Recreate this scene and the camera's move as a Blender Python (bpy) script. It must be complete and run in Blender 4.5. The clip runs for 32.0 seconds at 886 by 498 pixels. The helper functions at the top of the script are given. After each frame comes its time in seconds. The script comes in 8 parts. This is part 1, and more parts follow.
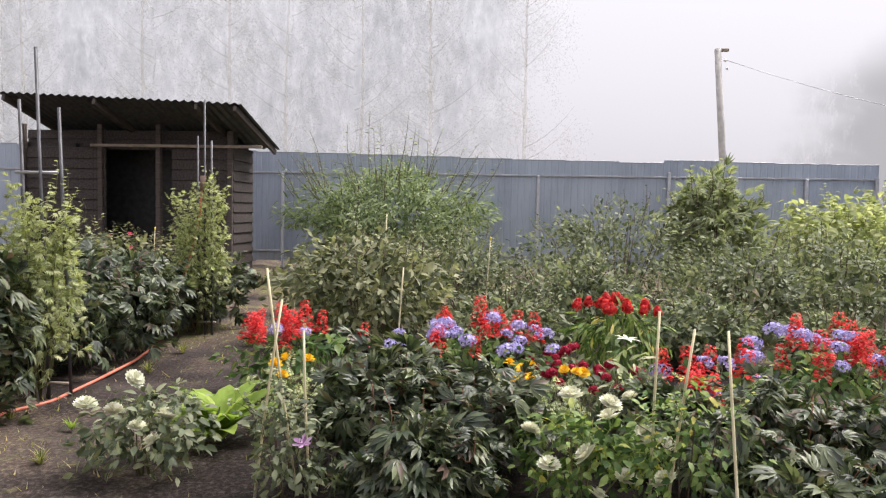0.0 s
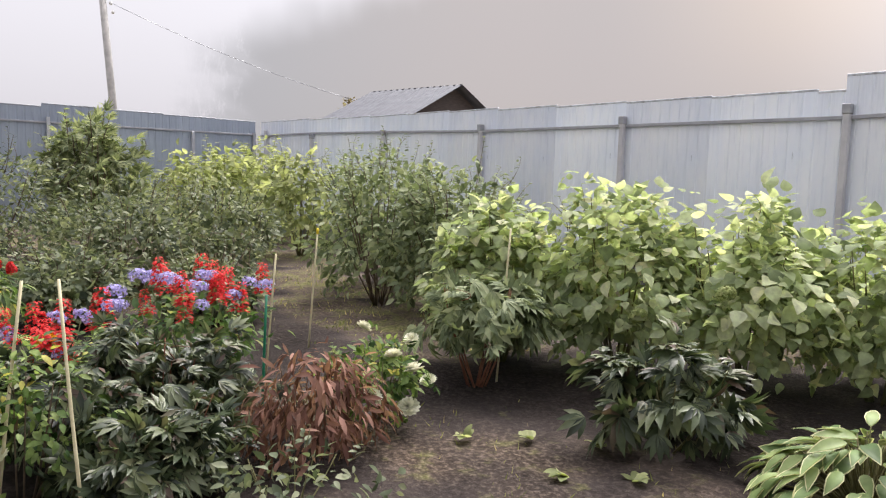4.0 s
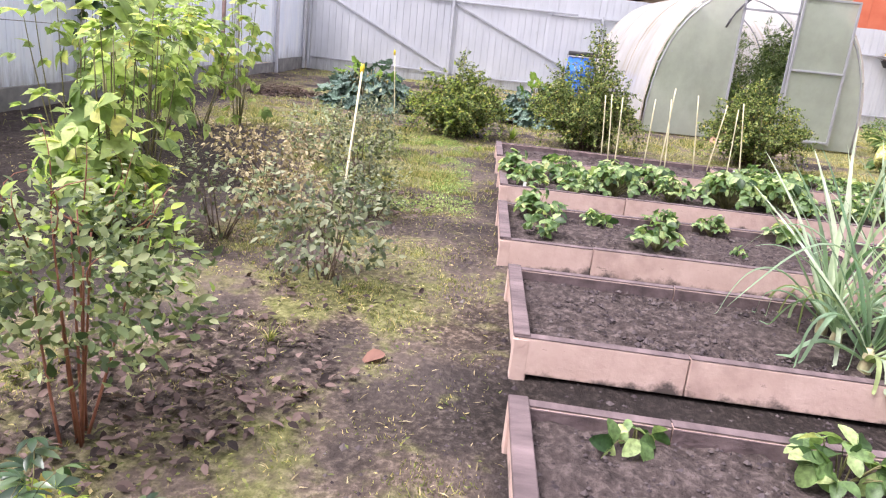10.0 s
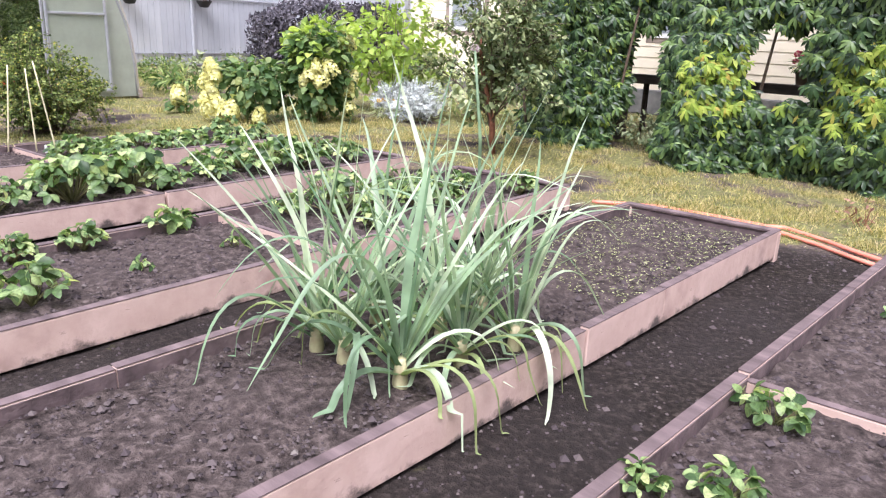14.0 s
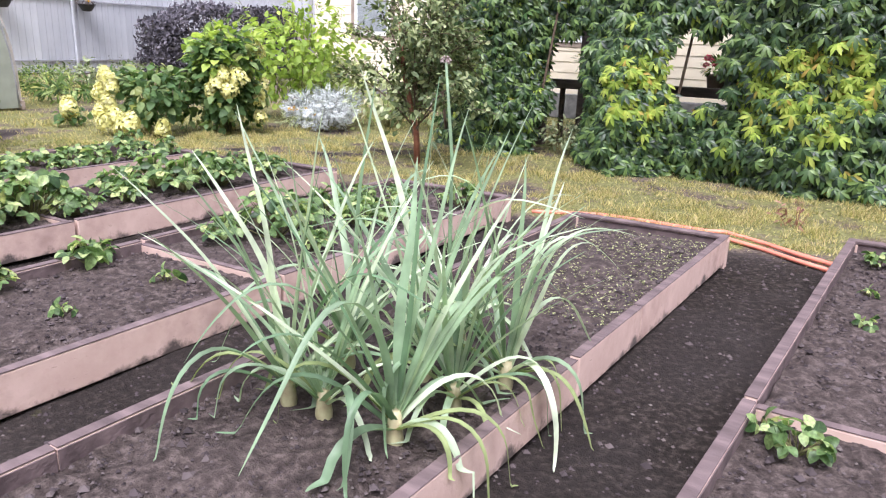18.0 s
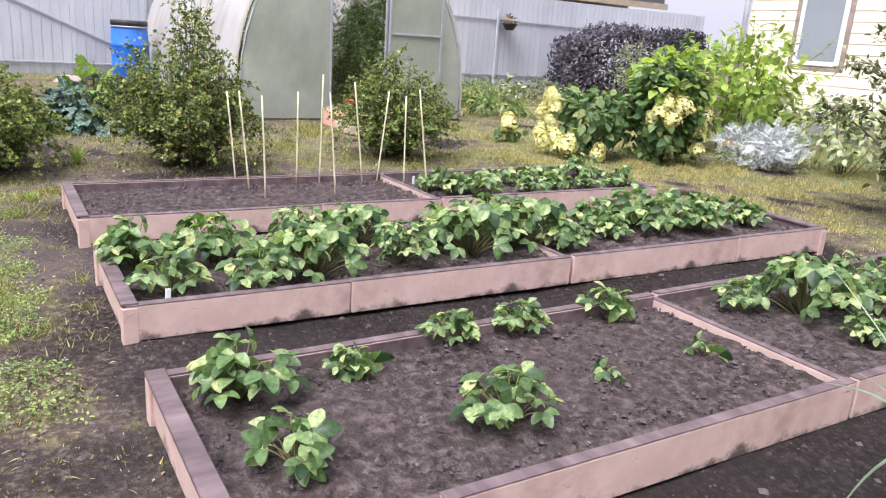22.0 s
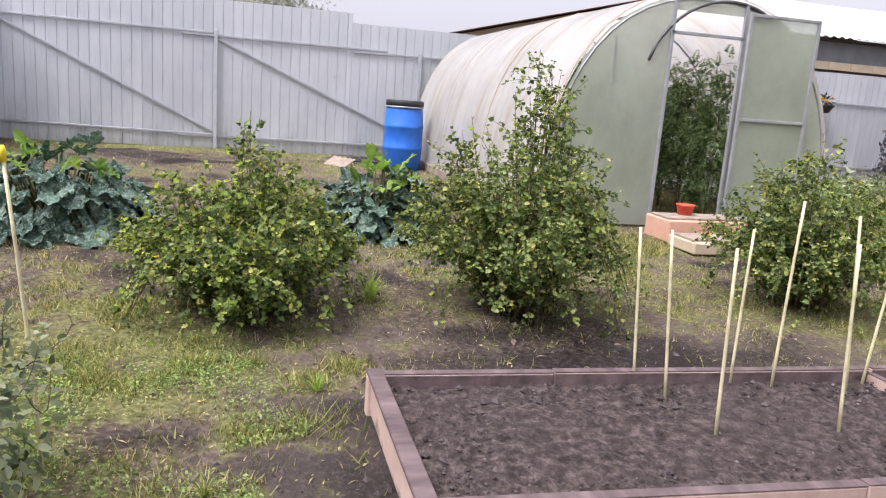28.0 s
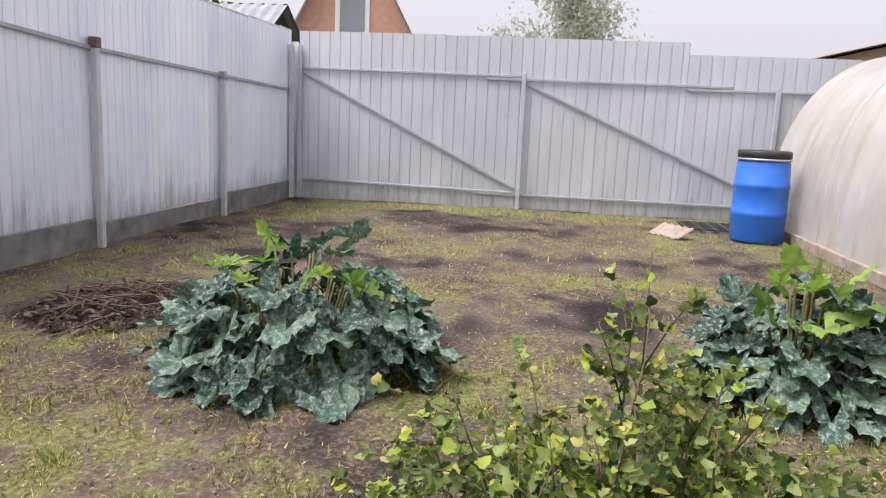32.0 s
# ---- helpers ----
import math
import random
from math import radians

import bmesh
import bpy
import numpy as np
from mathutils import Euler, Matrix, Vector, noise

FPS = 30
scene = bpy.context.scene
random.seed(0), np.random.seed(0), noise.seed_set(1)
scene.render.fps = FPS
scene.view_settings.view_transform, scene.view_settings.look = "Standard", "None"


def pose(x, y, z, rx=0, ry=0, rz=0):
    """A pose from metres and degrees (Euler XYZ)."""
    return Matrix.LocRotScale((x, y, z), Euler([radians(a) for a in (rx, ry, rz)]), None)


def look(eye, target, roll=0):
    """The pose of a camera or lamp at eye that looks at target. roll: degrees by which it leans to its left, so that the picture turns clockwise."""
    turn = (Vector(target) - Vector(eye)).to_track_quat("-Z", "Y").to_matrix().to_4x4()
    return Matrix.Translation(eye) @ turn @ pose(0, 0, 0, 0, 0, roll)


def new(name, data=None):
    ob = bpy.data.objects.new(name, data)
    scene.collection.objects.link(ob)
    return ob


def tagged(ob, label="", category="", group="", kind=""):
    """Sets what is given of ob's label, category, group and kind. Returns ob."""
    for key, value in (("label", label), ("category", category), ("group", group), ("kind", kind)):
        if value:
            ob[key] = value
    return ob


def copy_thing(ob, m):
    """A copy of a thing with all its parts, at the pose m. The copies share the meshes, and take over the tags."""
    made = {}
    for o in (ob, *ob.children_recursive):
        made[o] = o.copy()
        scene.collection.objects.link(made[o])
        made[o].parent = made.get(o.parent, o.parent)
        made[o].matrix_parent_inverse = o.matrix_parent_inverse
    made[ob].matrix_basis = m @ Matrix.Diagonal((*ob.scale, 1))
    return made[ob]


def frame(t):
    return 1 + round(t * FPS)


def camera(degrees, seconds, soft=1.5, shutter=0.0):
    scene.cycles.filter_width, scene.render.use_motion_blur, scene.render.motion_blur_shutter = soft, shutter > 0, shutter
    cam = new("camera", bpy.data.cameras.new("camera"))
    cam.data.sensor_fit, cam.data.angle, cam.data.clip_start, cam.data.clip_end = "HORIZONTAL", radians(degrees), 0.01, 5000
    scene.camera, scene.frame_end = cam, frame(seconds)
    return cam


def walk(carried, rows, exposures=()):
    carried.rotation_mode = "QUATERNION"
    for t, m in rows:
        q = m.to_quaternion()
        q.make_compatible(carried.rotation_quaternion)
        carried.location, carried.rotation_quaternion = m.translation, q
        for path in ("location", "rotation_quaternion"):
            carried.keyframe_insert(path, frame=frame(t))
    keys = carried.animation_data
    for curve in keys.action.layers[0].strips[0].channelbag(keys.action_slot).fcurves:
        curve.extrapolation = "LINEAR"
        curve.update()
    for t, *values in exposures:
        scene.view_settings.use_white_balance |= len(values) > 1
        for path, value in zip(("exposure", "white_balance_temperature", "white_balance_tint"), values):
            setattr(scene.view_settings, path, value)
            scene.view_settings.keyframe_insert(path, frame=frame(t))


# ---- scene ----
cam = camera(62.1, 32.0, soft=1.2)
PATH = [
    (0, (0.131, -1.653, 1.311), (-1.857, -1.841, 1.203), 1.1),
    (0.5, (0.129, -1.685, 1.302), (-1.844, -1.993, 1.191), 1.1),
    (1, (0.117, -1.687, 1.307), (-1.848, -2.037, 1.193), 1.2),
    (1.5, (0.12, -1.681, 1.314), (-1.849, -2.009, 1.198), 1.3),
    (2, (0.129, -1.665, 1.309), (-1.854, -1.898, 1.195), 1.3),
    (2.5, (0.103, -1.646, 1.305), (-1.894, -1.677, 1.185), 1.5),
    (3, (0.088, -1.574, 1.309), (-1.877, -1.226, 1.177), 1.6),
    (3.5, (0.041, -1.457, 1.279), (-1.79, -0.668, 1.115), 1.3),
    (3.8, (0.035, -1.383, 1.251), (-1.644, -0.311, 1.068), 1.5),
    (4, (-0.001, -1.352, 1.249), (-1.554, -0.107, 1.056), 1.7),
    (4.2, (0.0, -1.298, 1.253), (-1.443, 0.072, 1.052), 1.7),
    (4.5, (0.014, -1.125, 1.212), (-1.173, 0.473, 1.023), 2.2),
    (6.5, (0.953, 0.314, 0.995), (1.602, 2.187, 0.729), -1.4),
    (7, (1.03, 0.437, 1.0), (1.882, 2.216, 0.67), 0.6),
    (7.5, (1.103, 0.61, 1.032), (2.098, 2.305, 0.66), 2.3),
    (8, (1.164, 0.804, 1.025), (2.406, 2.32, 0.626), 2.1),
    (8.5, (1.245, 1.0, 1.018), (2.849, 2.102, 0.556), 1.7),
    (9, (1.322, 1.137, 1.016), (3.084, 1.92, 0.485), 3.3),
    (9.5, (1.441, 1.24, 1.047), (3.287, 1.768, 0.488), 4.3),
    (10, (1.594, 1.367, 1.079), (3.515, 1.428, 0.524), 6.1),
    (10.5, (1.717, 1.427, 1.059), (3.613, 1.097, 0.513), 6.0),
    (11, (1.824, 1.428, 1.109), (3.628, 0.771, 0.548), 7.4),
    (11.5, (1.927, 1.387, 1.095), (3.6, 0.432, 0.556), 7.1),
    (12, (2.124, 1.426, 1.078), (3.648, 0.249, 0.538), 5.7),
    (13, (2.447, 1.34, 1.081), (3.845, 0.02, 0.534), 2.6),
    (14, (2.762, 1.345, 1.084), (3.963, -0.148, 0.512), 2.1),
    (15, (2.885, 1.238, 1.083), (3.85, -0.412, 0.495), 2.8),
    (17.5, (3.024, 1.33, 1.107), (3.939, -0.356, 0.544), 2.3),
    (18, (3.093, 1.3, 1.096), (4.079, -0.349, 0.541), 1.9),
    (18.5, (3.177, 1.233, 1.073), (4.188, -0.401, 0.519), 1.6),
    (19, (3.249, 1.237, 1.065), (4.242, -0.405, 0.501), 1.6),
    (19.5, (3.301, 1.251, 1.07), (4.236, -0.42, 0.492), 2.1),
    (20, (3.362, 1.309, 1.064), (4.329, -0.341, 0.479), 2.9),
    (20.5, (3.484, 1.326, 1.057), (4.625, -0.207, 0.466), 3.6),
    (21, (3.627, 1.357, 1.056), (4.955, -0.023, 0.478), 3.9),
    (21.5, (3.82, 1.41, 1.047), (5.313, 0.203, 0.486), 3.7),
    (22, (3.965, 1.511, 1.115), (5.595, 0.491, 0.563), 3.9),
    (22.5, (4.117, 1.529, 1.115), (5.848, 0.684, 0.577), 3.6),
    (23, (4.279, 1.528, 1.105), (6.087, 0.853, 0.584), 3.1),
    (23.5, (4.458, 1.557, 1.098), (6.299, 0.958, 0.593), 2.3),
    (24, (4.613, 1.575, 1.097), (6.462, 0.985, 0.613), 2.0),
    (24.5, (4.81, 1.555, 1.106), (6.655, 0.935, 0.643), 2.0),
    (26.5, (5.547, 1.575, 1.125), (7.421, 1.041, 0.677), 3.7),
    (27, (5.758, 1.565, 1.1), (7.645, 1.063, 0.664), 4.2),
    (27.5, (6.052, 1.603, 1.113), (7.941, 1.096, 0.696), 4.2),
    (28, (6.316, 1.581, 1.102), (8.213, 1.087, 0.704), 4.2),
    (28.5, (6.579, 1.538, 1.102), (8.486, 1.076, 0.718), 4.2),
    (29, (6.861, 1.586, 1.121), (8.785, 1.198, 0.739), 3.6),
    (29.5, (7.06, 1.617, 1.125), (8.994, 1.296, 0.732), 3.7),
    (30, (7.337, 1.59, 1.159), (9.281, 1.345, 0.755), 3.1),
    (30.5, (7.681, 1.592, 1.13), (9.635, 1.439, 0.729), 2.8),
    (31, (8.034, 1.666, 1.151), (9.997, 1.622, 0.771), 2.4),
    (31.5, (8.394, 1.694, 1.179), (10.36, 1.796, 0.827), 2.3),
    (32, (8.653, 1.791, 1.182), (10.605, 2.073, 0.849), 2.4),
]
EXPOSURES = [(0, 0.98, 6400, 14), (3, 0.98, 6400, 13), (4.5, 0.92, 6400, 13), (6.5, 1.02, 6350, 18), (7, 1.34, 6350, 18), (7.6, 1.52, 6350, 19), (8.2, 1.58, 6300, 19), (9, 1.53, 6250, 20), (10, 1.52, 6100, 20), (11, 1.37, 5950, 19), (12, 1.4, 5900, 19), (15.5, 1.36, 5850, 18), (20, 1.27, 5850, 18),
             (24.5, 1.14, 5950, 17), (29, 1.0, 6150, 16), (32, 0.98, 6300, 15)]
walk(cam, [(t, look(eye, target, roll)) for t, eye, target, roll in PATH], EXPOSURES)

# ---- light ----
SUN_AZ, SUN_EL = radians(118), radians(60)      # azimuth counted from +x towards +y
world = bpy.data.worlds.new("overcast_sky")
scene.world = world
world.use_nodes = True
wn = world.node_tree
sky = wn.nodes.new("ShaderNodeTexSky")
sky.sky_type, sky.sun_disc = 'NISHITA', False
sky.sun_elevation, sky.sun_rotation = SUN_EL, math.pi / 2 - SUN_AZ
sky.air_density, sky.dust_density, sky.ozone_density = 1.2, 6.0, 1.0
pale = wn.nodes.new("ShaderNodeHueSaturation")
pale.inputs["Saturation"].default_value = 0.22
pale.inputs["Value"].default_value = 1.0
wn.links.new(sky.outputs[0], pale.inputs["Color"])
back = wn.nodes["Background"]
back.inputs["Strength"].default_value = 0.1
cloud = wn.nodes.new("ShaderNodeMix")       # an even cloud layer veils most of the clear sky
cloud.data_type = 'RGBA'
cloud.inputs["Factor"].default_value = 0.8
up = wn.nodes.new("ShaderNodeSeparateXYZ")      # overcast: brighter overhead than at the skyline
wn.links.new(wn.nodes.new("ShaderNodeTexCoord").outputs["Generated"], up.inputs[0])
rise = wn.nodes.new("ShaderNodeValToRGB")
for e, (pos, col) in zip((rise.color_ramp.elements[0], rise.color_ramp.elements.new(0.45), rise.color_ramp.elements[-1]), ((0.0, (0.435, 0.425, 0.435)), (0.45, (0.58, 0.575, 0.585)), (1.0, (1.0, 1.0, 1.0)))):
    e.position, e.color = pos, (*col, 1)
wn.links.new(up.outputs["Z"], rise.inputs[0])
gain = wn.nodes.new("ShaderNodeMix")
gain.data_type, gain.blend_type = 'RGBA', 'MULTIPLY'
gain.inputs["Factor"].default_value = 1.0
gain.inputs["B"].default_value = (9.6, 9.5, 9.7, 1)
gain.clamp_result = False
wn.links.new(rise.outputs[0], gain.inputs["A"])
wn.links.new(gain.outputs["Result"], cloud.inputs["B"])
wn.links.new(pale.outputs[0], cloud.inputs["A"])
wn.links.new(cloud.outputs["Result"], back.inputs["Color"])
sun = new("sun", bpy.data.lights.new("sun", 'SUN'))
sun.data.energy, sun.data.angle, sun.data.color = 3.0, radians(34), (1.0, 0.95, 0.88)
sun.matrix_world = look((0, 0, 30), (-math.cos(SUN_AZ) * math.cos(SUN_EL), -math.sin(SUN_AZ) * math.cos(SUN_EL), 30 - math.sin(SUN_EL)))

# ---- materials ----
def material(name, rough=0.6, metal=0.0, spec=0.5):
    m = bpy.data.materials.new(name)
    m.use_nodes = True
    nt = m.node_tree
    p = nt.nodes["Principled BSDF"]
    p.inputs["Roughness"].default_value, p.inputs["Metallic"].default_value = rough, metal
    p.inputs["Specular IOR Level"].default_value = spec
    return m, nt, p


def ramp(nt, src, stops):
    r = nt.nodes.new("ShaderNodeValToRGB")
    while len(r.color_ramp.elements) < len(stops):
        r.color_ramp.elements.new(0.5)
    for e, (pos, col) in zip(r.color_ramp.elements, stops):
        e.position, e.color = pos, (*col, 1)
    nt.links.new(src, r.inputs[0])
    return r.outputs[0]


def tex(nt, scale, detail=4, rough=0.55, space="Object", stretch=None):
    tc = nt.nodes.new("ShaderNodeTexCoord")
    n = nt.nodes.new("ShaderNodeTexNoise")
    n.inputs["Scale"].default_value, n.inputs["Detail"].default_value, n.inputs["Roughness"].default_value = scale, detail, rough
    src = tc.outputs[space]
    if stretch:
        mp = nt.nodes.new("ShaderNodeMapping")
        mp.inputs["Scale"].default_value = stretch
        nt.links.new(src, mp.inputs[0])
        src = mp.outputs[0]
    nt.links.new(src, n.inputs["Vector"])
    return n.outputs["Fac"]


def mixc(nt, fac, a, b, mode='MIX'):
    m = nt.nodes.new("ShaderNodeMix")
    m.data_type, m.blend_type = 'RGBA', mode
    for sock, v in ((m.inputs["Factor"], fac), (m.inputs["A"], a), (m.inputs["B"], b)):
        if isinstance(v, bpy.types.NodeSocket):
            nt.links.new(v, sock)
        elif isinstance(v, tuple):
            sock.default_value = (*v, 1)
        else:
            sock.default_value = v
    return m.outputs["Result"]


def maths(nt, op, a, b=None, clamp=False):
    m = nt.nodes.new("ShaderNodeMath")
    m.operation, m.use_clamp = op, clamp
    for i, v in enumerate((a, b)):
        if v is None:
            continue
        if isinstance(v, bpy.types.NodeSocket):
            nt.links.new(v, m.inputs[i])
        else:
            m.inputs[i].default_value = v
    return m.outputs[0]


def bump(nt, p, height, strength, dist=0.02):
    b = nt.nodes.new("ShaderNodeBump")
    b.inputs["Strength"].default_value, b.inputs["Distance"].default_value = strength, dist
    nt.links.new(height, b.inputs["Height"])
    nt.links.new(b.outputs[0], p.inputs["Normal"])


def leaf_mat(name, dark, mid, light, accent=None, share=0.0, rough=0.45, through_light=0.35, mottle=14.0, spec=0.22, glow=(1.4, 1.45, 0.92), blot_range=(0.7, 1.2), single=False):
    """Foliage: every leaf has its own tone, blotched by a fine noise, and lets light through."""
    m, nt, p = material(name, min(0.9, rough + 0.12), 0.0, spec)
    geo = nt.nodes.new("ShaderNodeNewGeometry")
    stops = [(0.0, tuple(c * 0.82 for c in dark)), (0.5, mid), (0.93 - share, light)]
    if accent:
        stops.append((1.0 - share * 0.6, accent))
    col = ramp(nt, nt.nodes.new("ShaderNodeObjectInfo").outputs["Random"] if single else geo.outputs["Random Per Island"], stops)
    blot = ramp(nt, tex(nt, mottle, 3), [(0.3, (blot_range[0],) * 3), (0.7, (blot_range[1],) * 3)])
    col = mixc(nt, 1.0, col, blot, 'MULTIPLY')
    if glow[2] < 1:
        hs = nt.nodes.new("ShaderNodeHueSaturation")
        hs.inputs["Saturation"].default_value = 0.96
        nt.links.new(col, hs.inputs["Color"])
        col = mixc(nt, 1.0, hs.outputs[0], (1.07, 1.0, 1.05), 'MULTIPLY')
    nt.links.new(col, p.inputs["Base Color"])
    tr = nt.nodes.new("ShaderNodeBsdfTranslucent")
    nt.links.new(mixc(nt, 1.0, col, glow, 'MULTIPLY'), tr.inputs["Color"])
    mx = nt.nodes.new("ShaderNodeMixShader")
    mx.inputs[0].default_value = through_light
    nt.links.new(p.outputs[0], mx.inputs[1]), nt.links.new(tr.outputs[0], mx.inputs[2])
    nt.links.new(mx.outputs[0], nt.nodes["Material Output"].inputs[0])
    return m


def silvered(m, silver):
    """Pale veining and patches on a leaf."""
    nt = m.node_tree
    p = nt.nodes["Principled BSDF"]
    col = p.inputs["Base Color"].links[0].from_socket
    k = ramp(nt, tex(nt, 36, 6, 0.8), [(0.5, (0, 0, 0)), (0.63, (0.8, 0.8, 0.8))])
    nt.links.new(mixc(nt, k, col, silver), p.inputs["Base Color"])
    return m


def plain_mat(name, a, b, rough=0.6, scale=8.0, metal=0.0, rel=0.15, spec=0.4, stretch=None):
    m, nt, p = material(name, rough, metal, spec)
    f = tex(nt, scale, 5, stretch=stretch)
    nt.links.new(ramp(nt, f, [(0.3, a), (0.7, b)]), p.inputs["Base Color"])
    if rel:
        bump(nt, p, tex(nt, scale * 5, 4, stretch=stretch), rel, 0.01)
    return m


def sheet_mat(name, a, b, stain):
    """Painted corrugated sheet: slow tone changes, streaks that run down, dirt."""
    m, nt, p = material(name, 0.5, 0.25, 0.7)
    big = tex(nt, 0.8, 6, 0.65, stretch=(1, 1, 0.5))
    col = ramp(nt, big, [(0.4, a), (0.6, b)])
    streak = tex(nt, 3.0, 6, 0.65, stretch=(5, 5, 0.45))
    col = mixc(nt, ramp(nt, streak, [(0.52, (0, 0, 0)), (0.8, (0.75, 0.75, 0.75))]), col, stain)
    pos = nt.nodes.new("ShaderNodeSeparateXYZ")
    nt.links.new(nt.nodes.new("ShaderNodeTexCoord").outputs["Object"], pos.inputs[0])
    splash = maths(nt, 'MULTIPLY', maths(nt, 'SUBTRACT', tex(nt, 2.5, 6, 0.7, stretch=(3, 3, 0.5)), maths(nt, 'ADD', maths(nt, 'MULTIPLY', pos.outputs["Z"], 0.75), 0.3)), 3.0, True)
    col = mixc(nt, splash, col, (0.3, 0.3, 0.31))
    inf = nt.nodes.new("ShaderNodeObjectInfo")
    tone = ramp(nt, inf.outputs["Random"], [(0.0, (0.88, 0.88, 0.9)), (1.0, (1.06, 1.06, 1.06))])
    nt.links.new(mixc(nt, 1.0, col, tone, 'MULTIPLY'), p.inputs["Base Color"])
    nt.links.new(ramp(nt, streak, [(0.3, (0.26, 0.26, 0.26)), (0.8, (0.5, 0.5, 0.5))]), p.inputs["Roughness"])
    return m


MAT = {}
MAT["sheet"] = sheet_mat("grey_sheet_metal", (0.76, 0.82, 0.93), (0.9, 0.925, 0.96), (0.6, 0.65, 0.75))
# Darker copy of the fence sheet: the far side's shade is in the colour.
MAT["sheet_w"] = sheet_mat("shade_darkened_sheet_metal", (0.29, 0.335, 0.415), (0.37, 0.42, 0.505), (0.21, 0.24, 0.29))
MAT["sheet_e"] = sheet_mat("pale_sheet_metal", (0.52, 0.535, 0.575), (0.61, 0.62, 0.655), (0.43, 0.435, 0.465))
MAT["rail"] = plain_mat("grey_steel_tube", (0.3, 0.31, 0.34), (0.42, 0.42, 0.45), 0.5, 6, 0.4)
MAT["palesteel"] = plain_mat("pale_painted_steel", (0.4, 0.41, 0.45), (0.54, 0.55, 0.59), 0.5, 6, 0.3)
MAT["rust"] = plain_mat("rusty_steel_tube", (0.13, 0.085, 0.075), (0.23, 0.16, 0.14), 0.75, 14, 0.3)
MAT["darksteel"] = plain_mat("dark_steel_tube", (0.06, 0.06, 0.065), (0.13, 0.13, 0.14), 0.55, 10, 0.5)
MAT["concrete"] = plain_mat("weathered_base_board", (0.1, 0.1, 0.1), (0.24, 0.23, 0.22), 0.9, 5, 0, 0.5)
MAT["darkwood"] = plain_mat("dark_stained_wood", (0.05, 0.04, 0.037), (0.11, 0.086, 0.078), 0.75, 5, 0, 0.4, stretch=(1, 1, 6))
MAT["shedwood"] = plain_mat("brown_stained_planks", (0.028, 0.023, 0.023), (0.085, 0.068, 0.063), 0.8, 5, 0, 0.5, stretch=(6, 0.5, 6))
MAT["greywood"] = plain_mat("weathered_wood", (0.2, 0.16, 0.13), (0.36, 0.29, 0.24), 0.85, 9, 0, 0.5)
MAT["cane"] = plain_mat("pale_bamboo_cane", (0.5, 0.44, 0.27), (0.68, 0.62, 0.42), 0.55, 22, 0, 0.2)
MAT["yellowcap"] = plain_mat("yellow_plastic", (0.75, 0.55, 0.03), (0.85, 0.68, 0.05), 0.4, 9, 0, 0)
MAT["greenstake"] = plain_mat("green_coated_stake", (0.01, 0.13, 0.07), (0.02, 0.2, 0.11), 0.4, 20, 0, 0.1)
MAT["white"] = plain_mat("white_plastic", (0.72, 0.72, 0.7), (0.82, 0.82, 0.8), 0.45, 9, 0, 0)
MAT["hose"] = plain_mat("orange_rubber_hose", (0.52, 0.15, 0.1), (0.66, 0.22, 0.15), 0.5, 12, 0, 0.1)
MAT["wire"] = plain_mat("trellis_wire", (0.12, 0.12, 0.12), (0.2, 0.2, 0.2), 0.5, 20, 0.7, 0)
MAT["bluebarrel"] = plain_mat("blue_plastic_drum", (0.015, 0.11, 0.5), (0.03, 0.16, 0.6), 0.38, 5, 0, 0.06, 0.5)
MAT["blackplastic"] = plain_mat("black_plastic", (0.015, 0.015, 0.016), (0.04, 0.04, 0.042), 0.5, 12, 0, 0.1)
MAT["stem"] = plain_mat("green_brown_stems", (0.09, 0.1, 0.035), (0.2, 0.17, 0.08), 0.7, 20, 0, 0.2)
MAT["bark"] = plain_mat("brown_bark", (0.07, 0.05, 0.035), (0.16, 0.115, 0.08), 0.9, 18, 0, 0.7)
MAT["redstem"] = plain_mat("reddish_stems", (0.15, 0.05, 0.03), (0.28, 0.12, 0.07), 0.65, 20, 0, 0.2)
# Paled for mist over the neighbour house; the step's brick is pale itself.
MAT["brickpale"] = plain_mat("pale_brick", (0.5, 0.28, 0.2), (0.6, 0.36, 0.27), 0.85, 4, 0, 0.4)
MAT["siding"] = plain_mat("cream_siding", (0.74, 0.65, 0.5), (0.82, 0.74, 0.6), 0.6, 2, 0, 0.1)
MAT["tan"] = plain_mat("tan_boards", (0.42, 0.34, 0.24), (0.54, 0.44, 0.33), 0.75, 4, 0, 0.3)
MAT["roofgrey"] = plain_mat("grey_roofing", (0.2, 0.205, 0.22), (0.28, 0.285, 0.305), 0.6, 3, 0.2, 0.1)
MAT["rooflead"] = plain_mat("dull_blue_grey_roofing", (0.1, 0.105, 0.125), (0.15, 0.155, 0.18), 0.7, 3, 0, 0.1)
MAT["roofpale"] = plain_mat("pale_roofing", (0.6, 0.62, 0.65), (0.72, 0.73, 0.75), 0.5, 3, 0.2, 0.1)


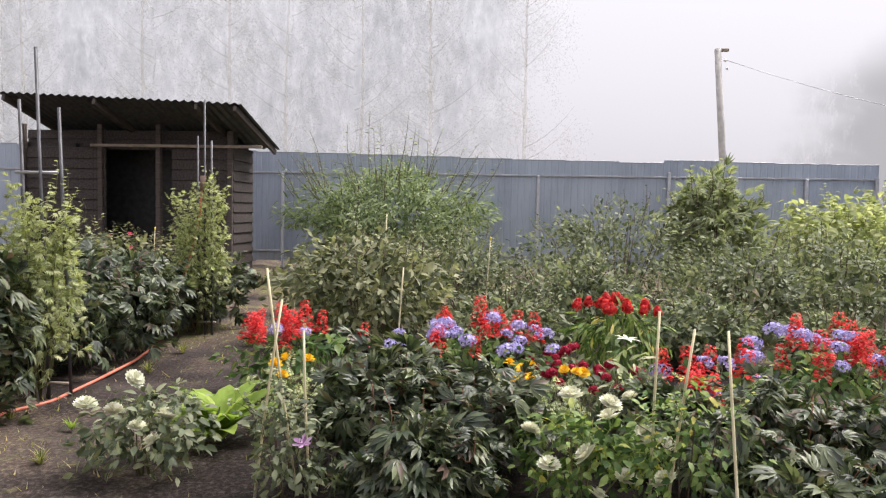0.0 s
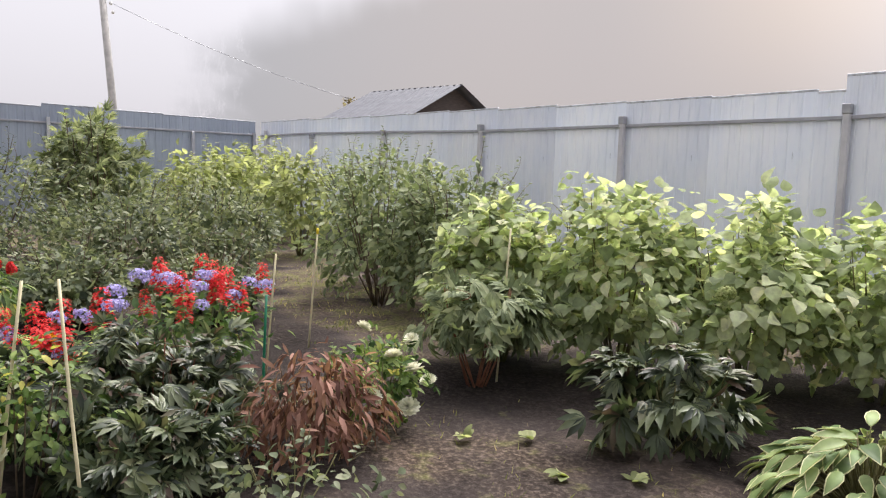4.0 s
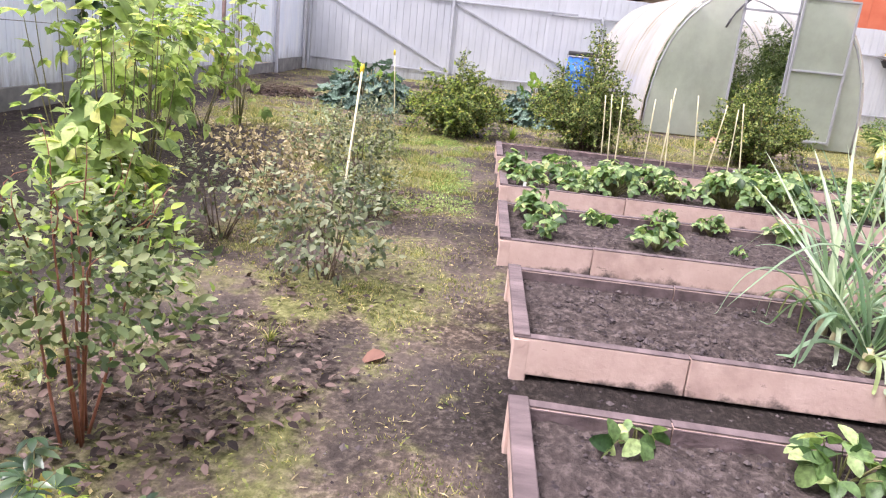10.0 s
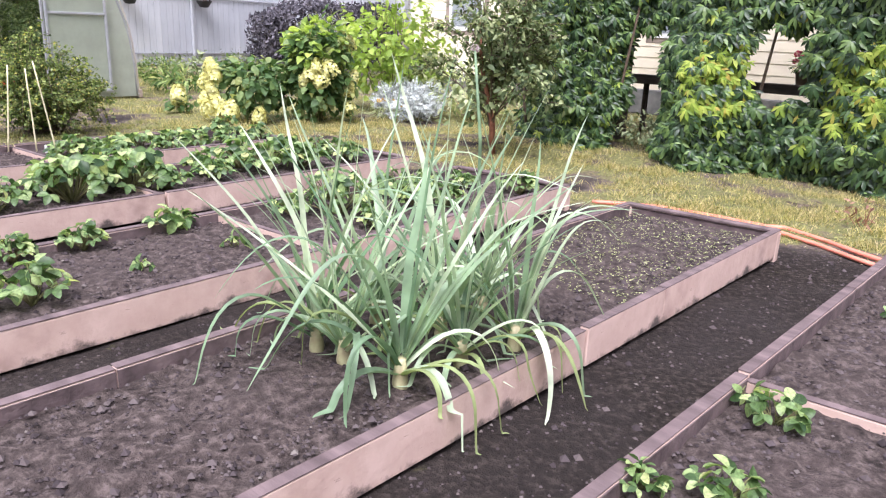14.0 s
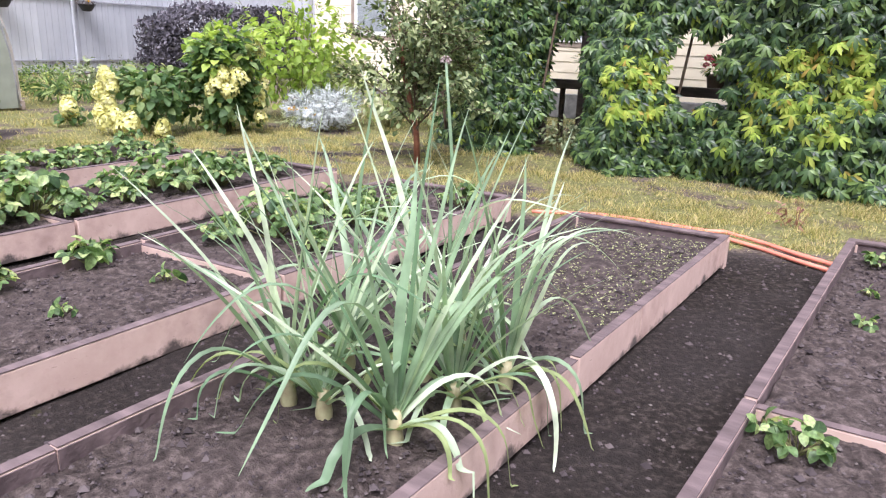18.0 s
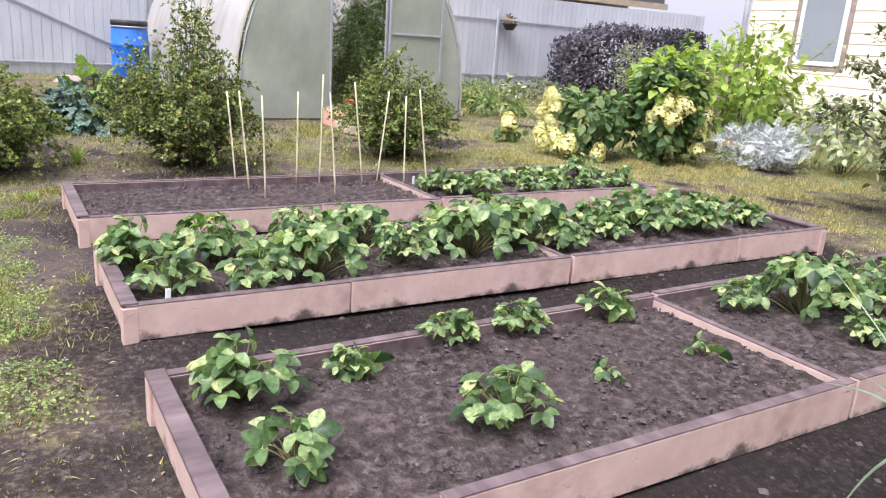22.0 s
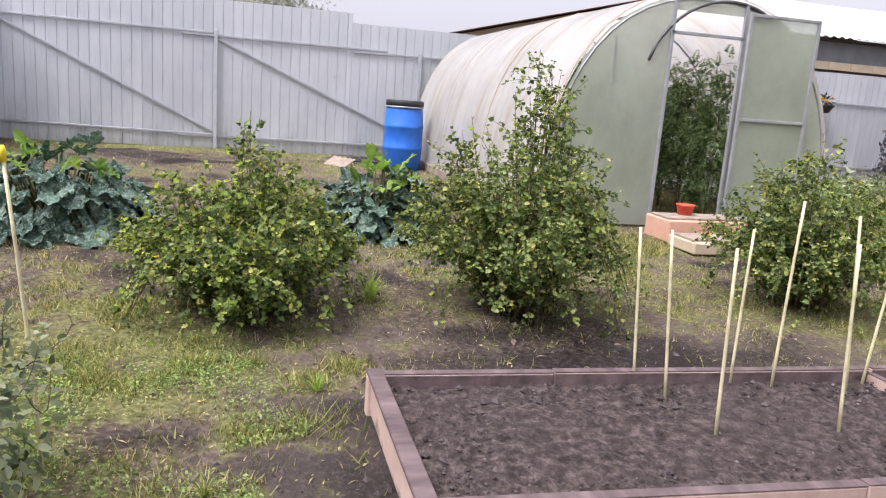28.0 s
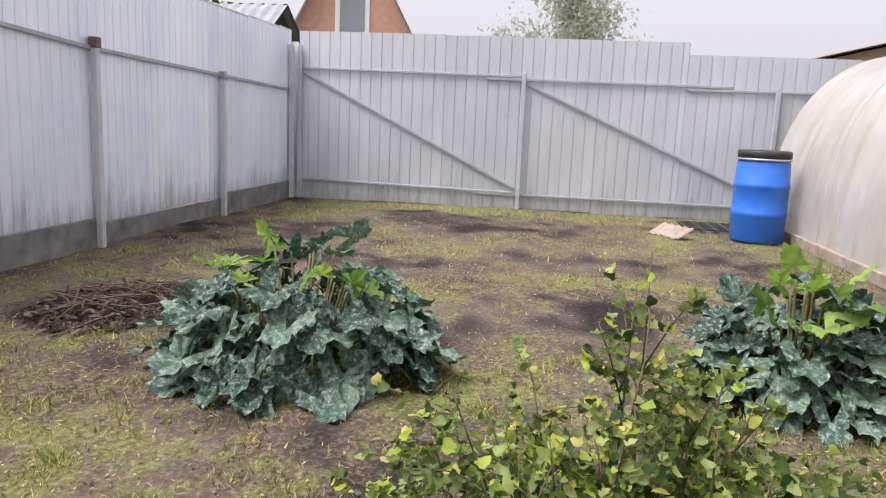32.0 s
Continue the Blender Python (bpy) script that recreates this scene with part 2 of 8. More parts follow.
def soil_mat(name):
    m, nt, p = material(name, 0.95, 0, 0.15)
    big, fine = tex(nt, 1.6, 5), tex(nt, 26, 6, 0.7)
    a = ramp(nt, fine, [(0.33, (0.012, 0.009, 0.0085)), (0.5, (0.062, 0.047, 0.044)), (0.68, (0.17, 0.134, 0.126))])
    col = mixc(nt, ramp(nt, big, [(0.35, (0, 0, 0)), (0.7, (0.6, 0.6, 0.6))]), a, (0.074, 0.057, 0.055))
    nt.links.new(col, p.inputs["Base Color"])
    bump(nt, p, maths(nt, 'ADD', maths(nt, 'MULTIPLY', tex(nt, 11, 5, 0.6), 1.5), fine), 0.9, 0.03)
    return m


def ground_mat(name):
    m, nt, p = material(name, 0.95, 0, 0.12)
    fine, mid, big = tex(nt, 38, 6, 0.7), tex(nt, 7, 5, 0.6), tex(nt, 1.1, 4)
    soil = ramp(nt, fine, [(0.3, (0.011, 0.0085, 0.0075)), (0.5, (0.05, 0.039, 0.033)), (0.72, (0.21, 0.172, 0.148))])
    soil = mixc(nt, ramp(nt, big, [(0.35, (0, 0, 0)), (0.65, (0.7, 0.7, 0.7))]), soil, (0.085, 0.071, 0.068))
    moss = ramp(nt, fine, [(0.3, (0.05, 0.05, 0.024)), (0.5, (0.155, 0.152, 0.06)), (0.72, (0.31, 0.295, 0.14))])
    at = nt.nodes.new("ShaderNodeAttribute")
    at.attribute_name = "cover"
    k = maths(nt, 'ADD', at.outputs["Fac"], maths(nt, 'MULTIPLY', maths(nt, 'SUBTRACT', mid, 0.5), 1.6))
    k = maths(nt, 'MULTIPLY', maths(nt, 'SUBTRACT', k, 0.32), 2.6, True)
    bare_tone = ramp(nt, at.outputs["Fac"], [(0.03, (0.38, 0.37, 0.38)), (0.16, (0.72, 0.71, 0.72)), (0.3, (1.5, 1.42, 1.3)), (0.5, (1.8, 1.68, 1.5))])      # barest soil darkest, soil with more cover lighter
    nt.links.new(mixc(nt, k, mixc(nt, 1.0, soil, bare_tone, 'MULTIPLY'), moss), p.inputs["Base Color"])
    bump(nt, p, maths(nt, 'ADD', maths(nt, 'MULTIPLY', mid, 2.0), fine), 0.8, 0.03)
    return m


def board_mat(name):
    """Pinkish-beige paint on rough planks, brown and worn along the upper edge and ends."""
    m, nt, p = material(name, 0.72, 0, 0.3)
    f = tex(nt, 9, 5)
    g = tex(nt, 4, 6, 0.65, stretch=(1, 0.15, 1))
    col = ramp(nt, f, [(0.3, (0.46, 0.325, 0.28)), (0.7, (0.57, 0.42, 0.37))])
    dirt = ramp(nt, g, [(0.5, (0, 0, 0)), (0.75, (0.75, 0.75, 0.75))])
    col = mixc(nt, dirt, col, (0.3, 0.2, 0.175))
    pos = nt.nodes.new("ShaderNodeSeparateXYZ")
    nt.links.new(nt.nodes.new("ShaderNodeTexCoord").outputs["Object"], pos.inputs[0])
    mud = maths(nt, 'MULTIPLY', maths(nt, 'SUBTRACT', tex(nt, 7, 6, 0.7), maths(nt, 'ADD', maths(nt, 'MULTIPLY', pos.outputs["Z"], 4.0), 0.42)), 7.0, True)
    chip = ramp(nt, tex(nt, 16, 6, 0.75, stretch=(0.5, 1, 2)), [(0.64, (0, 0, 0)), (0.68, (0.8, 0.8, 0.8))])
    col = mixc(nt, chip, mixc(nt, mud, col, (0.09, 0.07, 0.065)), (0.13, 0.095, 0.085))
    nt.links.new(col, p.inputs["Base Color"])
    bump(nt, p, tex(nt, 45, 4, 0.6), 0.5, 0.006)
    return m


def crumb_mat(name):
    m, nt, p = material(name, 0.95, 0, 0.1)
    geo = nt.nodes.new("ShaderNodeNewGeometry")
    nt.links.new(ramp(nt, geo.outputs["Random Per Island"], [(0.0, (0.03, 0.024, 0.026)), (0.6, (0.075, 0.06, 0.064)), (0.97, (0.11, 0.09, 0.09)), (1.0, (0.17, 0.15, 0.14))]), p.inputs["Base Color"])
    return m


MAT["crumb"] = crumb_mat("soil_crumbs")
MAT["soil"], MAT["ground"], MAT["board"] = soil_mat("dark_garden_soil"), ground_mat("trodden_garden_ground"), board_mat("pink_beige_painted_plank")
MAT["boardtop"] = plain_mat("worn_brown_plank_edge", (0.05, 0.034, 0.036), (0.17, 0.122, 0.125), 0.75, 12, 0, 0.5, stretch=(1, 0.3, 1))

L = {}
L["peony"] = leaf_mat("peony_leaves", (0.014, 0.026, 0.013), (0.056, 0.086, 0.037), (0.18, 0.22, 0.11), (0.1, 0.07, 0.05), 0.06, 0.3, 0.25, spec=0.5)
L["rose"] = leaf_mat("rose_leaves", (0.055, 0.08, 0.045), (0.14, 0.18, 0.1), (0.3, 0.34, 0.21), rough=0.38, through_light=0.35)
L["olive"] = leaf_mat("olive_shrub_leaves", (0.055, 0.072, 0.038), (0.145, 0.17, 0.092), (0.32, 0.345, 0.195), rough=0.42, through_light=0.35)
L["willow"] = leaf_mat("fine_pale_leaves", (0.12, 0.165, 0.08), (0.23, 0.285, 0.15), (0.38, 0.43, 0.25), rough=0.5, through_light=0.4)
L["willowgreen"] = leaf_mat("willow_shrub_leaves", (0.08, 0.13, 0.055), (0.19, 0.26, 0.125), (0.34, 0.42, 0.23), rough=0.5, through_light=0.35)
L["feather"] = leaf_mat("feathery_yellow_green_leaves", (0.2, 0.25, 0.1), (0.33, 0.39, 0.18), (0.5, 0.55, 0.3), rough=0.55, through_light=0.45)
L["greygreen"] = leaf_mat("grey_green_leaves", (0.1, 0.14, 0.07), (0.2, 0.26, 0.135), (0.36, 0.42, 0.24), rough=0.5, through_light=0.3)
L["hydrangea"] = leaf_mat("hydrangea_leaves", (0.2, 0.27, 0.14), (0.4, 0.49, 0.28), (0.6, 0.67, 0.44), (0.64, 0.66, 0.46), 0.05, 0.45, 0.5, 20)
L["hydrdark"] = leaf_mat("dark_hydrangea_leaves", (0.05, 0.11, 0.035), (0.1, 0.19, 0.06), (0.2, 0.29, 0.11), (0.34, 0.38, 0.14), 0.06, 0.4, 0.4, 20)
L["lime"] = leaf_mat("lime_green_leaves", (0.16, 0.26, 0.04), (0.25, 0.38, 0.06), (0.38, 0.5, 0.1), rough=0.45, through_light=0.45)
L["raspberry"] = leaf_mat("raspberry_leaves", (0.13, 0.22, 0.06), (0.3, 0.42, 0.13), (0.48, 0.58, 0.22), (0.62, 0.56, 0.14), 0.025, 0.45, 0.5, 24)
L["grape"] = leaf_mat("grapevine_leaves", (0.05, 0.085, 0.03), (0.14, 0.215, 0.075), (0.32, 0.4, 0.14), (0.55, 0.56, 0.08), 0.12, 0.45, 0.45, 30, blot_range=(0.6, 1.35))
L["creeper"] = leaf_mat("glossy_creeper_leaves", (0.009, 0.027, 0.009), (0.036, 0.085, 0.025), (0.14, 0.235, 0.055), rough=0.3, through_light=0.24, spec=0.45)
L["mound"] = leaf_mat("dark_glossy_creeper_leaves", (0.014, 0.038, 0.015), (0.035, 0.078, 0.027), (0.085, 0.14, 0.05), rough=0.22, through_light=0.2, spec=0.6)
L["creeperyellow"] = leaf_mat("yellow_green_creeper_leaves", (0.17, 0.29, 0.035), (0.29, 0.41, 0.055), (0.43, 0.52, 0.09), (0.45, 0.34, 0.07), 0.04, 0.4, 0.45)
L["strawberry"] = leaf_mat("strawberry_leaves", (0.028, 0.075, 0.022), (0.155, 0.27, 0.085), (0.4, 0.52, 0.21), (0.5, 0.55, 0.22), 0.03, 0.3, 0.42, 70, 0.4, blot_range=(0.55, 1.25))
L["currant"] = leaf_mat("currant_leaves", (0.035, 0.085, 0.02), (0.125, 0.21, 0.055), (0.29, 0.39, 0.125), (0.5, 0.45, 0.08), 0.004, 0.4, 0.35, 25, blot_range=(0.55, 1.35))
L["currantbush"] = leaf_mat("olive_currant_leaves", (0.025, 0.055, 0.014), (0.135, 0.2, 0.055), (0.29, 0.36, 0.115), (0.5, 0.47, 0.12), 0.025, 0.45, 0.42, 25, blot_range=(0.6, 1.35))
L["appleleaf"] = leaf_mat("fruit_tree_leaves", (0.045, 0.08, 0.03), (0.14, 0.195, 0.08), (0.34, 0.4, 0.2), rough=0.36, through_light=0.35)
L["clipped"] = leaf_mat("clipped_evergreen_leaves", (0.025, 0.055, 0.02), (0.07, 0.115, 0.04), (0.17, 0.23, 0.08), rough=0.45, through_light=0.25)
L["zucchini"] = leaf_mat("grey_green_zucchini_leaves", (0.02, 0.052, 0.034), (0.045, 0.096, 0.064), (0.11, 0.185, 0.125), rough=0.4, through_light=0.15, mottle=38, blot_range=(0.4, 1.3))
silvered(L["zucchini"], (0.34, 0.43, 0.38))
L["zucchinilight"] = leaf_mat("young_zucchini_leaves", (0.1, 0.2, 0.03), (0.16, 0.28, 0.05), (0.25, 0.38, 0.08), rough=0.45, through_light=0.4)
L["leek"] = leaf_mat("blue_green_leek_leaves", (0.14, 0.27, 0.135), (0.34, 0.48, 0.3), (0.56, 0.68, 0.48), rough=0.34, through_light=0.35, mottle=9, spec=0.45, blot_range=(0.6, 1.25), single=True, glow=(1.3, 1.35, 0.95))
L["thuja"] = leaf_mat("thuja_scales", (0.025, 0.055, 0.025), (0.055, 0.1, 0.04), (0.12, 0.17, 0.065), rough=0.6, through_light=0.2)
L["beet"] = leaf_mat("red_veined_leaves", (0.035, 0.085, 0.02), (0.1, 0.185, 0.045), (0.29, 0.38, 0.12), rough=0.32, through_light=0.4, mottle=75, blot_range=(0.4, 1.5), single=True)
L["brown"] = leaf_mat("withered_brown_leaves", (0.09, 0.042, 0.03), (0.2, 0.105, 0.075), (0.38, 0.23, 0.17), rough=0.7, through_light=0.3)
L["straw"] = leaf_mat("straw_coloured_leaves", (0.17, 0.145, 0.075), (0.3, 0.26, 0.14), (0.45, 0.41, 0.24), rough=0.7, through_light=0.25)
L["litter"] = leaf_mat("dry_leaf_litter", (0.022, 0.017, 0.015), (0.062, 0.045, 0.038), (0.17, 0.125, 0.105), rough=0.85, through_light=0.1)
L["silver"] = leaf_mat("silver_leaves", (0.38, 0.42, 0.42), (0.52, 0.56, 0.56), (0.68, 0.7, 0.7), rough=0.7, through_light=0.2, glow=(1.1, 1.05, 1.0))
L["grass"] = leaf_mat("grass_blades", (0.08, 0.11, 0.028), (0.19, 0.22, 0.065), (0.35, 0.37, 0.13), (0.5, 0.43, 0.2), 0.2, 0.5, 0.45)
L["weed"] = leaf_mat("fresh_weed_leaves", (0.09, 0.17, 0.04), (0.19, 0.31, 0.075), (0.34, 0.46, 0.14), rough=0.45, through_light=0.4)
L["lawn"] = leaf_mat("dry_lawn_blades", (0.15, 0.16, 0.05), (0.35, 0.345, 0.12), (0.55, 0.52, 0.23), (0.55, 0.47, 0.24), 0.3, 0.5, 0.45)
L["tomato"] = leaf_mat("tomato_leaves", (0.045, 0.09, 0.03), (0.11, 0.185, 0.06), (0.24, 0.33, 0.12), rough=0.5, through_light=0.3)
L["hedge"] = leaf_mat("dark_hedge_leaves", (0.045, 0.045, 0.055), (0.09, 0.088, 0.105), (0.17, 0.165, 0.185), rough=0.6, through_light=0.15)
L["hosta"] = leaf_mat("hosta_leaf_green", (0.08, 0.15, 0.05), (0.15, 0.24, 0.08), (0.25, 0.34, 0.13), rough=0.35, through_light=0.25)
L["hostaedge"] = leaf_mat("cream_hosta_margin", (0.42, 0.46, 0.22), (0.54, 0.57, 0.3), (0.66, 0.67, 0.4), rough=0.4, through_light=0.3)
L["red"] = leaf_mat("scarlet_petals", (0.55, 0.02, 0.02), (0.74, 0.04, 0.045), (0.85, 0.1, 0.09), rough=0.5, through_light=0.35, glow=(1.1, 1.05, 1.0))
L["crimson"] = leaf_mat("crimson_petals", (0.22, 0.006, 0.02), (0.36, 0.012, 0.04), (0.5, 0.03, 0.08), rough=0.5, through_light=0.3, glow=(1.1, 1.05, 1.0))
L["lilac"] = leaf_mat("lilac_petals", (0.34, 0.31, 0.66), (0.47, 0.43, 0.78), (0.66, 0.62, 0.9), rough=0.6, through_light=0.3, glow=(1.1, 1.05, 1.0))
L["orange"] = leaf_mat("orange_petals", (0.78, 0.42, 0.01), (0.88, 0.55, 0.015), (0.92, 0.66, 0.04), rough=0.5, through_light=0.3, glow=(1.1, 1.05, 1.0))
L["whitepetal"] = leaf_mat("cream_white_petals", (0.62, 0.64, 0.46), (0.76, 0.77, 0.6), (0.86, 0.86, 0.74), rough=0.5, through_light=0.35, glow=(1.1, 1.05, 1.0))
L["cream"] = leaf_mat("creamy_yellow_florets", (0.64, 0.62, 0.2), (0.78, 0.76, 0.32), (0.88, 0.86, 0.5), rough=0.5, through_light=0.35, glow=(1.1, 1.05, 1.0))
L["greenbloom"] = leaf_mat("pale_green_florets", (0.3, 0.36, 0.13), (0.42, 0.48, 0.2), (0.58, 0.62, 0.32), rough=0.5, through_light=0.35, glow=(1.1, 1.05, 1.0))
L["pink"] = leaf_mat("pink_petals", (0.6, 0.08, 0.14), (0.75, 0.16, 0.24), (0.85, 0.35, 0.42), rough=0.5, through_light=0.35, glow=(1.1, 1.05, 1.0))
L["mauve"] = leaf_mat("mauve_petals", (0.4, 0.2, 0.42), (0.55, 0.32, 0.58), (0.7, 0.5, 0.72), rough=0.5, through_light=0.35, glow=(1.1, 1.05, 1.0))


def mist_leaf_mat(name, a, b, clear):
    """Far foliage with mist painted in: pale leaves, partly see-through to the bright sky."""
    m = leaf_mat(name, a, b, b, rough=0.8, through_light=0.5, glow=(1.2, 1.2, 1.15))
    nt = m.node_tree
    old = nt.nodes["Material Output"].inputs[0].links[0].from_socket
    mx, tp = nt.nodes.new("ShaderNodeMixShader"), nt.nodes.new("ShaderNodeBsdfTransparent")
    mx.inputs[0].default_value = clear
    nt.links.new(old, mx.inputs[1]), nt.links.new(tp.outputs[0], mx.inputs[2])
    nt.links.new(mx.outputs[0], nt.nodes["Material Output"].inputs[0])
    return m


# Mist is painted into these leaf and bark colours and their transparency.
L["birch"] = mist_leaf_mat("mist_paled_birch_foliage", (0.34, 0.345, 0.335), (0.46, 0.46, 0.45), 0.78)
L["paletree"] = mist_leaf_mat("mist_paled_leaves", (0.3, 0.32, 0.26), (0.46, 0.48, 0.4), 0.3)
MAT["mistbark"] = mist_leaf_mat("mist_paled_bark", (0.45, 0.44, 0.43), (0.6, 0.59, 0.57), 0.75)


def poly_mat(name, tint, clear, stain):
    """Twin-wall polycarbonate: milky, half clear, dusty."""
    m, nt, p = material(name, 0.16, 0, 0.8)
    f = tex(nt, 1.1, 6, 0.65)
    col = ramp(nt, f, [(0.25, tuple(c * 0.8 for c in tint)), (0.5, tint), (0.7, tuple(min(1, c * 1.15) for c in tint))])
    grime = tex(nt, 2.2, 6, 0.65, stretch=(3.0, 0.5, 0.35))
    col = mixc(nt, ramp(nt, grime, [(0.5, (0, 0, 0)), (0.78, (0.8, 0.8, 0.8))]), col, stain)
    nt.links.new(col, p.inputs["Base Color"])
    tr, tp = nt.nodes.new("ShaderNodeBsdfTranslucent"), nt.nodes.new("ShaderNodeBsdfTransparent")
    nt.links.new(col, tr.inputs["Color"])
    m1, m2 = nt.nodes.new("ShaderNodeMixShader"), nt.nodes.new("ShaderNodeMixShader")
    m1.inputs[0].default_value, m2.inputs[0].default_value = 0.5, clear
    nt.links.new(p.outputs[0], m1.inputs[1]), nt.links.new(tr.outputs[0], m1.inputs[2])
    nt.links.new(m1.outputs[0], m2.inputs[1]), nt.links.new(tp.outputs[0], m2.inputs[2])
    nt.links.new(m2.outputs[0], nt.nodes["Material Output"].inputs[0])
    return m


MAT["poly"] = poly_mat("milky_polycarbonate", (0.76, 0.73, 0.71), 0.02, (0.58, 0.48, 0.3))
MAT["polyend"] = poly_mat("greenish_polycarbonate", (0.56, 0.6, 0.52), 0.34, (0.36, 0.4, 0.32))


def glass_mat(name):
    m, nt, p = material(name, 0.05, 0, 0.6)
    p.inputs["Base Color"].default_value = (0.5, 0.55, 0.6, 1)
    p.inputs["Transmission Weight"].default_value = 0.75
    return m


MAT["glass"] = glass_mat("window_glass")


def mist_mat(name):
    """Far woods: mist and glow painted as emission that thins out into the sky."""
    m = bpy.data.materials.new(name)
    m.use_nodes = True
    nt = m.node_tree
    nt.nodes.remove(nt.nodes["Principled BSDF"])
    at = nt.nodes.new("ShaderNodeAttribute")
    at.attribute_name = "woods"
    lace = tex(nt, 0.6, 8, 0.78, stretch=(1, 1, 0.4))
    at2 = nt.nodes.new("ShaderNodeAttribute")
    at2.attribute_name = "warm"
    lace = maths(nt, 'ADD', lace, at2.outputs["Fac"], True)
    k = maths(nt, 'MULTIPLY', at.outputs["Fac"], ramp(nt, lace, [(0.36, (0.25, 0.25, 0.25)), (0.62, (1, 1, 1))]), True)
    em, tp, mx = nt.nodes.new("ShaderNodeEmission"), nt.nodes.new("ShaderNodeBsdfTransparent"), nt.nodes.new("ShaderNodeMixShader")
    at3 = nt.nodes.new("ShaderNodeAttribute")       # sun glow painted into the fog
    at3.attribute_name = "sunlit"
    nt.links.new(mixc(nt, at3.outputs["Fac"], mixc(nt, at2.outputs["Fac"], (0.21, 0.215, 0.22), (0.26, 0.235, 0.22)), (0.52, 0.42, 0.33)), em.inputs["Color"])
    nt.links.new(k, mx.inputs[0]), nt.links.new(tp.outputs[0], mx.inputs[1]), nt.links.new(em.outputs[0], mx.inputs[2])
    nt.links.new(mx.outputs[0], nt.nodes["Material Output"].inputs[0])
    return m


MAT["mist"] = mist_mat("painted_mist")

# ---- mesh helpers ----
RNG = np.random.default_rng(7)


def mesh_np(name, V, F, mat, smooth=False):
    """A mesh from arrays of corners and triangles or quads."""
    F = np.asarray(F, dtype=np.int32)
    me = bpy.data.meshes.new(name)
    me.vertices.add(len(V))
    me.vertices.foreach_set("co", np.asarray(V, dtype=np.float32).ravel())
    k = F.shape[1]
    me.loops.add(F.size)
    me.loops.foreach_set("vertex_index", F.ravel())
    me.polygons.add(len(F))
    me.polygons.foreach_set("loop_start", np.arange(0, F.size, k, dtype=np.int32))
    me.polygons.foreach_set("use_smooth", np.full(len(F), bool(smooth)))
    me.update(calc_edges=True)
    if mat:
        me.materials.append(mat)
    return me


def thing(name, label, category, x=0, y=0, z=0, rz=0, group="", kind=""):
    ob = new(name)
    ob.empty_display_size = 0.1
    ob.matrix_basis = pose(x, y, z, 0, 0, rz)
    return tagged(ob, label, category, group, kind)


def child(name, me, parent, label="", m=None, kind=""):
    ob = new(name, me)
    ob.parent = parent
    if m is not None:
        ob.matrix_basis = m
    return tagged(ob, label, kind=kind)


def part(name, bm, mat, parent, label="", smooth=False):
    me = bpy.data.meshes.new(name)
    bm.to_mesh(me)
    bm.free()
    me.materials.append(mat)
    if smooth:
        me.polygons.foreach_set("use_smooth", np.ones(len(me.polygons), dtype=bool))
    return child(name, me, parent, label)


def box_mesh(name, sx, sy, sz, mat, bevel=0.004):
    """A box on z = 0, its long edges broken."""
    bm = bmesh.new()
    bmesh.ops.create_cube(bm, size=1, matrix=Matrix.Translation((0, 0, sz / 2)) @ Matrix.Diagonal((sx, sy, sz, 1)))
    if bevel:
        bmesh.ops.bevel(bm, geom=bm.edges[:], offset=bevel, segments=1, affect='EDGES')
    me = bpy.data.meshes.new(name)
    bm.to_mesh(me)
    bm.free()
    me.materials.append(mat)
    return me


def tube_np(pts, radii, segs=6):
    """Corners and triangles of a tapering tube along points, its ends closed by narrowing."""
    pts = np.asarray(pts, float)
    n = len(pts)
    radii = np.broadcast_to(radii, (n,))
    tang = np.gradient(pts, axis=0)
    tang /= np.linalg.norm(tang, axis=1, keepdims=True) + 1e-9
    ref = np.where(np.abs(tang[:, 2:3]) > 0.9, [[1.0, 0, 0]], [[0, 0, 1.0]])
    a = np.cross(tang, ref)
    a /= np.linalg.norm(a, axis=1, keepdims=True) + 1e-9
    b = np.cross(tang, a)
    ang = np.linspace(0, 2 * np.pi, segs, endpoint=False)
    V = pts[:, None] + radii[:, None, None] * (np.cos(ang)[None, :, None] * a[:, None] + np.sin(ang)[None, :, None] * b[:, None])
    V = np.concatenate([V.reshape(-1, 3), pts[:1], pts[-1:]])
    i, j = np.meshgrid(np.arange(n - 1), np.arange(segs), indexing="ij")
    p, q = i * segs + j, i * segs + (j + 1) % segs
    F = np.concatenate([np.stack([p, q, q + segs], -1).reshape(-1, 3), np.stack([p, q + segs, p + segs], -1).reshape(-1, 3)])
    k = np.arange(segs)
    caps = [np.stack([np.full(segs, n * segs), (k + 1) % segs, k], -1), np.stack([np.full(segs, n * segs + 1), (n - 1) * segs + k, (n - 1) * segs + (k + 1) % segs], -1)]
    return V, np.concatenate([F] + caps)


def join_np(pieces):
    V, F, off = [], [], 0
    for v, f in pieces:
        V.append(v), F.append(np.asarray(f) + off)
        off += len(v)
    return np.concatenate(V), np.concatenate(F)


def curve_pts(a, b, bend, n=6):
    """Points from a to b that bow by the vector bend."""
    t = np.linspace(0, 1, n)[:, None]
    return np.asarray(a) * (1 - t) + np.asarray(b) * t + np.asarray(bend) * (4 * t * (1 - t))


def tube(name, pts, radii, mat, parent, label="", segs=8):
    return child(name, mesh_np(name, *tube_np(pts, radii, segs), mat, True), parent, label)


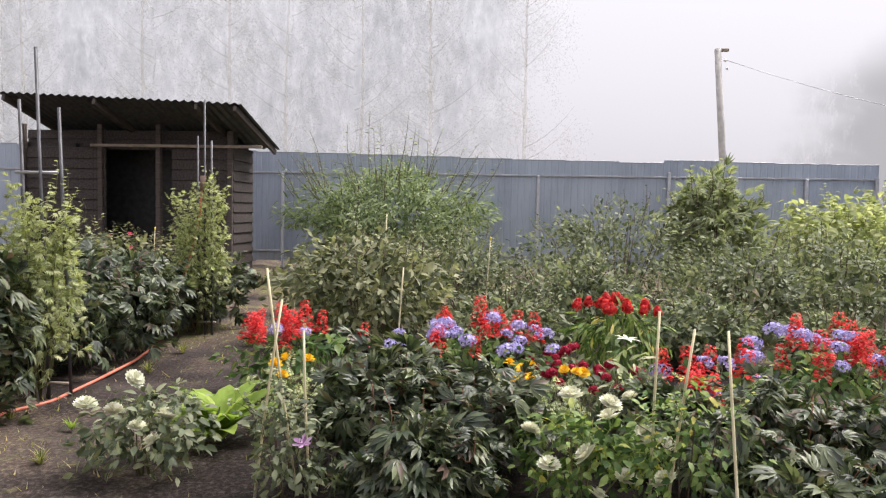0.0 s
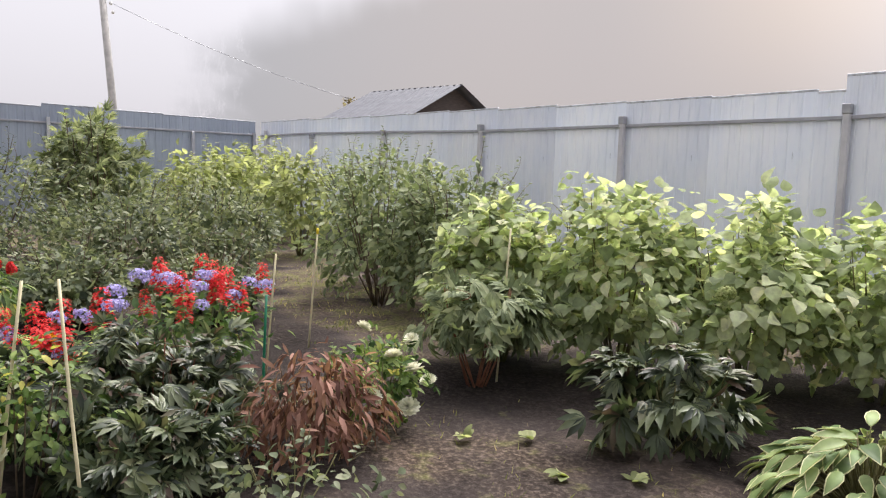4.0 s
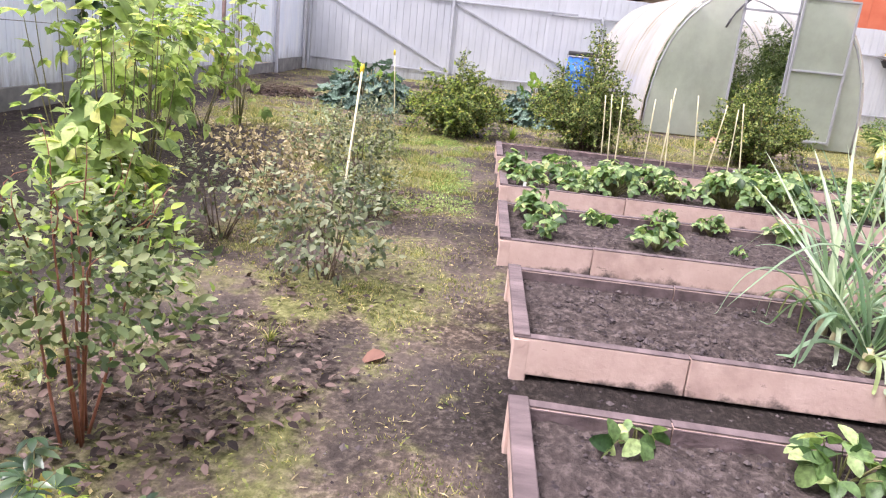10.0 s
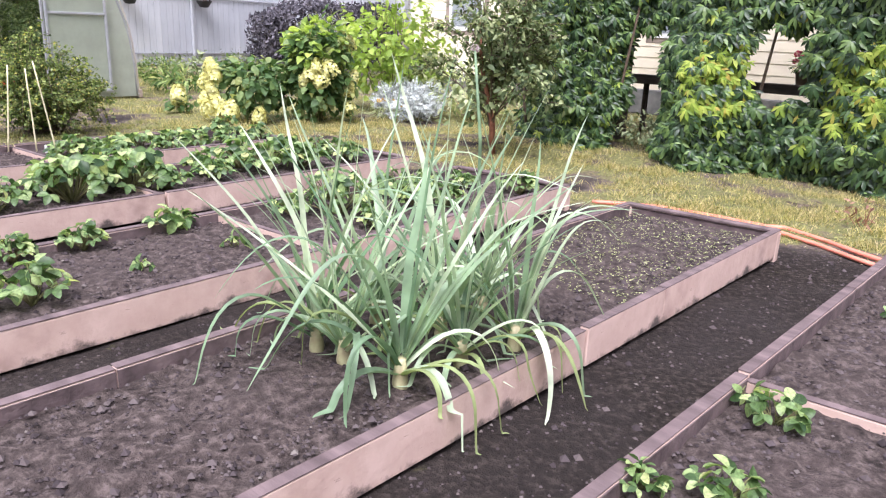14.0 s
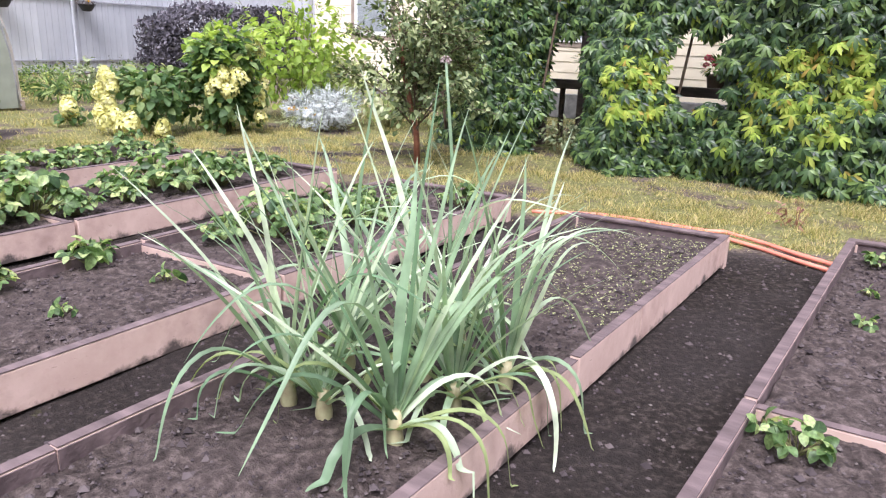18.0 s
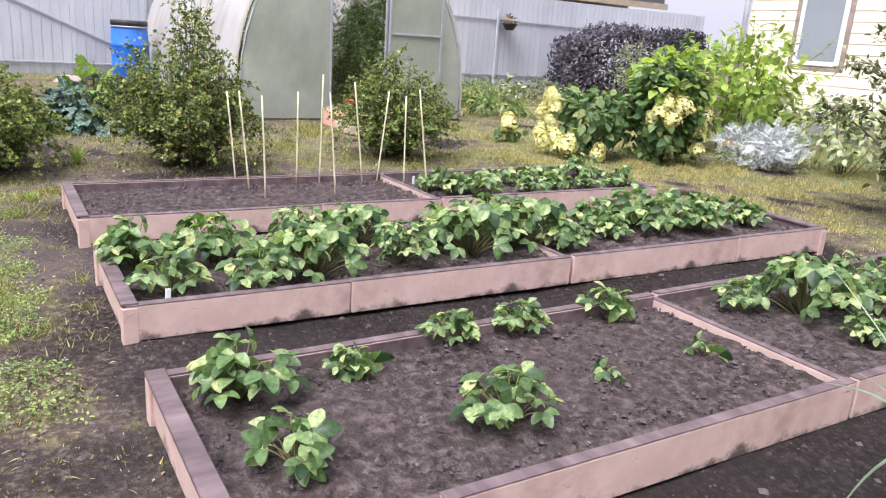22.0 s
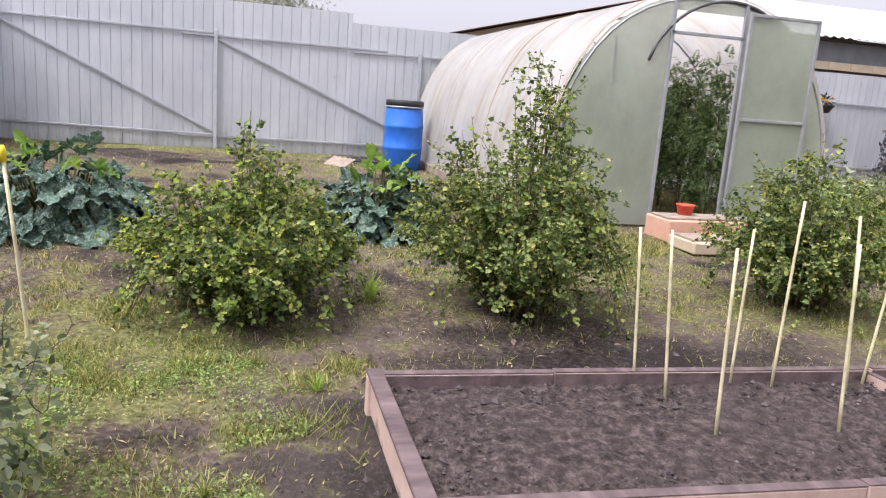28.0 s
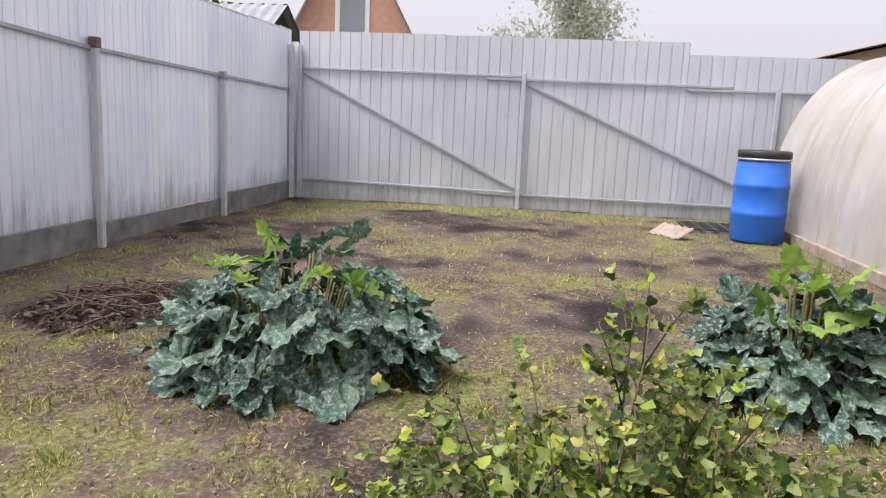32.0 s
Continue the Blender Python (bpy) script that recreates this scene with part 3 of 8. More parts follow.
# ---- ground ----
def wob(x, y, s, k):
    """A smooth uneven field between about -1 and 1."""
    return (np.sin(x * s + k) * np.cos(y * s * 1.13 + 2.1 * k) + np.sin((x + y) * s * 0.71 + 3 * k) * 0.7 + np.sin((x * 0.6 - y) * s * 1.9 + 5 * k) * 0.5) / 2.0


def vnoise(x, y, seed=0.0):
    """Value noise on a unit lattice, about -1 to 1."""
    xi, yi = np.floor(x), np.floor(y)
    u, v = x - xi, y - yi
    u, v = u * u * (3 - 2 * u), v * v * (3 - 2 * v)
    h = lambda a, b: np.mod(np.sin(a * 127.1 + b * 311.7 + seed * 74.7) * 43758.5453, 1.0)
    return 2 * ((h(xi, yi) * (1 - u) + h(xi + 1, yi) * u) * (1 - v) + (h(xi, yi + 1) * (1 - u) + h(xi + 1, yi + 1) * u) * v) - 1


def fbm(x, y, s, seed=0.0, n=4):
    return sum(vnoise(x * s * 2 ** i + 17.3 * i, y * s * 2 ** i - 9.1 * i, seed + i) / 1.8 ** i for i in range(n)) / 1.7


def box_in(x, y, x0, x1, y0, y1, soft=0.25):
    f = lambda v: 1 / (1 + np.exp(-np.clip(v / soft * 4, -30, 30)))
    return f(x - x0) * f(x1 - x) * f(y - y0) * f(y1 - y)


def cover(x, y):
    """How much grass and moss grows at a place, 0 to 1."""
    c = np.full(np.shape(x), 0.34)
    for x0, x1, y0, y1, v in ((1.0, 9.2, 1.2, 2.7, 0.42), (4.2, 9.4, 1.55, 2.5, 0.66), (3.4, 9.0, 1.1, 1.42, 0.2), (2.4, 9.0, -3.0, 1.12, 0.04), (1.2, 14, 2.9, 5.8, 0.1),
                              (8.9, 12.4, -3.0, 4.6, 0.43), (12.2, 19.4, -1.0, 5.6, 0.44), (14.6, 18.4, 0.6, 4.6, 0.3), (18.6, 19.4, -4, 5.6, 0.8),
                              (3.0, 19, -9.0, -2.95, 0.72), (8.9, 9.6, -1.4, 1.2, 0.24), (-2.4, 0.9, -0.6, 2.6, 0.15), (-9, -1.6, -4.7, -3.3, 0.17),
                              (-7.0, -2.5, -3.3, 0.4, 0.02), (-6.5, -2.3, 0.6, 1.6, 0.1), (0.0, 2.2, 1.0, 5.8, 0.14), (2.0, 2.9, 1.5, 2.5, 0.28),
                              (-3.6, -1.0, 1.4, 3.6, 0.05), (-1.4, -0.3, 2.3, 5.0, 0.8), (-2.7, -1.5, 0.7, 1.5, 0.14), (7.8, 10.6, 1.7, 2.6, 0.75)):
        k = box_in(x, y, x0, x1, y0, y1)
        c = c * (1 - k) + v * k
    bare = 0.2 * box_in(x, y, 1.4, 9.6, 1.26, 2.6)        # dry trodden earth beside the beds
    return np.clip(np.maximum(bare, c * (1 + 1.1 * fbm(x, y, 1.1, 5.0, 4) + 0.5 * vnoise(x * 5, y * 5, 8.0))), 0, 1)


def relief(x, y):
    near = box_in(x, y, -30, 22, -14, 7, 2.0)
    return near * (0.02 * wob(x, y, 1.7, 0.3) + 0.016 * fbm(x, y, 4.0, 3.0, 4))


xs = np.concatenate([[-900, -400, -180, -90, -50, -30], np.arange(-20, -9, 0.2), np.arange(-9, 0.9, 0.08), np.arange(0.9, 12, 0.045), np.arange(12, 20, 0.1), [22, 26, 34, 60, 120, 300, 900]])
ys = np.concatenate([[-900, -400, -180, -90, -50, -25, -16], np.arange(-12, -5, 0.2), np.arange(-5, 4, 0.05), np.arange(4, 5.8, 0.09), [6, 8, 12, 20, 40, 80, 200, 500, 900]])
gx, gy = np.meshgrid(xs, ys, indexing="ij")
gv = np.stack([gx, gy, relief(gx, gy)], -1).reshape(-1, 3)
ii, jj = np.meshgrid(np.arange(len(xs) - 1), np.arange(len(ys) - 1), indexing="ij")
q0 = ii * len(ys) + jj
gf = np.stack([q0, q0 + len(ys), q0 + len(ys) + 1, q0 + 1], -1).reshape(-1, 4)
gme = mesh_np("ground", gv, gf, MAT["ground"], True)
gat = gme.attributes.new("cover", 'FLOAT', 'POINT')
gat.data.foreach_set("value", cover(gv[:, 0], gv[:, 1]).astype(np.float32))
tagged(new("ground", gme), "trodden brown garden soil with mossy yellow-green grass", "ground", kind="structure")


# ---- fences ----
def sheet_mesh(name, width, height, pitch, mat, depth=0.006, round_wave=False, fold=(0.7, 0.77, 0.93)):
    """A corrugated sheet, in the x-z plane, with its real folds and a thin back."""
    if round_wave:
        x = np.arange(0, width + 1e-6, pitch / 6)
        y = depth / 2 * np.sin(x / pitch * 2 * np.pi)
    else:
        n = max(1, round(width / pitch))
        px, py = [], []
        for i in range(n):
            for u, v in ((0, 0), (fold[0], 0), (fold[1], 1), (fold[2], 1)):
                px.append((i + u) * width / n), py.append(v * depth)
        px.append(width), py.append(0)
        x, y = np.array(px), np.array(py)
    k = len(x)
    V = np.concatenate([np.stack([x, y + o, np.full(k, h)], -1) for o in (0, 0.002) for h in (0, height)])
    a = np.arange(k - 1)
    F = np.concatenate([np.stack([a, a + 1, a + 1 + k, a + k], -1), np.stack([a + 2 * k, a + 3 * k, a + 3 * k + 1, a + 2 * k + 1], -1), np.stack([a + k, a + k + 1, a + 3 * k + 1, a + 3 * k], -1)])
    return mesh_np(name, V, F, mat)


def fence(name, label, origin, rz, length, tops, base, pitch, mat, posts, rails, post_h, inner, post_mat, fold=(0.7, 0.77, 0.93), inner_rail=None):
    """A sheet-metal fence along local x. tops: (to x, top height); posts: local x; inner: +1 or -1, the side of posts and rails."""
    f = thing(name, label, "fence", origin[0], origin[1], 0, rz, kind="structure")
    x, k = 0.0, 0
    while x < length - 0.01:
        while x >= tops[k][0] - 0.01:
            k += 1
        w = min(1.1, tops[k][0] - x)
        h = tops[k][1] + tops[k][2] * (x - (tops[k - 1][0] if k else 0)) + 0.006 * math.sin(x * 7)
        low = base + 0.018 * math.sin(x * 2.3)
        child("panel", sheet_mesh("panel", w, h - low, pitch, mat, 0.006 if fold[0] < 0.84 else 0.01, fold=fold), f, m=pose(x, 0, low))
        if fold[0] < 0.84:
            child("top_strip", box_mesh("top_strip", w, 0.016, 0.022, mat, 0.003), f, m=pose(x + w / 2, 0.004, h - 0.012))
        x += w
    for px, ph in posts:
        ob = child("post", box_mesh("post", 0.06, 0.06, ph, post_mat, 0.006), f, m=pose(px, inner * 0.055, -0.05))
    for (x0, z0), (x1, z1) in rails:
        d = math.hypot(x1 - x0, z1 - z0)
        child("rail", box_mesh("rail", d, 0.026, 0.036, MAT["rail"] if inner_rail is None else inner_rail, 0.004), f, m=pose((x0 + x1) / 2, inner * 0.028, (z0 + z1) / 2 - 0.02, 0, -math.degrees(math.atan2(z1 - z0, x1 - x0)), 0))
    return f


NY = 5.74
nposts = [(0.35, 2.2)] + [(2.4 + 2.5 * i, 2.02 if i > 4 else 2.05) for i in range(6)] + [(17.3, 2.08), (19.9, 2.06), (22.4, 2.06), (24.9, 2.02), (27.4, 1.96), (29.95, 1.82), (32.4, 1.72), (34.7, 2.3)]
nrail = [((0, 2.05), (2.4, 2.04)), ((2.4, 2.04), (4.9, 1.99)), ((4.9, 1.99), (7.4, 1.93)), ((7.4, 1.93), (12.4, 1.9)), ((12.4, 1.9), (14.9, 1.96)), ((14.9, 1.96), (19.9, 2.02)), ((19.9, 2.02), (22.4, 1.98)), ((22.4, 1.98), (27.4, 1.9)), ((27.4, 1.84), (29.95, 1.7)), ((29.95, 1.7), (34.8, 1.6))]
fn = fence("fence_north", "tall blue-grey corrugated metal fence with steel posts", (-15.4, NY), 0, 34.83,
           [(12.35, 2.34, -0.016), (34.83, 2.29, 0.0075)], 0.2, 0.12, MAT["sheet"], nposts, nrail, 2, -1, plain_mat("white_painted_steel", (0.44, 0.44, 0.47), (0.6, 0.59, 0.62), 0.5, 6, 0.1), (0.8, 0.835, 0.965))
xx = 0.0
while xx < 34.7:
    w = min(2.5, 34.7 - xx)
    child("base_board", box_mesh("base_board", w - 0.01, 0.035, 0.26 + 0.03 * math.sin(xx), MAT["concrete"], 0.006), fn, m=pose(xx + w / 2, -0.012, -0.03), label="weathered grey base board")
    xx += w
for i, (px, ph) in enumerate(nposts[1:-1]):
    child("clamp", box_mesh("clamp", 0.075, 0.08, 0.09, MAT["rust"] if 6 < i < 12 else MAT["rail"], 0.006), fn, m=pose(px, -0.055, ph - 0.12), label="rusty bracket")

EX = 19.45
cp = thing("corner_post", "pale steel post in the fence corner", "post", EX + 0.02, 5.69, 0)
tube("shaft", [(0, 0, -0.1), (0, 0, 2.3)], 0.055, MAT["roofpale"], cp, segs=10)
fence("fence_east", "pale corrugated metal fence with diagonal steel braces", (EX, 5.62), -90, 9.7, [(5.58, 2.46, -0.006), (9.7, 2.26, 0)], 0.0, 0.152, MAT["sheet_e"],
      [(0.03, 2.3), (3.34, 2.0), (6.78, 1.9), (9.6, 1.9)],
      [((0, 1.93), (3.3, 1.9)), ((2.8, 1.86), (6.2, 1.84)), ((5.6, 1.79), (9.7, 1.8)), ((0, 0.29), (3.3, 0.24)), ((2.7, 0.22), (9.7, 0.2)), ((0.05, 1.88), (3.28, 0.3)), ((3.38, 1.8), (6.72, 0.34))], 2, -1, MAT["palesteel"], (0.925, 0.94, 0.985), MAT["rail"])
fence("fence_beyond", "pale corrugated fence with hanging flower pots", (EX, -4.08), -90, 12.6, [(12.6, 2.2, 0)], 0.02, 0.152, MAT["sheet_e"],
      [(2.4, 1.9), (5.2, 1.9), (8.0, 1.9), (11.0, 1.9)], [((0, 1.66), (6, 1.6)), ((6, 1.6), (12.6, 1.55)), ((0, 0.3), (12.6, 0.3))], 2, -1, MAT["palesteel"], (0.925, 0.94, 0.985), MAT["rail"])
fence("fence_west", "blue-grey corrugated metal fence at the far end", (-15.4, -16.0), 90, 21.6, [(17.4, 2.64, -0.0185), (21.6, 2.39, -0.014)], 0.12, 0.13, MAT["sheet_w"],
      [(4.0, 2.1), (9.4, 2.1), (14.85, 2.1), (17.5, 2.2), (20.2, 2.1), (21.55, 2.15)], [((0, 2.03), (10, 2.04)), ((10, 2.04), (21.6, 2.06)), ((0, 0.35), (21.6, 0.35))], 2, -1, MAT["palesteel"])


# ---- raised beds ----
def soil_mesh(x0, x1, y0, y1, seed, rough=1.0):
    nx, ny = max(6, int((x1 - x0) / 0.016)), max(6, int((y1 - y0) / 0.016))
    X, Y = np.meshgrid(np.linspace(x0, x1, nx), np.linspace(y0, y1, ny), indexing="ij")
    Z = rough * (0.012 * fbm(X, Y, 3.5, seed, 3) + 0.022 * np.abs(fbm(X, Y, 13.0, seed + 7, 3)) + 0.011 * fbm(X, Y, 30.0, seed + 3, 2) + 0.012 * np.exp(-((X - (x0 + x1) / 2) / 0.3) ** 2) - 0.012)
    V = np.stack([X, Y, Z], -1).reshape(-1, 3)
    i, j = np.meshgrid(np.arange(nx - 1), np.arange(ny - 1), indexing="ij")
    q = i * ny + j
    return mesh_np("soil", V, np.stack([q, q + ny, q + ny + 1, q + 1], -1).reshape(-1, 4), MAT["soil"], True)


def plank(parent, x0, y0, x1, y1, h, thick=0.036, name="board", top=True, inner=0):
    """A plank on edge from one corner to another, its upper edge bare and brown."""
    d, a = math.hypot(x1 - x0, y1 - y0), math.degrees(math.atan2(y1 - y0, x1 - x0))
    b = child(name, box_mesh(name, d, thick, h - 0.012, MAT["board"], 0.004), parent, m=pose((x0 + x1) / 2, (y0 + y1) / 2, 0.012, 0, 0, a))
    h -= 0.012
    if top:
        child("top_edge", box_mesh("top_edge", d, thick + 0.001, 0.004, MAT["boardtop"], 0.001), b, "worn brown upper edge", pose(0, 0, h + 0.0005))
    if inner:
        child("inner_face", box_mesh("inner_face", d - 0.002, 0.004, h - 0.01, MAT["boardtop"], 0.001), b, "unpainted brown inner face", pose(0, inner * (thick / 2 + 0.001), 0.006))
    return b


def raised_bed(label, near0, near1, far0, far1, y0, y1, split, h=0.145, divider=True, seed=1.0):
    """near0/near1: x of the near edge at y0 and y1; far the same for the far edge."""
    bed = thing("raised_bed", label, "garden bed", (near0 + far0) / 2, y0, 0, group="raised beds")
    ox, oy = (near0 + far0) / 2, y0
    nx = lambda y: near0 + (near1 - near0) * (y - y0) / (y1 - y0) - ox
    fx = lambda y: far0 + (far1 - far0) * (y - y0) / (y1 - y0) - ox
    for fn_, side in ((nx, -1), (fx, 1)):
        for a, b in ((y0, split + 0.008), (split - 0.008, y1)):
            c = a + (b - a) * (0.42 + 0.2 * math.sin(seed * 5 + side * 2 + a))
            for k, (u, v) in enumerate(((a, c + 0.0015), (c - 0.0015, b))):
                plank(bed, fn_(u), u - oy, fn_(v), v - oy, h + (0.006 if b == y1 else 0) + 0.0025 * k, inner=-side)
    for y in (y0 - 0.013, y1 + 0.013):
        e = plank(bed, nx(y) + 0.014, y - oy, fx(y) - 0.014, y - oy, h - 0.004, 0.03, "end_board", False, -1 if y > 0 else 1)
        child("top_edge", box_mesh("top_edge", abs(fx(y) - nx(y)) + 0.03, 0.056, 0.016, MAT["boardtop"], 0.003), e, "worn brown capping board", pose(0, 0, h - 0.014))
    for y in (y0 - 0.014, y1 + 0.014):        # short posts that hold the planks together
        for x_ in (nx(y) + 0.005, fx(y) - 0.005):
            child("corner_post", box_mesh("corner_post", 0.05, 0.056, h + 0.04, MAT["board"], 0.004), bed, m=pose(x_, y - oy, -0.045))
    if divider:
        plank(bed, nx(split) + 0.014, split - oy, fx(split) - 0.014, split - oy, h - 0.012, 0.03, "divider", True)
    for a, b in ((y1 + 0.03, split - 0.016), (split + 0.016, y0 - 0.03)) if divider else ((y1 + 0.03, y0 - 0.03),):
        m = (a + b) / 2
        w = fx(m) - nx(m) - 0.03
        s = child("soil", soil_mesh(-w / 2, w / 2, -(b - a) / 2, (b - a) / 2, seed), bed, "dark loose soil",
                  pose((nx(m) + fx(m)) / 2, m - oy, h - 0.04, 0, 0, -math.degrees(math.atan2(nx(b) - nx(a), b - a))))
    return bed


raised_bed("pink-painted plank bed with a few strawberry plants", 2.62, 2.42, 3.42, 3.17, 1.19, -2.95, -0.75, seed=0.3)
raised_bed("pink-painted plank bed with leeks in dark soil", 3.9, 3.73, 4.66, 4.55, 1.16, -2.6, -0.72, divider=False, seed=1.3)
raised_bed("pink-painted plank bed with young strawberry plants", 5.14, 5.06, 5.98, 5.94, 1.19, -2.76, -0.78, seed=2.3)
raised_bed("pink-painted plank bed full of strawberry plants", 6.57, 6.46, 7.31, 7.2, 1.17, -2.77, -0.81, seed=3.3)
raised_bed("pink-painted plank bed of bare soil with thin canes", 7.88, 7.74, 8.73, 8.6, 1.18, -2.66, -0.86, seed=4.3)

# ---- shed at the far end ----
shed = thing("wooden_shed", "dark-stained plank shed with a corrugated lean-to roof", "shed", -11.5, -8.0, 0)
bw = 0.17
def shed_wall(x0, y0, x1, y1, z0, z1, gap=None):
    d, a = math.hypot(x1 - x0, y1 - y0), math.degrees(math.atan2(y1 - y0, x1 - x0))
    z = z0
    while z < z1 - 0.02:
        h = min(bw, z1 - z)
        for s0, s1 in ((0, d),) if not gap or z >= gap[2] - 0.02 else ((0, gap[0]), (gap[1], d)):
            m = (s0 + s1) / 2
            child("board", box_mesh("board", s1 - s0, 0.034, h + 0.02, MAT["shedwood"], 0.004), shed,
                  m=pose(x0 + (x1 - x0) * m / d, y0 + (y1 - y0) * m / d, z, -8, 0, a))
        z += bw
shed_wall(0, -1.84, 0, 1.8, 0, 2.22, (1.46, 2.6, 2.2))
shed_wall(-0.15, -1.84, -0.15, 1.8, 2.2, 2.5)
shed_wall(0, 1.8, -0.9, 1.8, 0, 2.24)
shed_wall(-0.9, 1.8, -0.9, -1.84, 0, 2.24)
# Black panels added to make the shed's shaded inside dark.
for x_, y_, sx_, sy_ in ((-0.82, 0.0, 0.04, 3.5), (-0.42, -0.95, 0.74, 0.04), (-0.42, 1.1, 0.74, 0.04)):
    child("partition", box_mesh("partition", sx_, sy_, 2.3, MAT["blackplastic"], 0.004), shed, "black panel added to darken the inside", pose(x_, y_, 0))
shed_wall(-0.9, -1.84, 0, -1.84, 0, 2.3)
for y in (-1.8, -0.45, 0.55, 1.76):
    child("post", box_mesh("post", 0.08, 0.08, 2.6 if y < 1.7 else 2.5, MAT["darkwood"], 0.005), shed, m=pose(0.02, y, 0))
child("beam", box_mesh("beam", 0.05, 2.9, 0.045, MAT["greywood"], 0.005), shed, m=pose(0.06, 0.85, 2.23), label="pale cross beam")
me = sheet_mesh("roof", 3.85, 1.98, 0.13, MAT["darksteel"], 0.03, True)
child("roof", me, shed, "dark corrugated roof sheet", Matrix.Translation((1.0, -1.53, 2.97)) @ Matrix.Rotation(radians(-2.4), 4, 'X') @ Matrix.Rotation(radians(90), 4, 'Z') @ Matrix.Rotation(radians(-90 - 15), 4, 'X'))
for y in (-1.45, 0, 1.6, 2.2):
    child("rafter", box_mesh("rafter", 1.94, 0.05, 0.09, MAT["darkwood"], 0.004), shed, m=pose(0.06, y, 2.605 - 0.042 * (y + 1.53), 0, -15, 0))

# ---- greenhouse ----
gh = thing("greenhouse", "arched polycarbonate tunnel greenhouse with an open door", "greenhouse", 12.8, -2.57, 0)
GW, GH_, GL = 1.57, 2.2, 5.9
ang = np.linspace(0, np.pi, 25)
arc_y = GW * np.sign(np.cos(ang)) * np.abs(np.cos(ang)) ** 0.85
arc_z = GH_ * np.abs(np.sin(ang)) ** 0.8
def gh_skin(x0, x1, off):
    V = np.concatenate([np.stack([np.full(25, x), arc_y * (1 + off), arc_z * (1 + off) + 0.03], -1) for x in (x0, x1)])
    a = np.arange(24)
    return mesh_np("cover_sheet", V, np.stack([a, a + 1, a + 26, a + 25], -1), MAT["poly"], True)
for i in range(3):
    child("cover_sheet", gh_skin(GL * i / 3, GL * (i + 1) / 3 + 0.03, 0.012 + 0.003 * i), gh, "milky cover sheet stained tan")
for i in range(4):
    child("cover_seam", mesh_np("cover_seam", *tube_np(np.stack([np.full(25, GL * i / 3 + 0.02), arc_y * 1.017, arc_z * 1.017 + 0.03], -1), 0.005, 4), MAT["tan"], True), gh, "brown seam strip")
for i in range(4):
    tube("hoop", np.stack([np.full(25, GL * i / 3), arc_y * 0.985, arc_z * 0.985 + 0.03], -1), 0.011, MAT["rail"], gh, segs=6)
for y, z in ((GW, 0.06), (-GW, 0.06), (1.3, 1.2), (-1.3, 1.2), (0, GH_)):
    tube("purlin", [(0, y, z), (GL, y, z)], 0.012, MAT["rail"], gh, segs=6)
DY0, DY1, DZ = 0.4, -0.36, 1.86
def end_panel(name, ys_, x, zlow=0.03, thick=0.008):
    ys_ = np.asarray(ys_)
    zt = np.interp(ys_, arc_y[::-1], arc_z[::-1]) + 0.03
    k = len(ys_)
    V = np.concatenate([np.stack([np.full(k, x + o), ys_, z], -1) for o in (0, thick) for z in (np.full(k, zlow), zt)])
    a = np.arange(k - 1)
    return mesh_np(name, V, np.concatenate([np.stack([a, a + k, a + k + 1, a + 1], -1), np.stack([a + 2 * k, a + 2 * k + 1, a + 3 * k + 1, a + 3 * k], -1)]), MAT["polyend"])
child("end_panel", end_panel("end_panel", np.linspace(GW, DY0, 14), 0.0), gh, "hazy greenish end panel")
child("end_panel", end_panel("end_panel", np.linspace(DY1, -GW, 14), 0.0), gh, "hazy greenish end panel")
child("end_panel", end_panel("end_panel", np.linspace(DY0, DY1, 8), 0.0, DZ + 0.22), gh)
child("back_panel", end_panel("back_panel", np.linspace(GW, -GW, 26), GL), gh)
for y in (DY0, DY1):
    child("door_post", box_mesh("door_post", 0.03, 0.03, 2.2, MAT["rail"], 0.003), gh, m=pose(-0.02, y, 0))
for y0_, y1_ in ((GW * 0.95, DY0), (DY1, -GW * 0.95)):
    for z_ in (0.1, 1.02):
        child("cross_rail", box_mesh("cross_rail", 0.025, abs(y0_ - y1_), 0.025, MAT["rail"], 0.003), gh, m=pose(0.02, (y0_ + y1_) / 2, z_))
    child("upright", box_mesh("upright", 0.025, 0.025, 1.75, MAT["rail"], 0.003), gh, m=pose(0.02, (y0_ + y1_) / 2, 0.05))
child("lintel", box_mesh("lintel", 0.03, 0.8, 0.03, MAT["rail"], 0.003), gh, m=pose(-0.02, 0.02, DZ))
door = child("door", box_mesh("door_leaf", 0.012, 0.78, 1.98, MAT["polyend"], 0.002), gh, "open polycarbonate door leaf", pose(-0.075, -0.76, 0.12))
for y in (-0.38, 0.38):
    child("door_frame", box_mesh("door_frame", 0.03, 0.03, 2.0, MAT["rail"], 0.003), door, m=pose(-0.012, y, -0.01))
for z in (0.0, 0.98, 1.96):
    child("door_frame", box_mesh("door_frame", 0.03, 0.75, 0.03, MAT["rail"], 0.003), door, m=pose(-0.012, 0, z))
child("vent_arch", mesh_np("vent_arch", *tube_np(np.stack([np.full(13, -0.02), 0.85 * np.cos(np.linspace(0.3, 2.0, 13)) - 0.2, 1.35 + 0.85 * np.sin(np.linspace(0.3, 2.0, 13))], -1), 0.016, 6), MAT["darksteel"], True), gh)
child("base_beam", box_mesh("base_beam", 5.9, 0.06, 0.12, MAT["greywood"], 0.008), gh, m=pose(2.95, 1.6, 0))
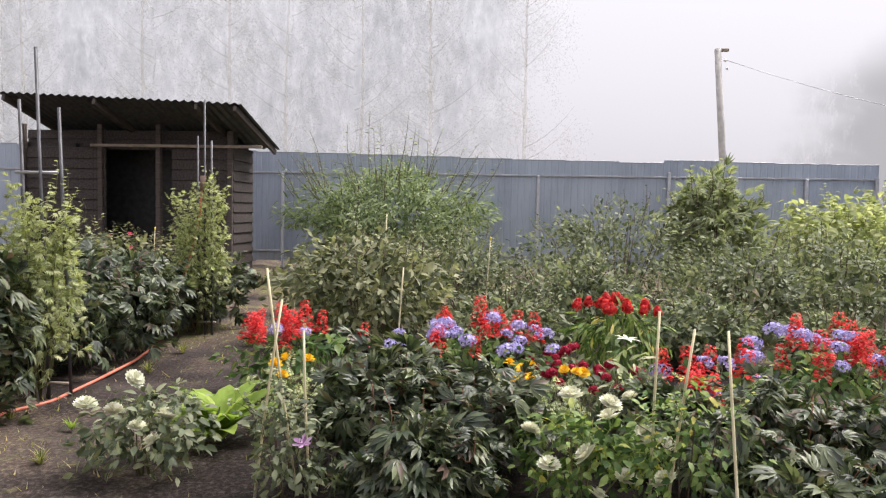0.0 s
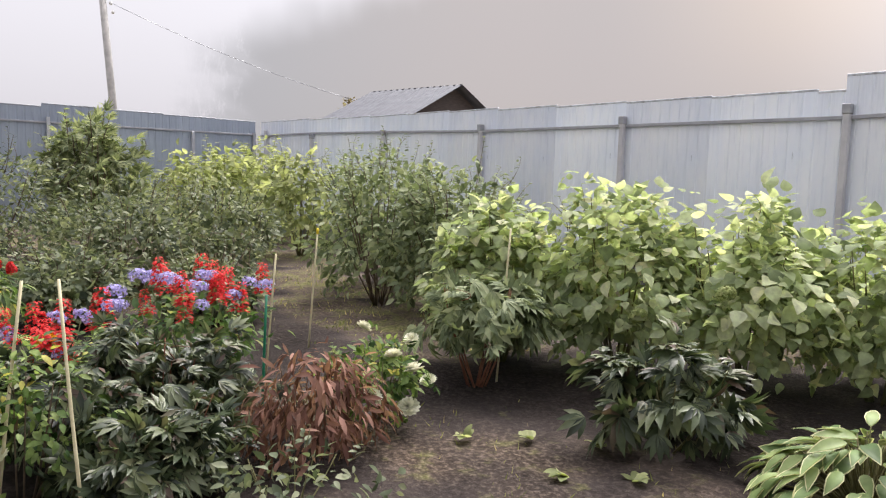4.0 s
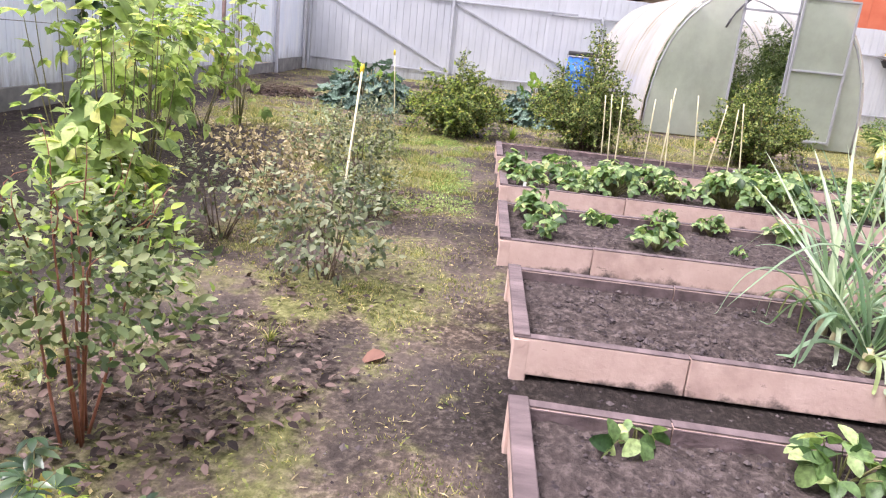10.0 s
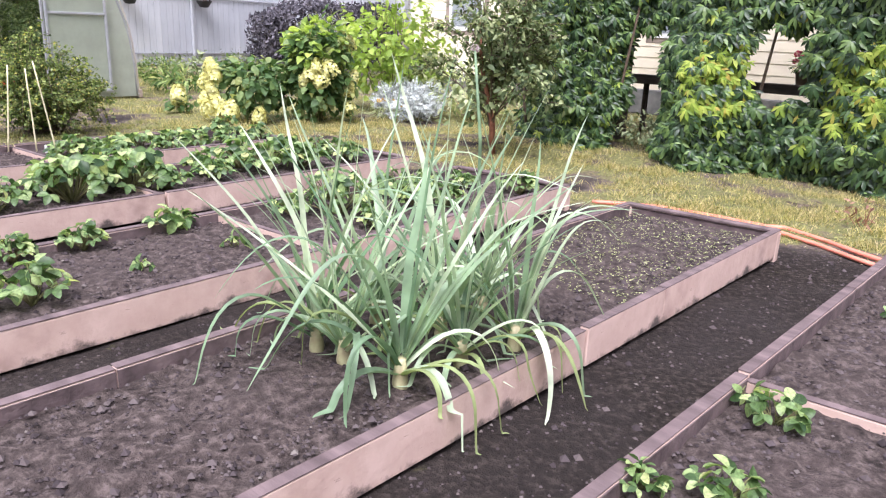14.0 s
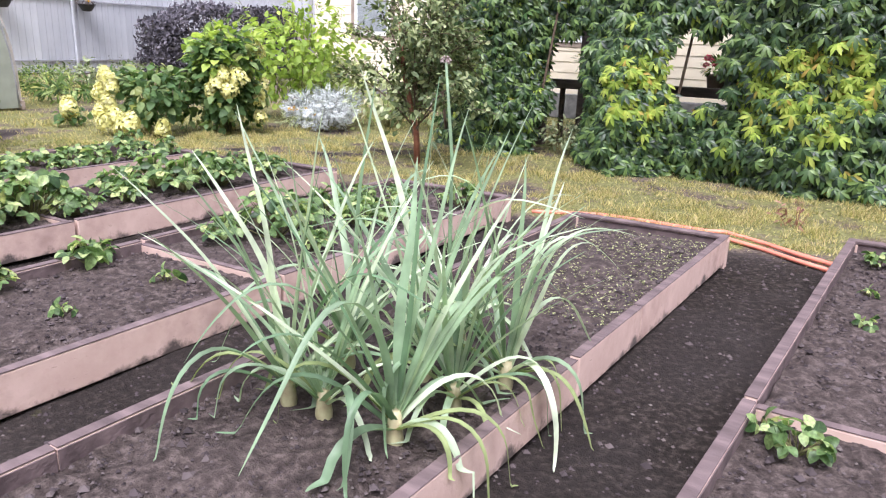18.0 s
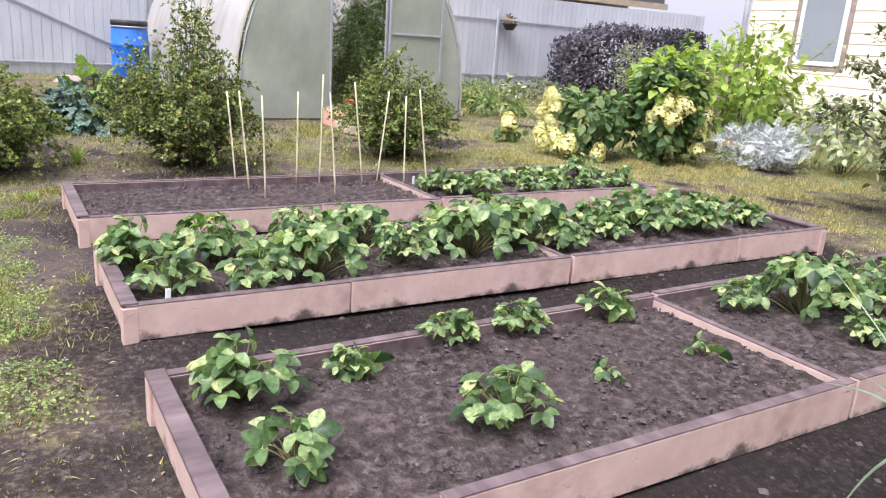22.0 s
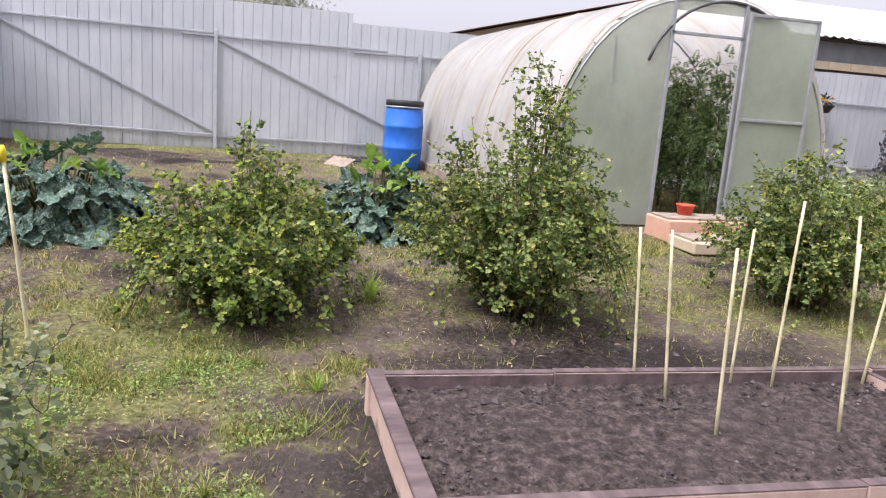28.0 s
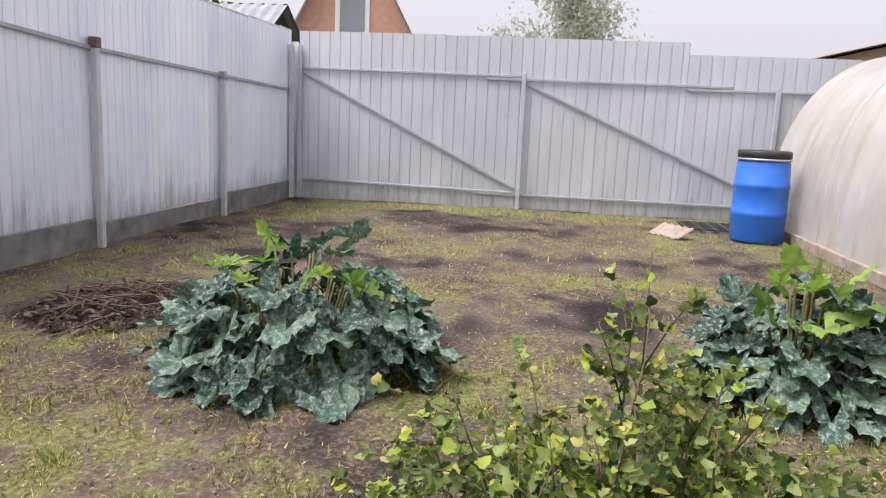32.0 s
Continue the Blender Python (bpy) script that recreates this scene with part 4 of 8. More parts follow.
child("base_beam", box_mesh("base_beam", 5.9, 0.06, 0.12, MAT["greywood"], 0.008), gh, m=pose(2.95, -1.6, 0))
for i, (x, w, mt) in enumerate(((11.75, 0.9, "tan"), (12.25, 0.8, "brickpale"))):
    st = thing("step", "worn plank step before the greenhouse door", "step", x, -2.35, 0)
    child("slab", box_mesh("slab", 0.42, w, 0.1 + 0.1 * i, MAT[mt], 0.01), st)
    child("tread", box_mesh("tread", 0.3, w * 0.96, 0.02, MAT["greywood"], 0.004), st, m=pose(0, 0, 0.1 + 0.1 * i))

# ---- blue barrel ----
barrel = thing("plastic_barrel", "blue plastic drum with a black lid", "barrel", 17.55, -0.58, 0.0)
prof = [(0.0, 0.0), (0.27, 0.0), (0.292, 0.03), (0.297, 0.3), (0.303, 0.31), (0.303, 0.35), (0.297, 0.36), (0.297, 0.62), (0.303, 0.63), (0.303, 0.67), (0.296, 0.68), (0.285, 0.9), (0.262, 0.96)]
def lathe(name, prof, mat, segs=40):
    r, z = np.array(prof).T
    a = np.linspace(0, 2 * np.pi, segs, endpoint=False)
    V = np.stack([r[:, None] * np.cos(a), r[:, None] * np.sin(a), np.repeat(z[:, None], segs, 1)], -1).reshape(-1, 3)
    i, j = np.meshgrid(np.arange(len(r) - 1), np.arange(segs), indexing="ij")
    p, q = i * segs + j, i * segs + (j + 1) % segs
    return mesh_np(name, V, np.stack([p, q, q + segs, p + segs], -1).reshape(-1, 4), mat, True)
child("drum", lathe("drum", prof, MAT["bluebarrel"]), barrel)
child("lid", lathe("lid", [(0.272, 0.955), (0.29, 0.96), (0.29, 1.03), (0.275, 1.045), (0.24, 1.03), (0.0, 1.025)], MAT["blackplastic"]), barrel, "black screw lid")
child("clamp_ring", lathe("clamp_ring", [(0.285, 0.93), (0.297, 0.932), (0.297, 0.952), (0.285, 0.955)], MAT["rail"]), barrel, "steel clamp ring")
mat_ = thing("drain_grid", "black plastic grid lying by the fence", "grid", 18.5, -0.35, 0.02)
for i in range(8):
    child("bar", box_mesh("bar", 0.03, 0.9, 0.02, MAT["blackplastic"], 0.003), mat_, m=pose(-0.4 + i * 0.11, 0, 0))
for i in range(6):
    child("bar", box_mesh("bar", 0.85, 0.03, 0.016, MAT["blackplastic"], 0.003), mat_, m=pose(-0.02, -0.42 + i * 0.17, 0.001))
sl = thing("roofing_offcut", "bent tan sheet offcut on the ground", "sheet", 17.2, 0.35, 0.0, 30)
child("sheet", sheet_mesh("sheet", 0.55, 0.25, 0.12, MAT["greywood"], 0.02, True), sl, m=pose(0, 0, 0.01, 62, 0, 0))

# ---- house, long building and what stands beyond ----
house = thing("house", "cream-sided house with a brown-framed window", "house", 12.0, -9.0, 0, kind="")
HL = 16.0
z = 0.35
while z < 3.2:
    for a, b in ((0, HL),) if not 1.0 < z < 2.3 else ((0, 0.88), (1.62, 4.6), (5.6, 8.2), (9.2, HL)):
        child("siding_board", box_mesh("siding_board", b - a, 0.022, 0.155, MAT["siding"], 0.004), house, m=pose(-(a + b) / 2, 0, z, 3, 0, 0))
    z += 0.15
child("wall", box_mesh("wall", HL, 0.2, 3.3, MAT["siding"], 0), house, m=pose(-HL / 2, -0.14, 0))
child("wall", box_mesh("wall", 0.2, 6, 3.3, MAT["siding"], 0), house, m=pose(-0.12, -3.3, 0))
child("plinth", box_mesh("plinth", HL, 0.1, 0.35, MAT["concrete"], 0.01), house, m=pose(-HL / 2, 0.02, 0))
child("roof", box_mesh("roof", HL + 0.8, 4.2, 0.12, MAT["roofgrey"], 0.01), house, m=pose(-HL / 2, -1.6, 3.9, 22, 0, 0))
child("downpipe", mesh_np("downpipe", *tube_np([(0.05, 0.06, 0.1), (0.05, 0.06, 3.2)], 0.045, 10), MAT["rail"], True), house, "grey downpipe")
for a, b in ((0.88, 1.62), (4.6, 5.6), (8.2, 9.2)):
    w = child("window", box_mesh("window_surround", b - a + 0.16, 0.03, 1.5, MAT["greywood"], 0.004), house, "brown-framed window", pose(-(a + b) / 2, 0.0, 1.0))
    child("frame", box_mesh("frame", b - a, 0.03, 1.36, MAT["white"], 0.004), w, "white sash", pose(0, 0.012, 0.07))
    child("pane", box_mesh("pane", b - a - 0.14, 0.01, 1.22, MAT["glass"], 0), w, m=pose(0, 0.026, 0.14))

lb = thing("long_building", "long low outbuilding with a pale corrugated roof", "building", 21.3, -12.1, 0)
child("wall", box_mesh("wall", 0.2, 6.6, 2.9, MAT["tan"], 0.01), lb, m=pose(0.1, 0, 0))
for i in range(12):
    child("eave_board", box_mesh("eave_board", 0.03, 6.6 / 12 - 0.006, 0.16, MAT["tan"], 0.003), lb, m=pose(-1.55, -3.3 + (i + 0.5) * 6.6 / 12, 2.28))
child("soffit", box_mesh("soffit", 1.6, 6.6, 0.05, MAT["darkwood"], 0), lb, m=pose(-0.78, 0, 2.86))
# Grey panel put in for the dark shadow band under the eave.
child("fascia", box_mesh("fascia", 0.04, 6.6, 0.44, MAT["roofgrey"], 0.004), lb, m=pose(-1.4, 0, 2.45))
me = sheet_mesh("roof", 7.0, 4.2, 0.2, MAT["roofpale"], 0.035, True)
child("roof", me, lb, "pale corrugated roof", Matrix.Translation((-1.75, 3.5, 2.92)) @ Matrix.Rotation(radians(-90), 4, 'Z') @ Matrix.Rotation(radians(-72), 4, 'X'))

pn = thing("fence_hoarding", "orange-red painted panel standing above the fence", "panel", 19.66, -7.33, 0)
for i in range(3):
    child("board", box_mesh("board", 0.02, 0.42, 0.8, plain_mat("orange_red_paint", (0.5, 0.12, 0.06), (0.58, 0.17, 0.09), 0.6, 3, 0, 0.1), 0.003), pn, m=pose(0, -0.425 + 0.425 * i, 2.05))
for y in (-0.5, 0.5):
    child("upright", box_mesh("upright", 0.05, 0.05, 2.8, MAT["greywood"], 0.004), pn, m=pose(0.04, y, 0))

def gable_house(name, label, x, y, w, depth, eave, ridge, wall, roof_m, rz, window=True):
    h = thing(name, label, "house", x, y, 0, rz)
    V = np.array([(-w / 2, 0, 0), (w / 2, 0, 0), (w / 2, 0, eave), (0, 0, ridge), (-w / 2, 0, eave)], float)
    V = np.concatenate([V, V + (0, depth, 0)])
    bm = bmesh.new()
    vs = [bm.verts.new(v) for v in V]
    bm.faces.new(vs[:5]), bm.faces.new(vs[:4:-1])
    for a, b in ((0, 1), (1, 2), (4, 0)):
        bm.faces.new((vs[b], vs[a], vs[a + 5], vs[b + 5]))
    part("wall", bm, wall, h)
    sl_, ang_ = math.hypot(w / 2 + 0.3, (ridge - eave) * (w / 2 + 0.3) / (w / 2)), math.degrees(math.atan2(ridge - eave, w / 2))
    for s in (-1, 1):
        child("roof_slope", sheet_mesh("roof_slope", depth + 0.8, sl_, 0.3, roof_m, 0.04, True), h,
              m=Matrix.Translation((0, -0.4, ridge + 0.06)) @ Matrix.Rotation(radians(90), 4, 'Z') @ Matrix.Rotation(radians(s * (90 + ang_)), 4, 'X'))
    if window:
        wd = child("window", box_mesh("window", w * 0.22, 0.08, (ridge - eave) * 0.5, MAT["white"], 0.02), h, "tall white window", pose(0, -0.02, eave + 0.2))
        child("pane", box_mesh("pane", w * 0.16, 0.03, (ridge - eave) * 0.42, MAT["glass"], 0), wd, m=pose(0, -0.04, (ridge - eave) * 0.04))
    return h

gable_house("neighbour_house", "brick gabled house with a pale steep roof", 40, 10.6, 6.6, 8, 3.4, 9.6, MAT["brickpale"], MAT["roofpale"], -78)
gable_house("neighbour_roof", "low gabled outbuilding with a grey roof behind the fence", -19.6, 14.6, 4.4, 3.6, 3.2, 4.3, MAT["darkwood"], MAT["rooflead"], 100, False)
gable_house("neighbour_shed", "brown-roofed outbuilding beyond the fence", 25.0, -10.6, 15.6, 4, 2.62, 4.6, MAT["tan"], MAT["rust"], -90, False)
gable_house("neighbour_garage", "dark outbuilding beyond the fence", 27.5, 9.2, 3.4, 6, 2.9, 4.0, MAT["darkwood"], MAT["roofgrey"], 0, False)

pole = thing("utility_pole", "weathered wooden utility pole with wires", "pole", -24.0, 4.75, 0)
# Mist before the pole is put into its pale grey wood colour.
tube("pole_shaft", [(0.0, 0.35, -0.3), (0, 0.15, 3.0), (0, -0.14, 6.5)], [0.13, 0.115, 0.1], plain_mat("mist_paled_pole_wood", (0.34, 0.33, 0.32), (0.5, 0.48, 0.46), 0.85, 6, 0, 0.4), pole, segs=12)
child("cap", box_mesh("cap", 0.1, 0.4, 0.09, MAT["greywood"], 0.008), pole, m=pose(0, 0, 6.42))
for z, s in ((6.1, 0.1), (5.85, 0.16)):
    child("insulator", lathe("insulator", [(0, 0), (0.035, 0), (0.05, 0.04), (0.03, 0.09), (0, 0.1)], MAT["white"], 12), pole, m=pose(0.02, s, z))
t = np.linspace(0, 1, 14)[:, None]
for dz, ey in ((6.15, 16.5),):
    tube("wire", np.array([0, 0.15, dz]) * (1 - t) + np.array([-0.5, ey, dz - 2.6]) * t + np.array([0, 0, -0.7]) * 4 * t * (1 - t), 0.009, MAT["rail"], pole, segs=5)

# ---- plants ----
def leaf_t(prof, fold=0.12, droop=0.15, serrate=0.0):
    """A leaf along +y, one long, its normal +z. prof: (where, half width). Folded at the midrib, tip drooping."""
    V, F = [(0, 0, 0)], []
    prev = None
    for i, (t_, w) in enumerate(prof):
        z = -droop * t_ * t_
        j = serrate * (1 if i % 2 else -1)
        a = len(V)
        V += [(-w - j, t_, z + fold * w), (0, t_, z), (w + j, t_, z + fold * w)]
        if prev is None:
            F += [(0, a + 1, a), (0, a + 2, a + 1)]
        else:
            F += [(prev, prev + 1, a), (prev + 1, a + 1, a), (prev + 1, prev + 2, a + 1), (prev + 2, a + 2, a + 1)]
        prev = a
    V.append((0, 1, -droop))
    k = len(V) - 1
    F += [(prev, prev + 1, k), (prev + 1, prev + 2, k)]
    return np.array(V, float), np.array(F)


def turned(T, rz, s=1.0, shift=(0, 0, 0), rx=0.0):
    V, F = T
    m = np.array((Matrix.Rotation(rz, 3, 'Z') @ Matrix.Rotation(rx, 3, 'X')))
    return V @ m.T * s + np.array(shift), F


def fan(T, angles, sizes, rx=0.0):
    return join_np([turned(T, a, s, rx=rx) for a, s in zip(angles, sizes)])


def disc_leaf(lobes, depth, n=15, cup=0.12):
    """A round lobed leaf on its stalk point, fanned from the middle."""
    a = np.linspace(-2.75, 2.75, n)
    r = 0.5 * (1 - depth * (0.5 + 0.5 * np.cos(a * lobes))) * (1 + 0.06 * np.sin(a * 11.7 + 1))
    rim = np.stack([r * np.sin(a), 0.42 + r * np.cos(a), cup * r + 0.04 * np.sin(a * 5)], -1)
    V = np.concatenate([[(0, 0.06, 0), (0, 0.42, -0.02)], rim])
    F = [(1, i + 3, i + 2) for i in range(n - 1)] + [(1, 2, 0), (1, 0, n + 1)]
    return V, np.array(F)


T_SMALL = leaf_t([(0.5, 0.24)], 0.3, 0.1)
T_OVAL = leaf_t([(0.22, 0.19), (0.5, 0.26), (0.8, 0.15)], 0.25, 0.25)
T_WIDE = leaf_t([(0.15, 0.26), (0.42, 0.37), (0.75, 0.22)], 0.22, 0.3)
T_HEART = leaf_t([(0.08, 0.25), (0.3, 0.43), (0.55, 0.37), (0.8, 0.18)], 0.18, 0.35)
T_LANCE = leaf_t([(0.35, 0.11), (0.7, 0.1)], 0.3, 0.3)
T_NEEDLE = leaf_t([(0.5, 0.06)], 0.3, 0.25)
T_CURRANT = disc_leaf(3, 0.38, 10, 0.45)
T_GRAPE = disc_leaf(5, 0.17, 25, 0.32)
T_PEONY = fan(leaf_t([(0.3, 0.13), (0.65, 0.13)], 0.35, 0.35), (0.85, 0.4, 0, -0.4, -0.85), (0.75, 0.92, 1.0, 0.92, 0.75))
T_CREEPER = fan(leaf_t([(0.3, 0.12), (0.65, 0.17)], 0.3, 0.45), (1.5, 0.72, 0, -0.72, -1.5), (0.78, 0.94, 1.0, 0.94, 0.78))
T_STRAW = fan(leaf_t([(0.18, 0.18), (0.45, 0.33), (0.72, 0.3), (0.9, 0.15)], 0.42, 0.3, 0.018), (1.25, 0, -1.25), (0.92, 1.0, 0.92))
T_MOUND = fan(leaf_t([(0.2, 0.06), (0.45, 0.16), (0.7, 0.17), (0.88, 0.09)], 0.3, 0.5), (1.35, 0.65, 0, -0.65, -1.35), (0.7, 0.92, 1.0, 0.92, 0.7))
T_RASP = fan(leaf_t([(0.08, 0.16), (0.25, 0.31), (0.45, 0.35), (0.65, 0.27), (0.85, 0.11)], 0.26, 0.4, 0.01), (1.15, 0, -1.15), (0.8, 1.0, 0.8))
T_SPRAY = fan(leaf_t([(0.5, 0.1)], 0.3, 0.2), (1.0, 0.6, 0.25, -0.1, -0.45, -0.8), (0.6, 0.8, 0.95, 1.0, 0.85, 0.65))
T_FERN = join_np([turned(leaf_t([(0.5, 0.16)], 0.2, 0.2), s * 1.1, 0.42 * (1 - 0.55 * k / 6), (0, 0.12 + 0.14 * k, -0.02 * k)) for k in range(6) for s in (1, -1)] + [turned(leaf_t([(0.5, 0.08)], 0.2, 0.1), 0, 0.3, (0, 0.8, -0.12))])


def scatter(T, P, D, U, S):
    """Copies of a leaf at P, along D, face towards U, S long."""
    V, F = T
    y = D / (np.linalg.norm(D, axis=1, keepdims=True) + 1e-9)
    x = np.cross(y, U)
    x /= np.linalg.norm(x, axis=1, keepdims=True) + 1e-9
    z = np.cross(x, y)
    W = P[:, None] + S[:, None, None] * (V[None, :, 0:1] * x[:, None] + V[None, :, 1:2] * y[:, None] + V[None, :, 2:3] * z[:, None])
    return W.reshape(-1, 3), (F[None] + (np.arange(len(P)) * len(V))[:, None, None]).reshape(-1, 3)


def unit(rng, n, zmin=-1.0):
    z = rng.uniform(zmin, 1, n)
    a = rng.uniform(0, 2 * np.pi, n)
    r = np.sqrt(1 - z * z)
    return np.stack([r * np.cos(a), r * np.sin(a), z], -1)


def lump(d, k):
    return (np.sin(d[:, 0] * 3.7 + k) + np.sin(d[:, 1] * 4.3 + 1.7 * k) + np.sin(d[:, 2] * 5.1 + 2.3 * k) + 0.8 * np.sin((d[:, 0] - d[:, 1]) * 7.3 + k * 3)) / 3.0


def crown(rng, n, rx, ry, h, z0, amp=0.22, inner=0.45, seed=0.0, zmin=-0.75, taper=0.0):
    """Places for leaves through an uneven crown, with the way outwards."""
    d = unit(rng, n, zmin)
    r = (inner + (1 - inner) * rng.random(n) ** 0.6) * (1 + amp * lump(d, seed) + 0.06 * np.clip(rng.normal(size=n), -2, 1.2))
    c = (h + z0) / 2
    P = d * r[:, None] * np.array([rx, ry, (h - z0) / 2])
    if taper:
        P[:, :2] *= (1 - taper * (P[:, 2:3] / ((h - z0) / 2) * 0.5 + 0.5))
    P[:, 2] += c
    P[:, 2] = np.maximum(P[:, 2], 0.02 + 0.03 * rng.random(n))
    return P, d


def shrub(name, label, category, x, y, rx, ry, h, T, size, n, mat, z0=0.06, stem=None, stems=7, shoots=6, shoot_len=0.25, amp=0.22,
          inner=0.45, droop=0.35, seed=1.0, stem_r=0.008, taper=0.0, group="", mat2=None, n2=0, T2=None, size2=None, legs=0.0, up=0.6, clump=None, core=0, young_out=1.03):
    """A bush: bent stems, a lumpy crown of single leaves and shoots that stick out of it."""
    rng = np.random.default_rng(int(seed * 1000) % 100003)
    ob = thing(name, label, category, x, y, 0, 0, group)
    clump = int(18 + n ** 0.5 * 1.1) if clump is None else clump
    tubes, leaves = [], []
    z0 = max(z0, legs)
    P, d = crown(rng, n, rx, ry, h, z0, amp, inner, seed, -0.85, taper)
    if clump:
        C, cd = crown(rng, clump, rx * 0.97, ry * 0.97, h * 0.98, z0, amp, max(inner, 0.55), seed, -0.85, taper)
        k = rng.integers(0, clump, n)
        on = rng.random(n) < 0.72
        sg = np.array([rx, ry, (h - z0) * 0.5]) * 1.35 / clump ** 0.5
        spread = np.clip(rng.normal(size=(n, 3)), -1.7, 1.7) * sg * [0.55, 0.55, 0.85] + cd[k] * rng.normal(size=(n, 1)) * sg * 0.6
        P[on] = (C[k] + spread)[on]
        d[on] = cd[k][on] * 0.8 + spread[on] / (np.linalg.norm(spread[on], axis=1, keepdims=True) + 1e-6) * 0.6
        P[:, 2] = np.maximum(P[:, 2], 0.02)
    D = d * [1, 1, 0.6] + rng.normal(size=(n, 3)) * 0.55 - [0, 0, droop]
    U = d + [0, 0, up] + rng.normal(size=(n, 3)) * 0.45
    leaves.append(scatter(T, P, D, U, size * rng.uniform(0.6, 1.25, n)))
    if core:
        P, d = crown(rng, core, rx * 0.85, ry * 0.85, h * 0.88, z0, amp, 0.3, seed, -0.95, taper)
        leaves.append(scatter(T_OVAL, P, d + rng.normal(size=(core, 3)) * 0.6, d + rng.normal(size=(core, 3)) * 0.5, size * rng.uniform(1.2, 1.9, core)))
    tips, td = crown(rng, stems, rx * 0.8, ry * 0.8, h * 0.95, z0 + (h - z0) * 0.45, amp, 0.8, seed, -0.1, taper)
    for p in tips:
        b = np.array([p[0] * 0.12 + rng.normal() * 0.02, p[1] * 0.12 + rng.normal() * 0.02, -0.02])
        tubes.append(tube_np(curve_pts(b, p, [p[0] * 0.12, p[1] * 0.12, 0.05 * h]), np.linspace(stem_r, stem_r * 0.4, 6), 5))
    if shoots:
        sp, sd = crown(rng, shoots, rx * 0.85, ry * 0.85, h * 0.92, z0 + (h - z0) * 0.4, amp, 0.9, seed, 0.05, taper)
        for p, d_ in zip(sp, sd):
            tip = p + (d_ * [0.6, 0.6, 0.5] + [0, 0, 0.75] + rng.normal(size=3) * 0.15) * shoot_len * rng.uniform(0.5, 1.2)
            tubes.append(tube_np(curve_pts(p, tip, rng.normal(size=3) * 0.03), np.linspace(stem_r * 0.5, stem_r * 0.2, 6), 4))
            m = max(4, int(shoot_len / size * 3.2))
            tt = np.linspace(0.1, 1.0, m)
            sh = p + (tip - p) * tt[:, None]
            al = rng.uniform(0, 6.28, m) + np.arange(m) * 2.4
            dd = np.stack([np.cos(al), np.sin(al), np.full(m, 0.45)], -1)
            leaves.append(scatter(T, sh, dd, np.tile([0, 0, 1.0], (m, 1)) + rng.normal(size=(m, 3)) * 0.3, size * (1.0 - 0.45 * tt)))
    child("branchwork", mesh_np("branchwork", *join_np(tubes), stem or MAT["stem"], True), ob, "thin branching stems", kind="stuff")
    child("foliage", mesh_np("foliage", *join_np(leaves), mat, True), ob, kind="stuff")
    if n2:
        P, d = crown(rng, n2, rx * young_out, ry * young_out, h * young_out, z0 + (h - z0) * 0.3, amp, 0.88, seed, -0.2, taper)
        child("young_leaves", mesh_np("young_leaves", *scatter(T2 or T, P, d + rng.normal(size=(n2, 3)) * 0.4, d + [0, 0, 0.8], (size2 or size) * rng.uniform(0.6, 1.2, n2)), mat2, True), ob, kind="stuff")
    return ob


# flower heads: one mesh a kind, shared by all heads
def head_mesh(name, rings, mat, dome=0.3, T=None):
    """Rings of petals: (count, tilt, length, height)."""
    T = T or leaf_t([(0.45, 0.2), (0.8, 0.2)], 0.2, -0.1)
    return mesh_np(name, *join_np([turned(T, 2 * math.pi * (k + 0.5 * (i % 2)) / c, ln, (0, 0, z), tilt) for i, (c, tilt, ln, z) in enumerate(rings) for k in range(c)]), mat)


def blob_mesh(name, n, rx, rz, size, mat, seed, cone=0.0):
    """A dense head of tiny florets."""
    rng = np.random.default_rng(seed)
    d = unit(rng, n, -0.5)
    P = d * [rx, rx, rz] * rng.uniform(0.82, 1.05, (n, 1))
    P[:, :2] *= 1 - cone * (P[:, 2:3] / rz * 0.5 + 0.5)
    return mesh_np(name, *scatter(T_WIDE, P, np.cross(d, rng.normal(size=(n, 3))), d, size * rng.uniform(0.7, 1.3, n)), mat)


def spike_mesh(name, mat, seed, n=80, ln=0.16):
    rng = np.random.default_rng(seed)
    t_ = rng.random(n)
    a = rng.uniform(0, 6.28, n)
    r = 0.018 * (1 - t_ * 0.75) + 0.004
    P = np.stack([r * np.cos(a), r * np.sin(a), t_ * ln], -1)
    D = np.stack([np.cos(a), np.sin(a), 0.35 - 0.2 * t_], -1)
    return mesh_np(name, *scatter(leaf_t([(0.35, 0.16), (0.75, 0.26)], 0.3, 0.5), P, D, np.tile([0, 0, 1.0], (n, 1)), 0.04 * (1.15 - 0.6 * t_)), mat)


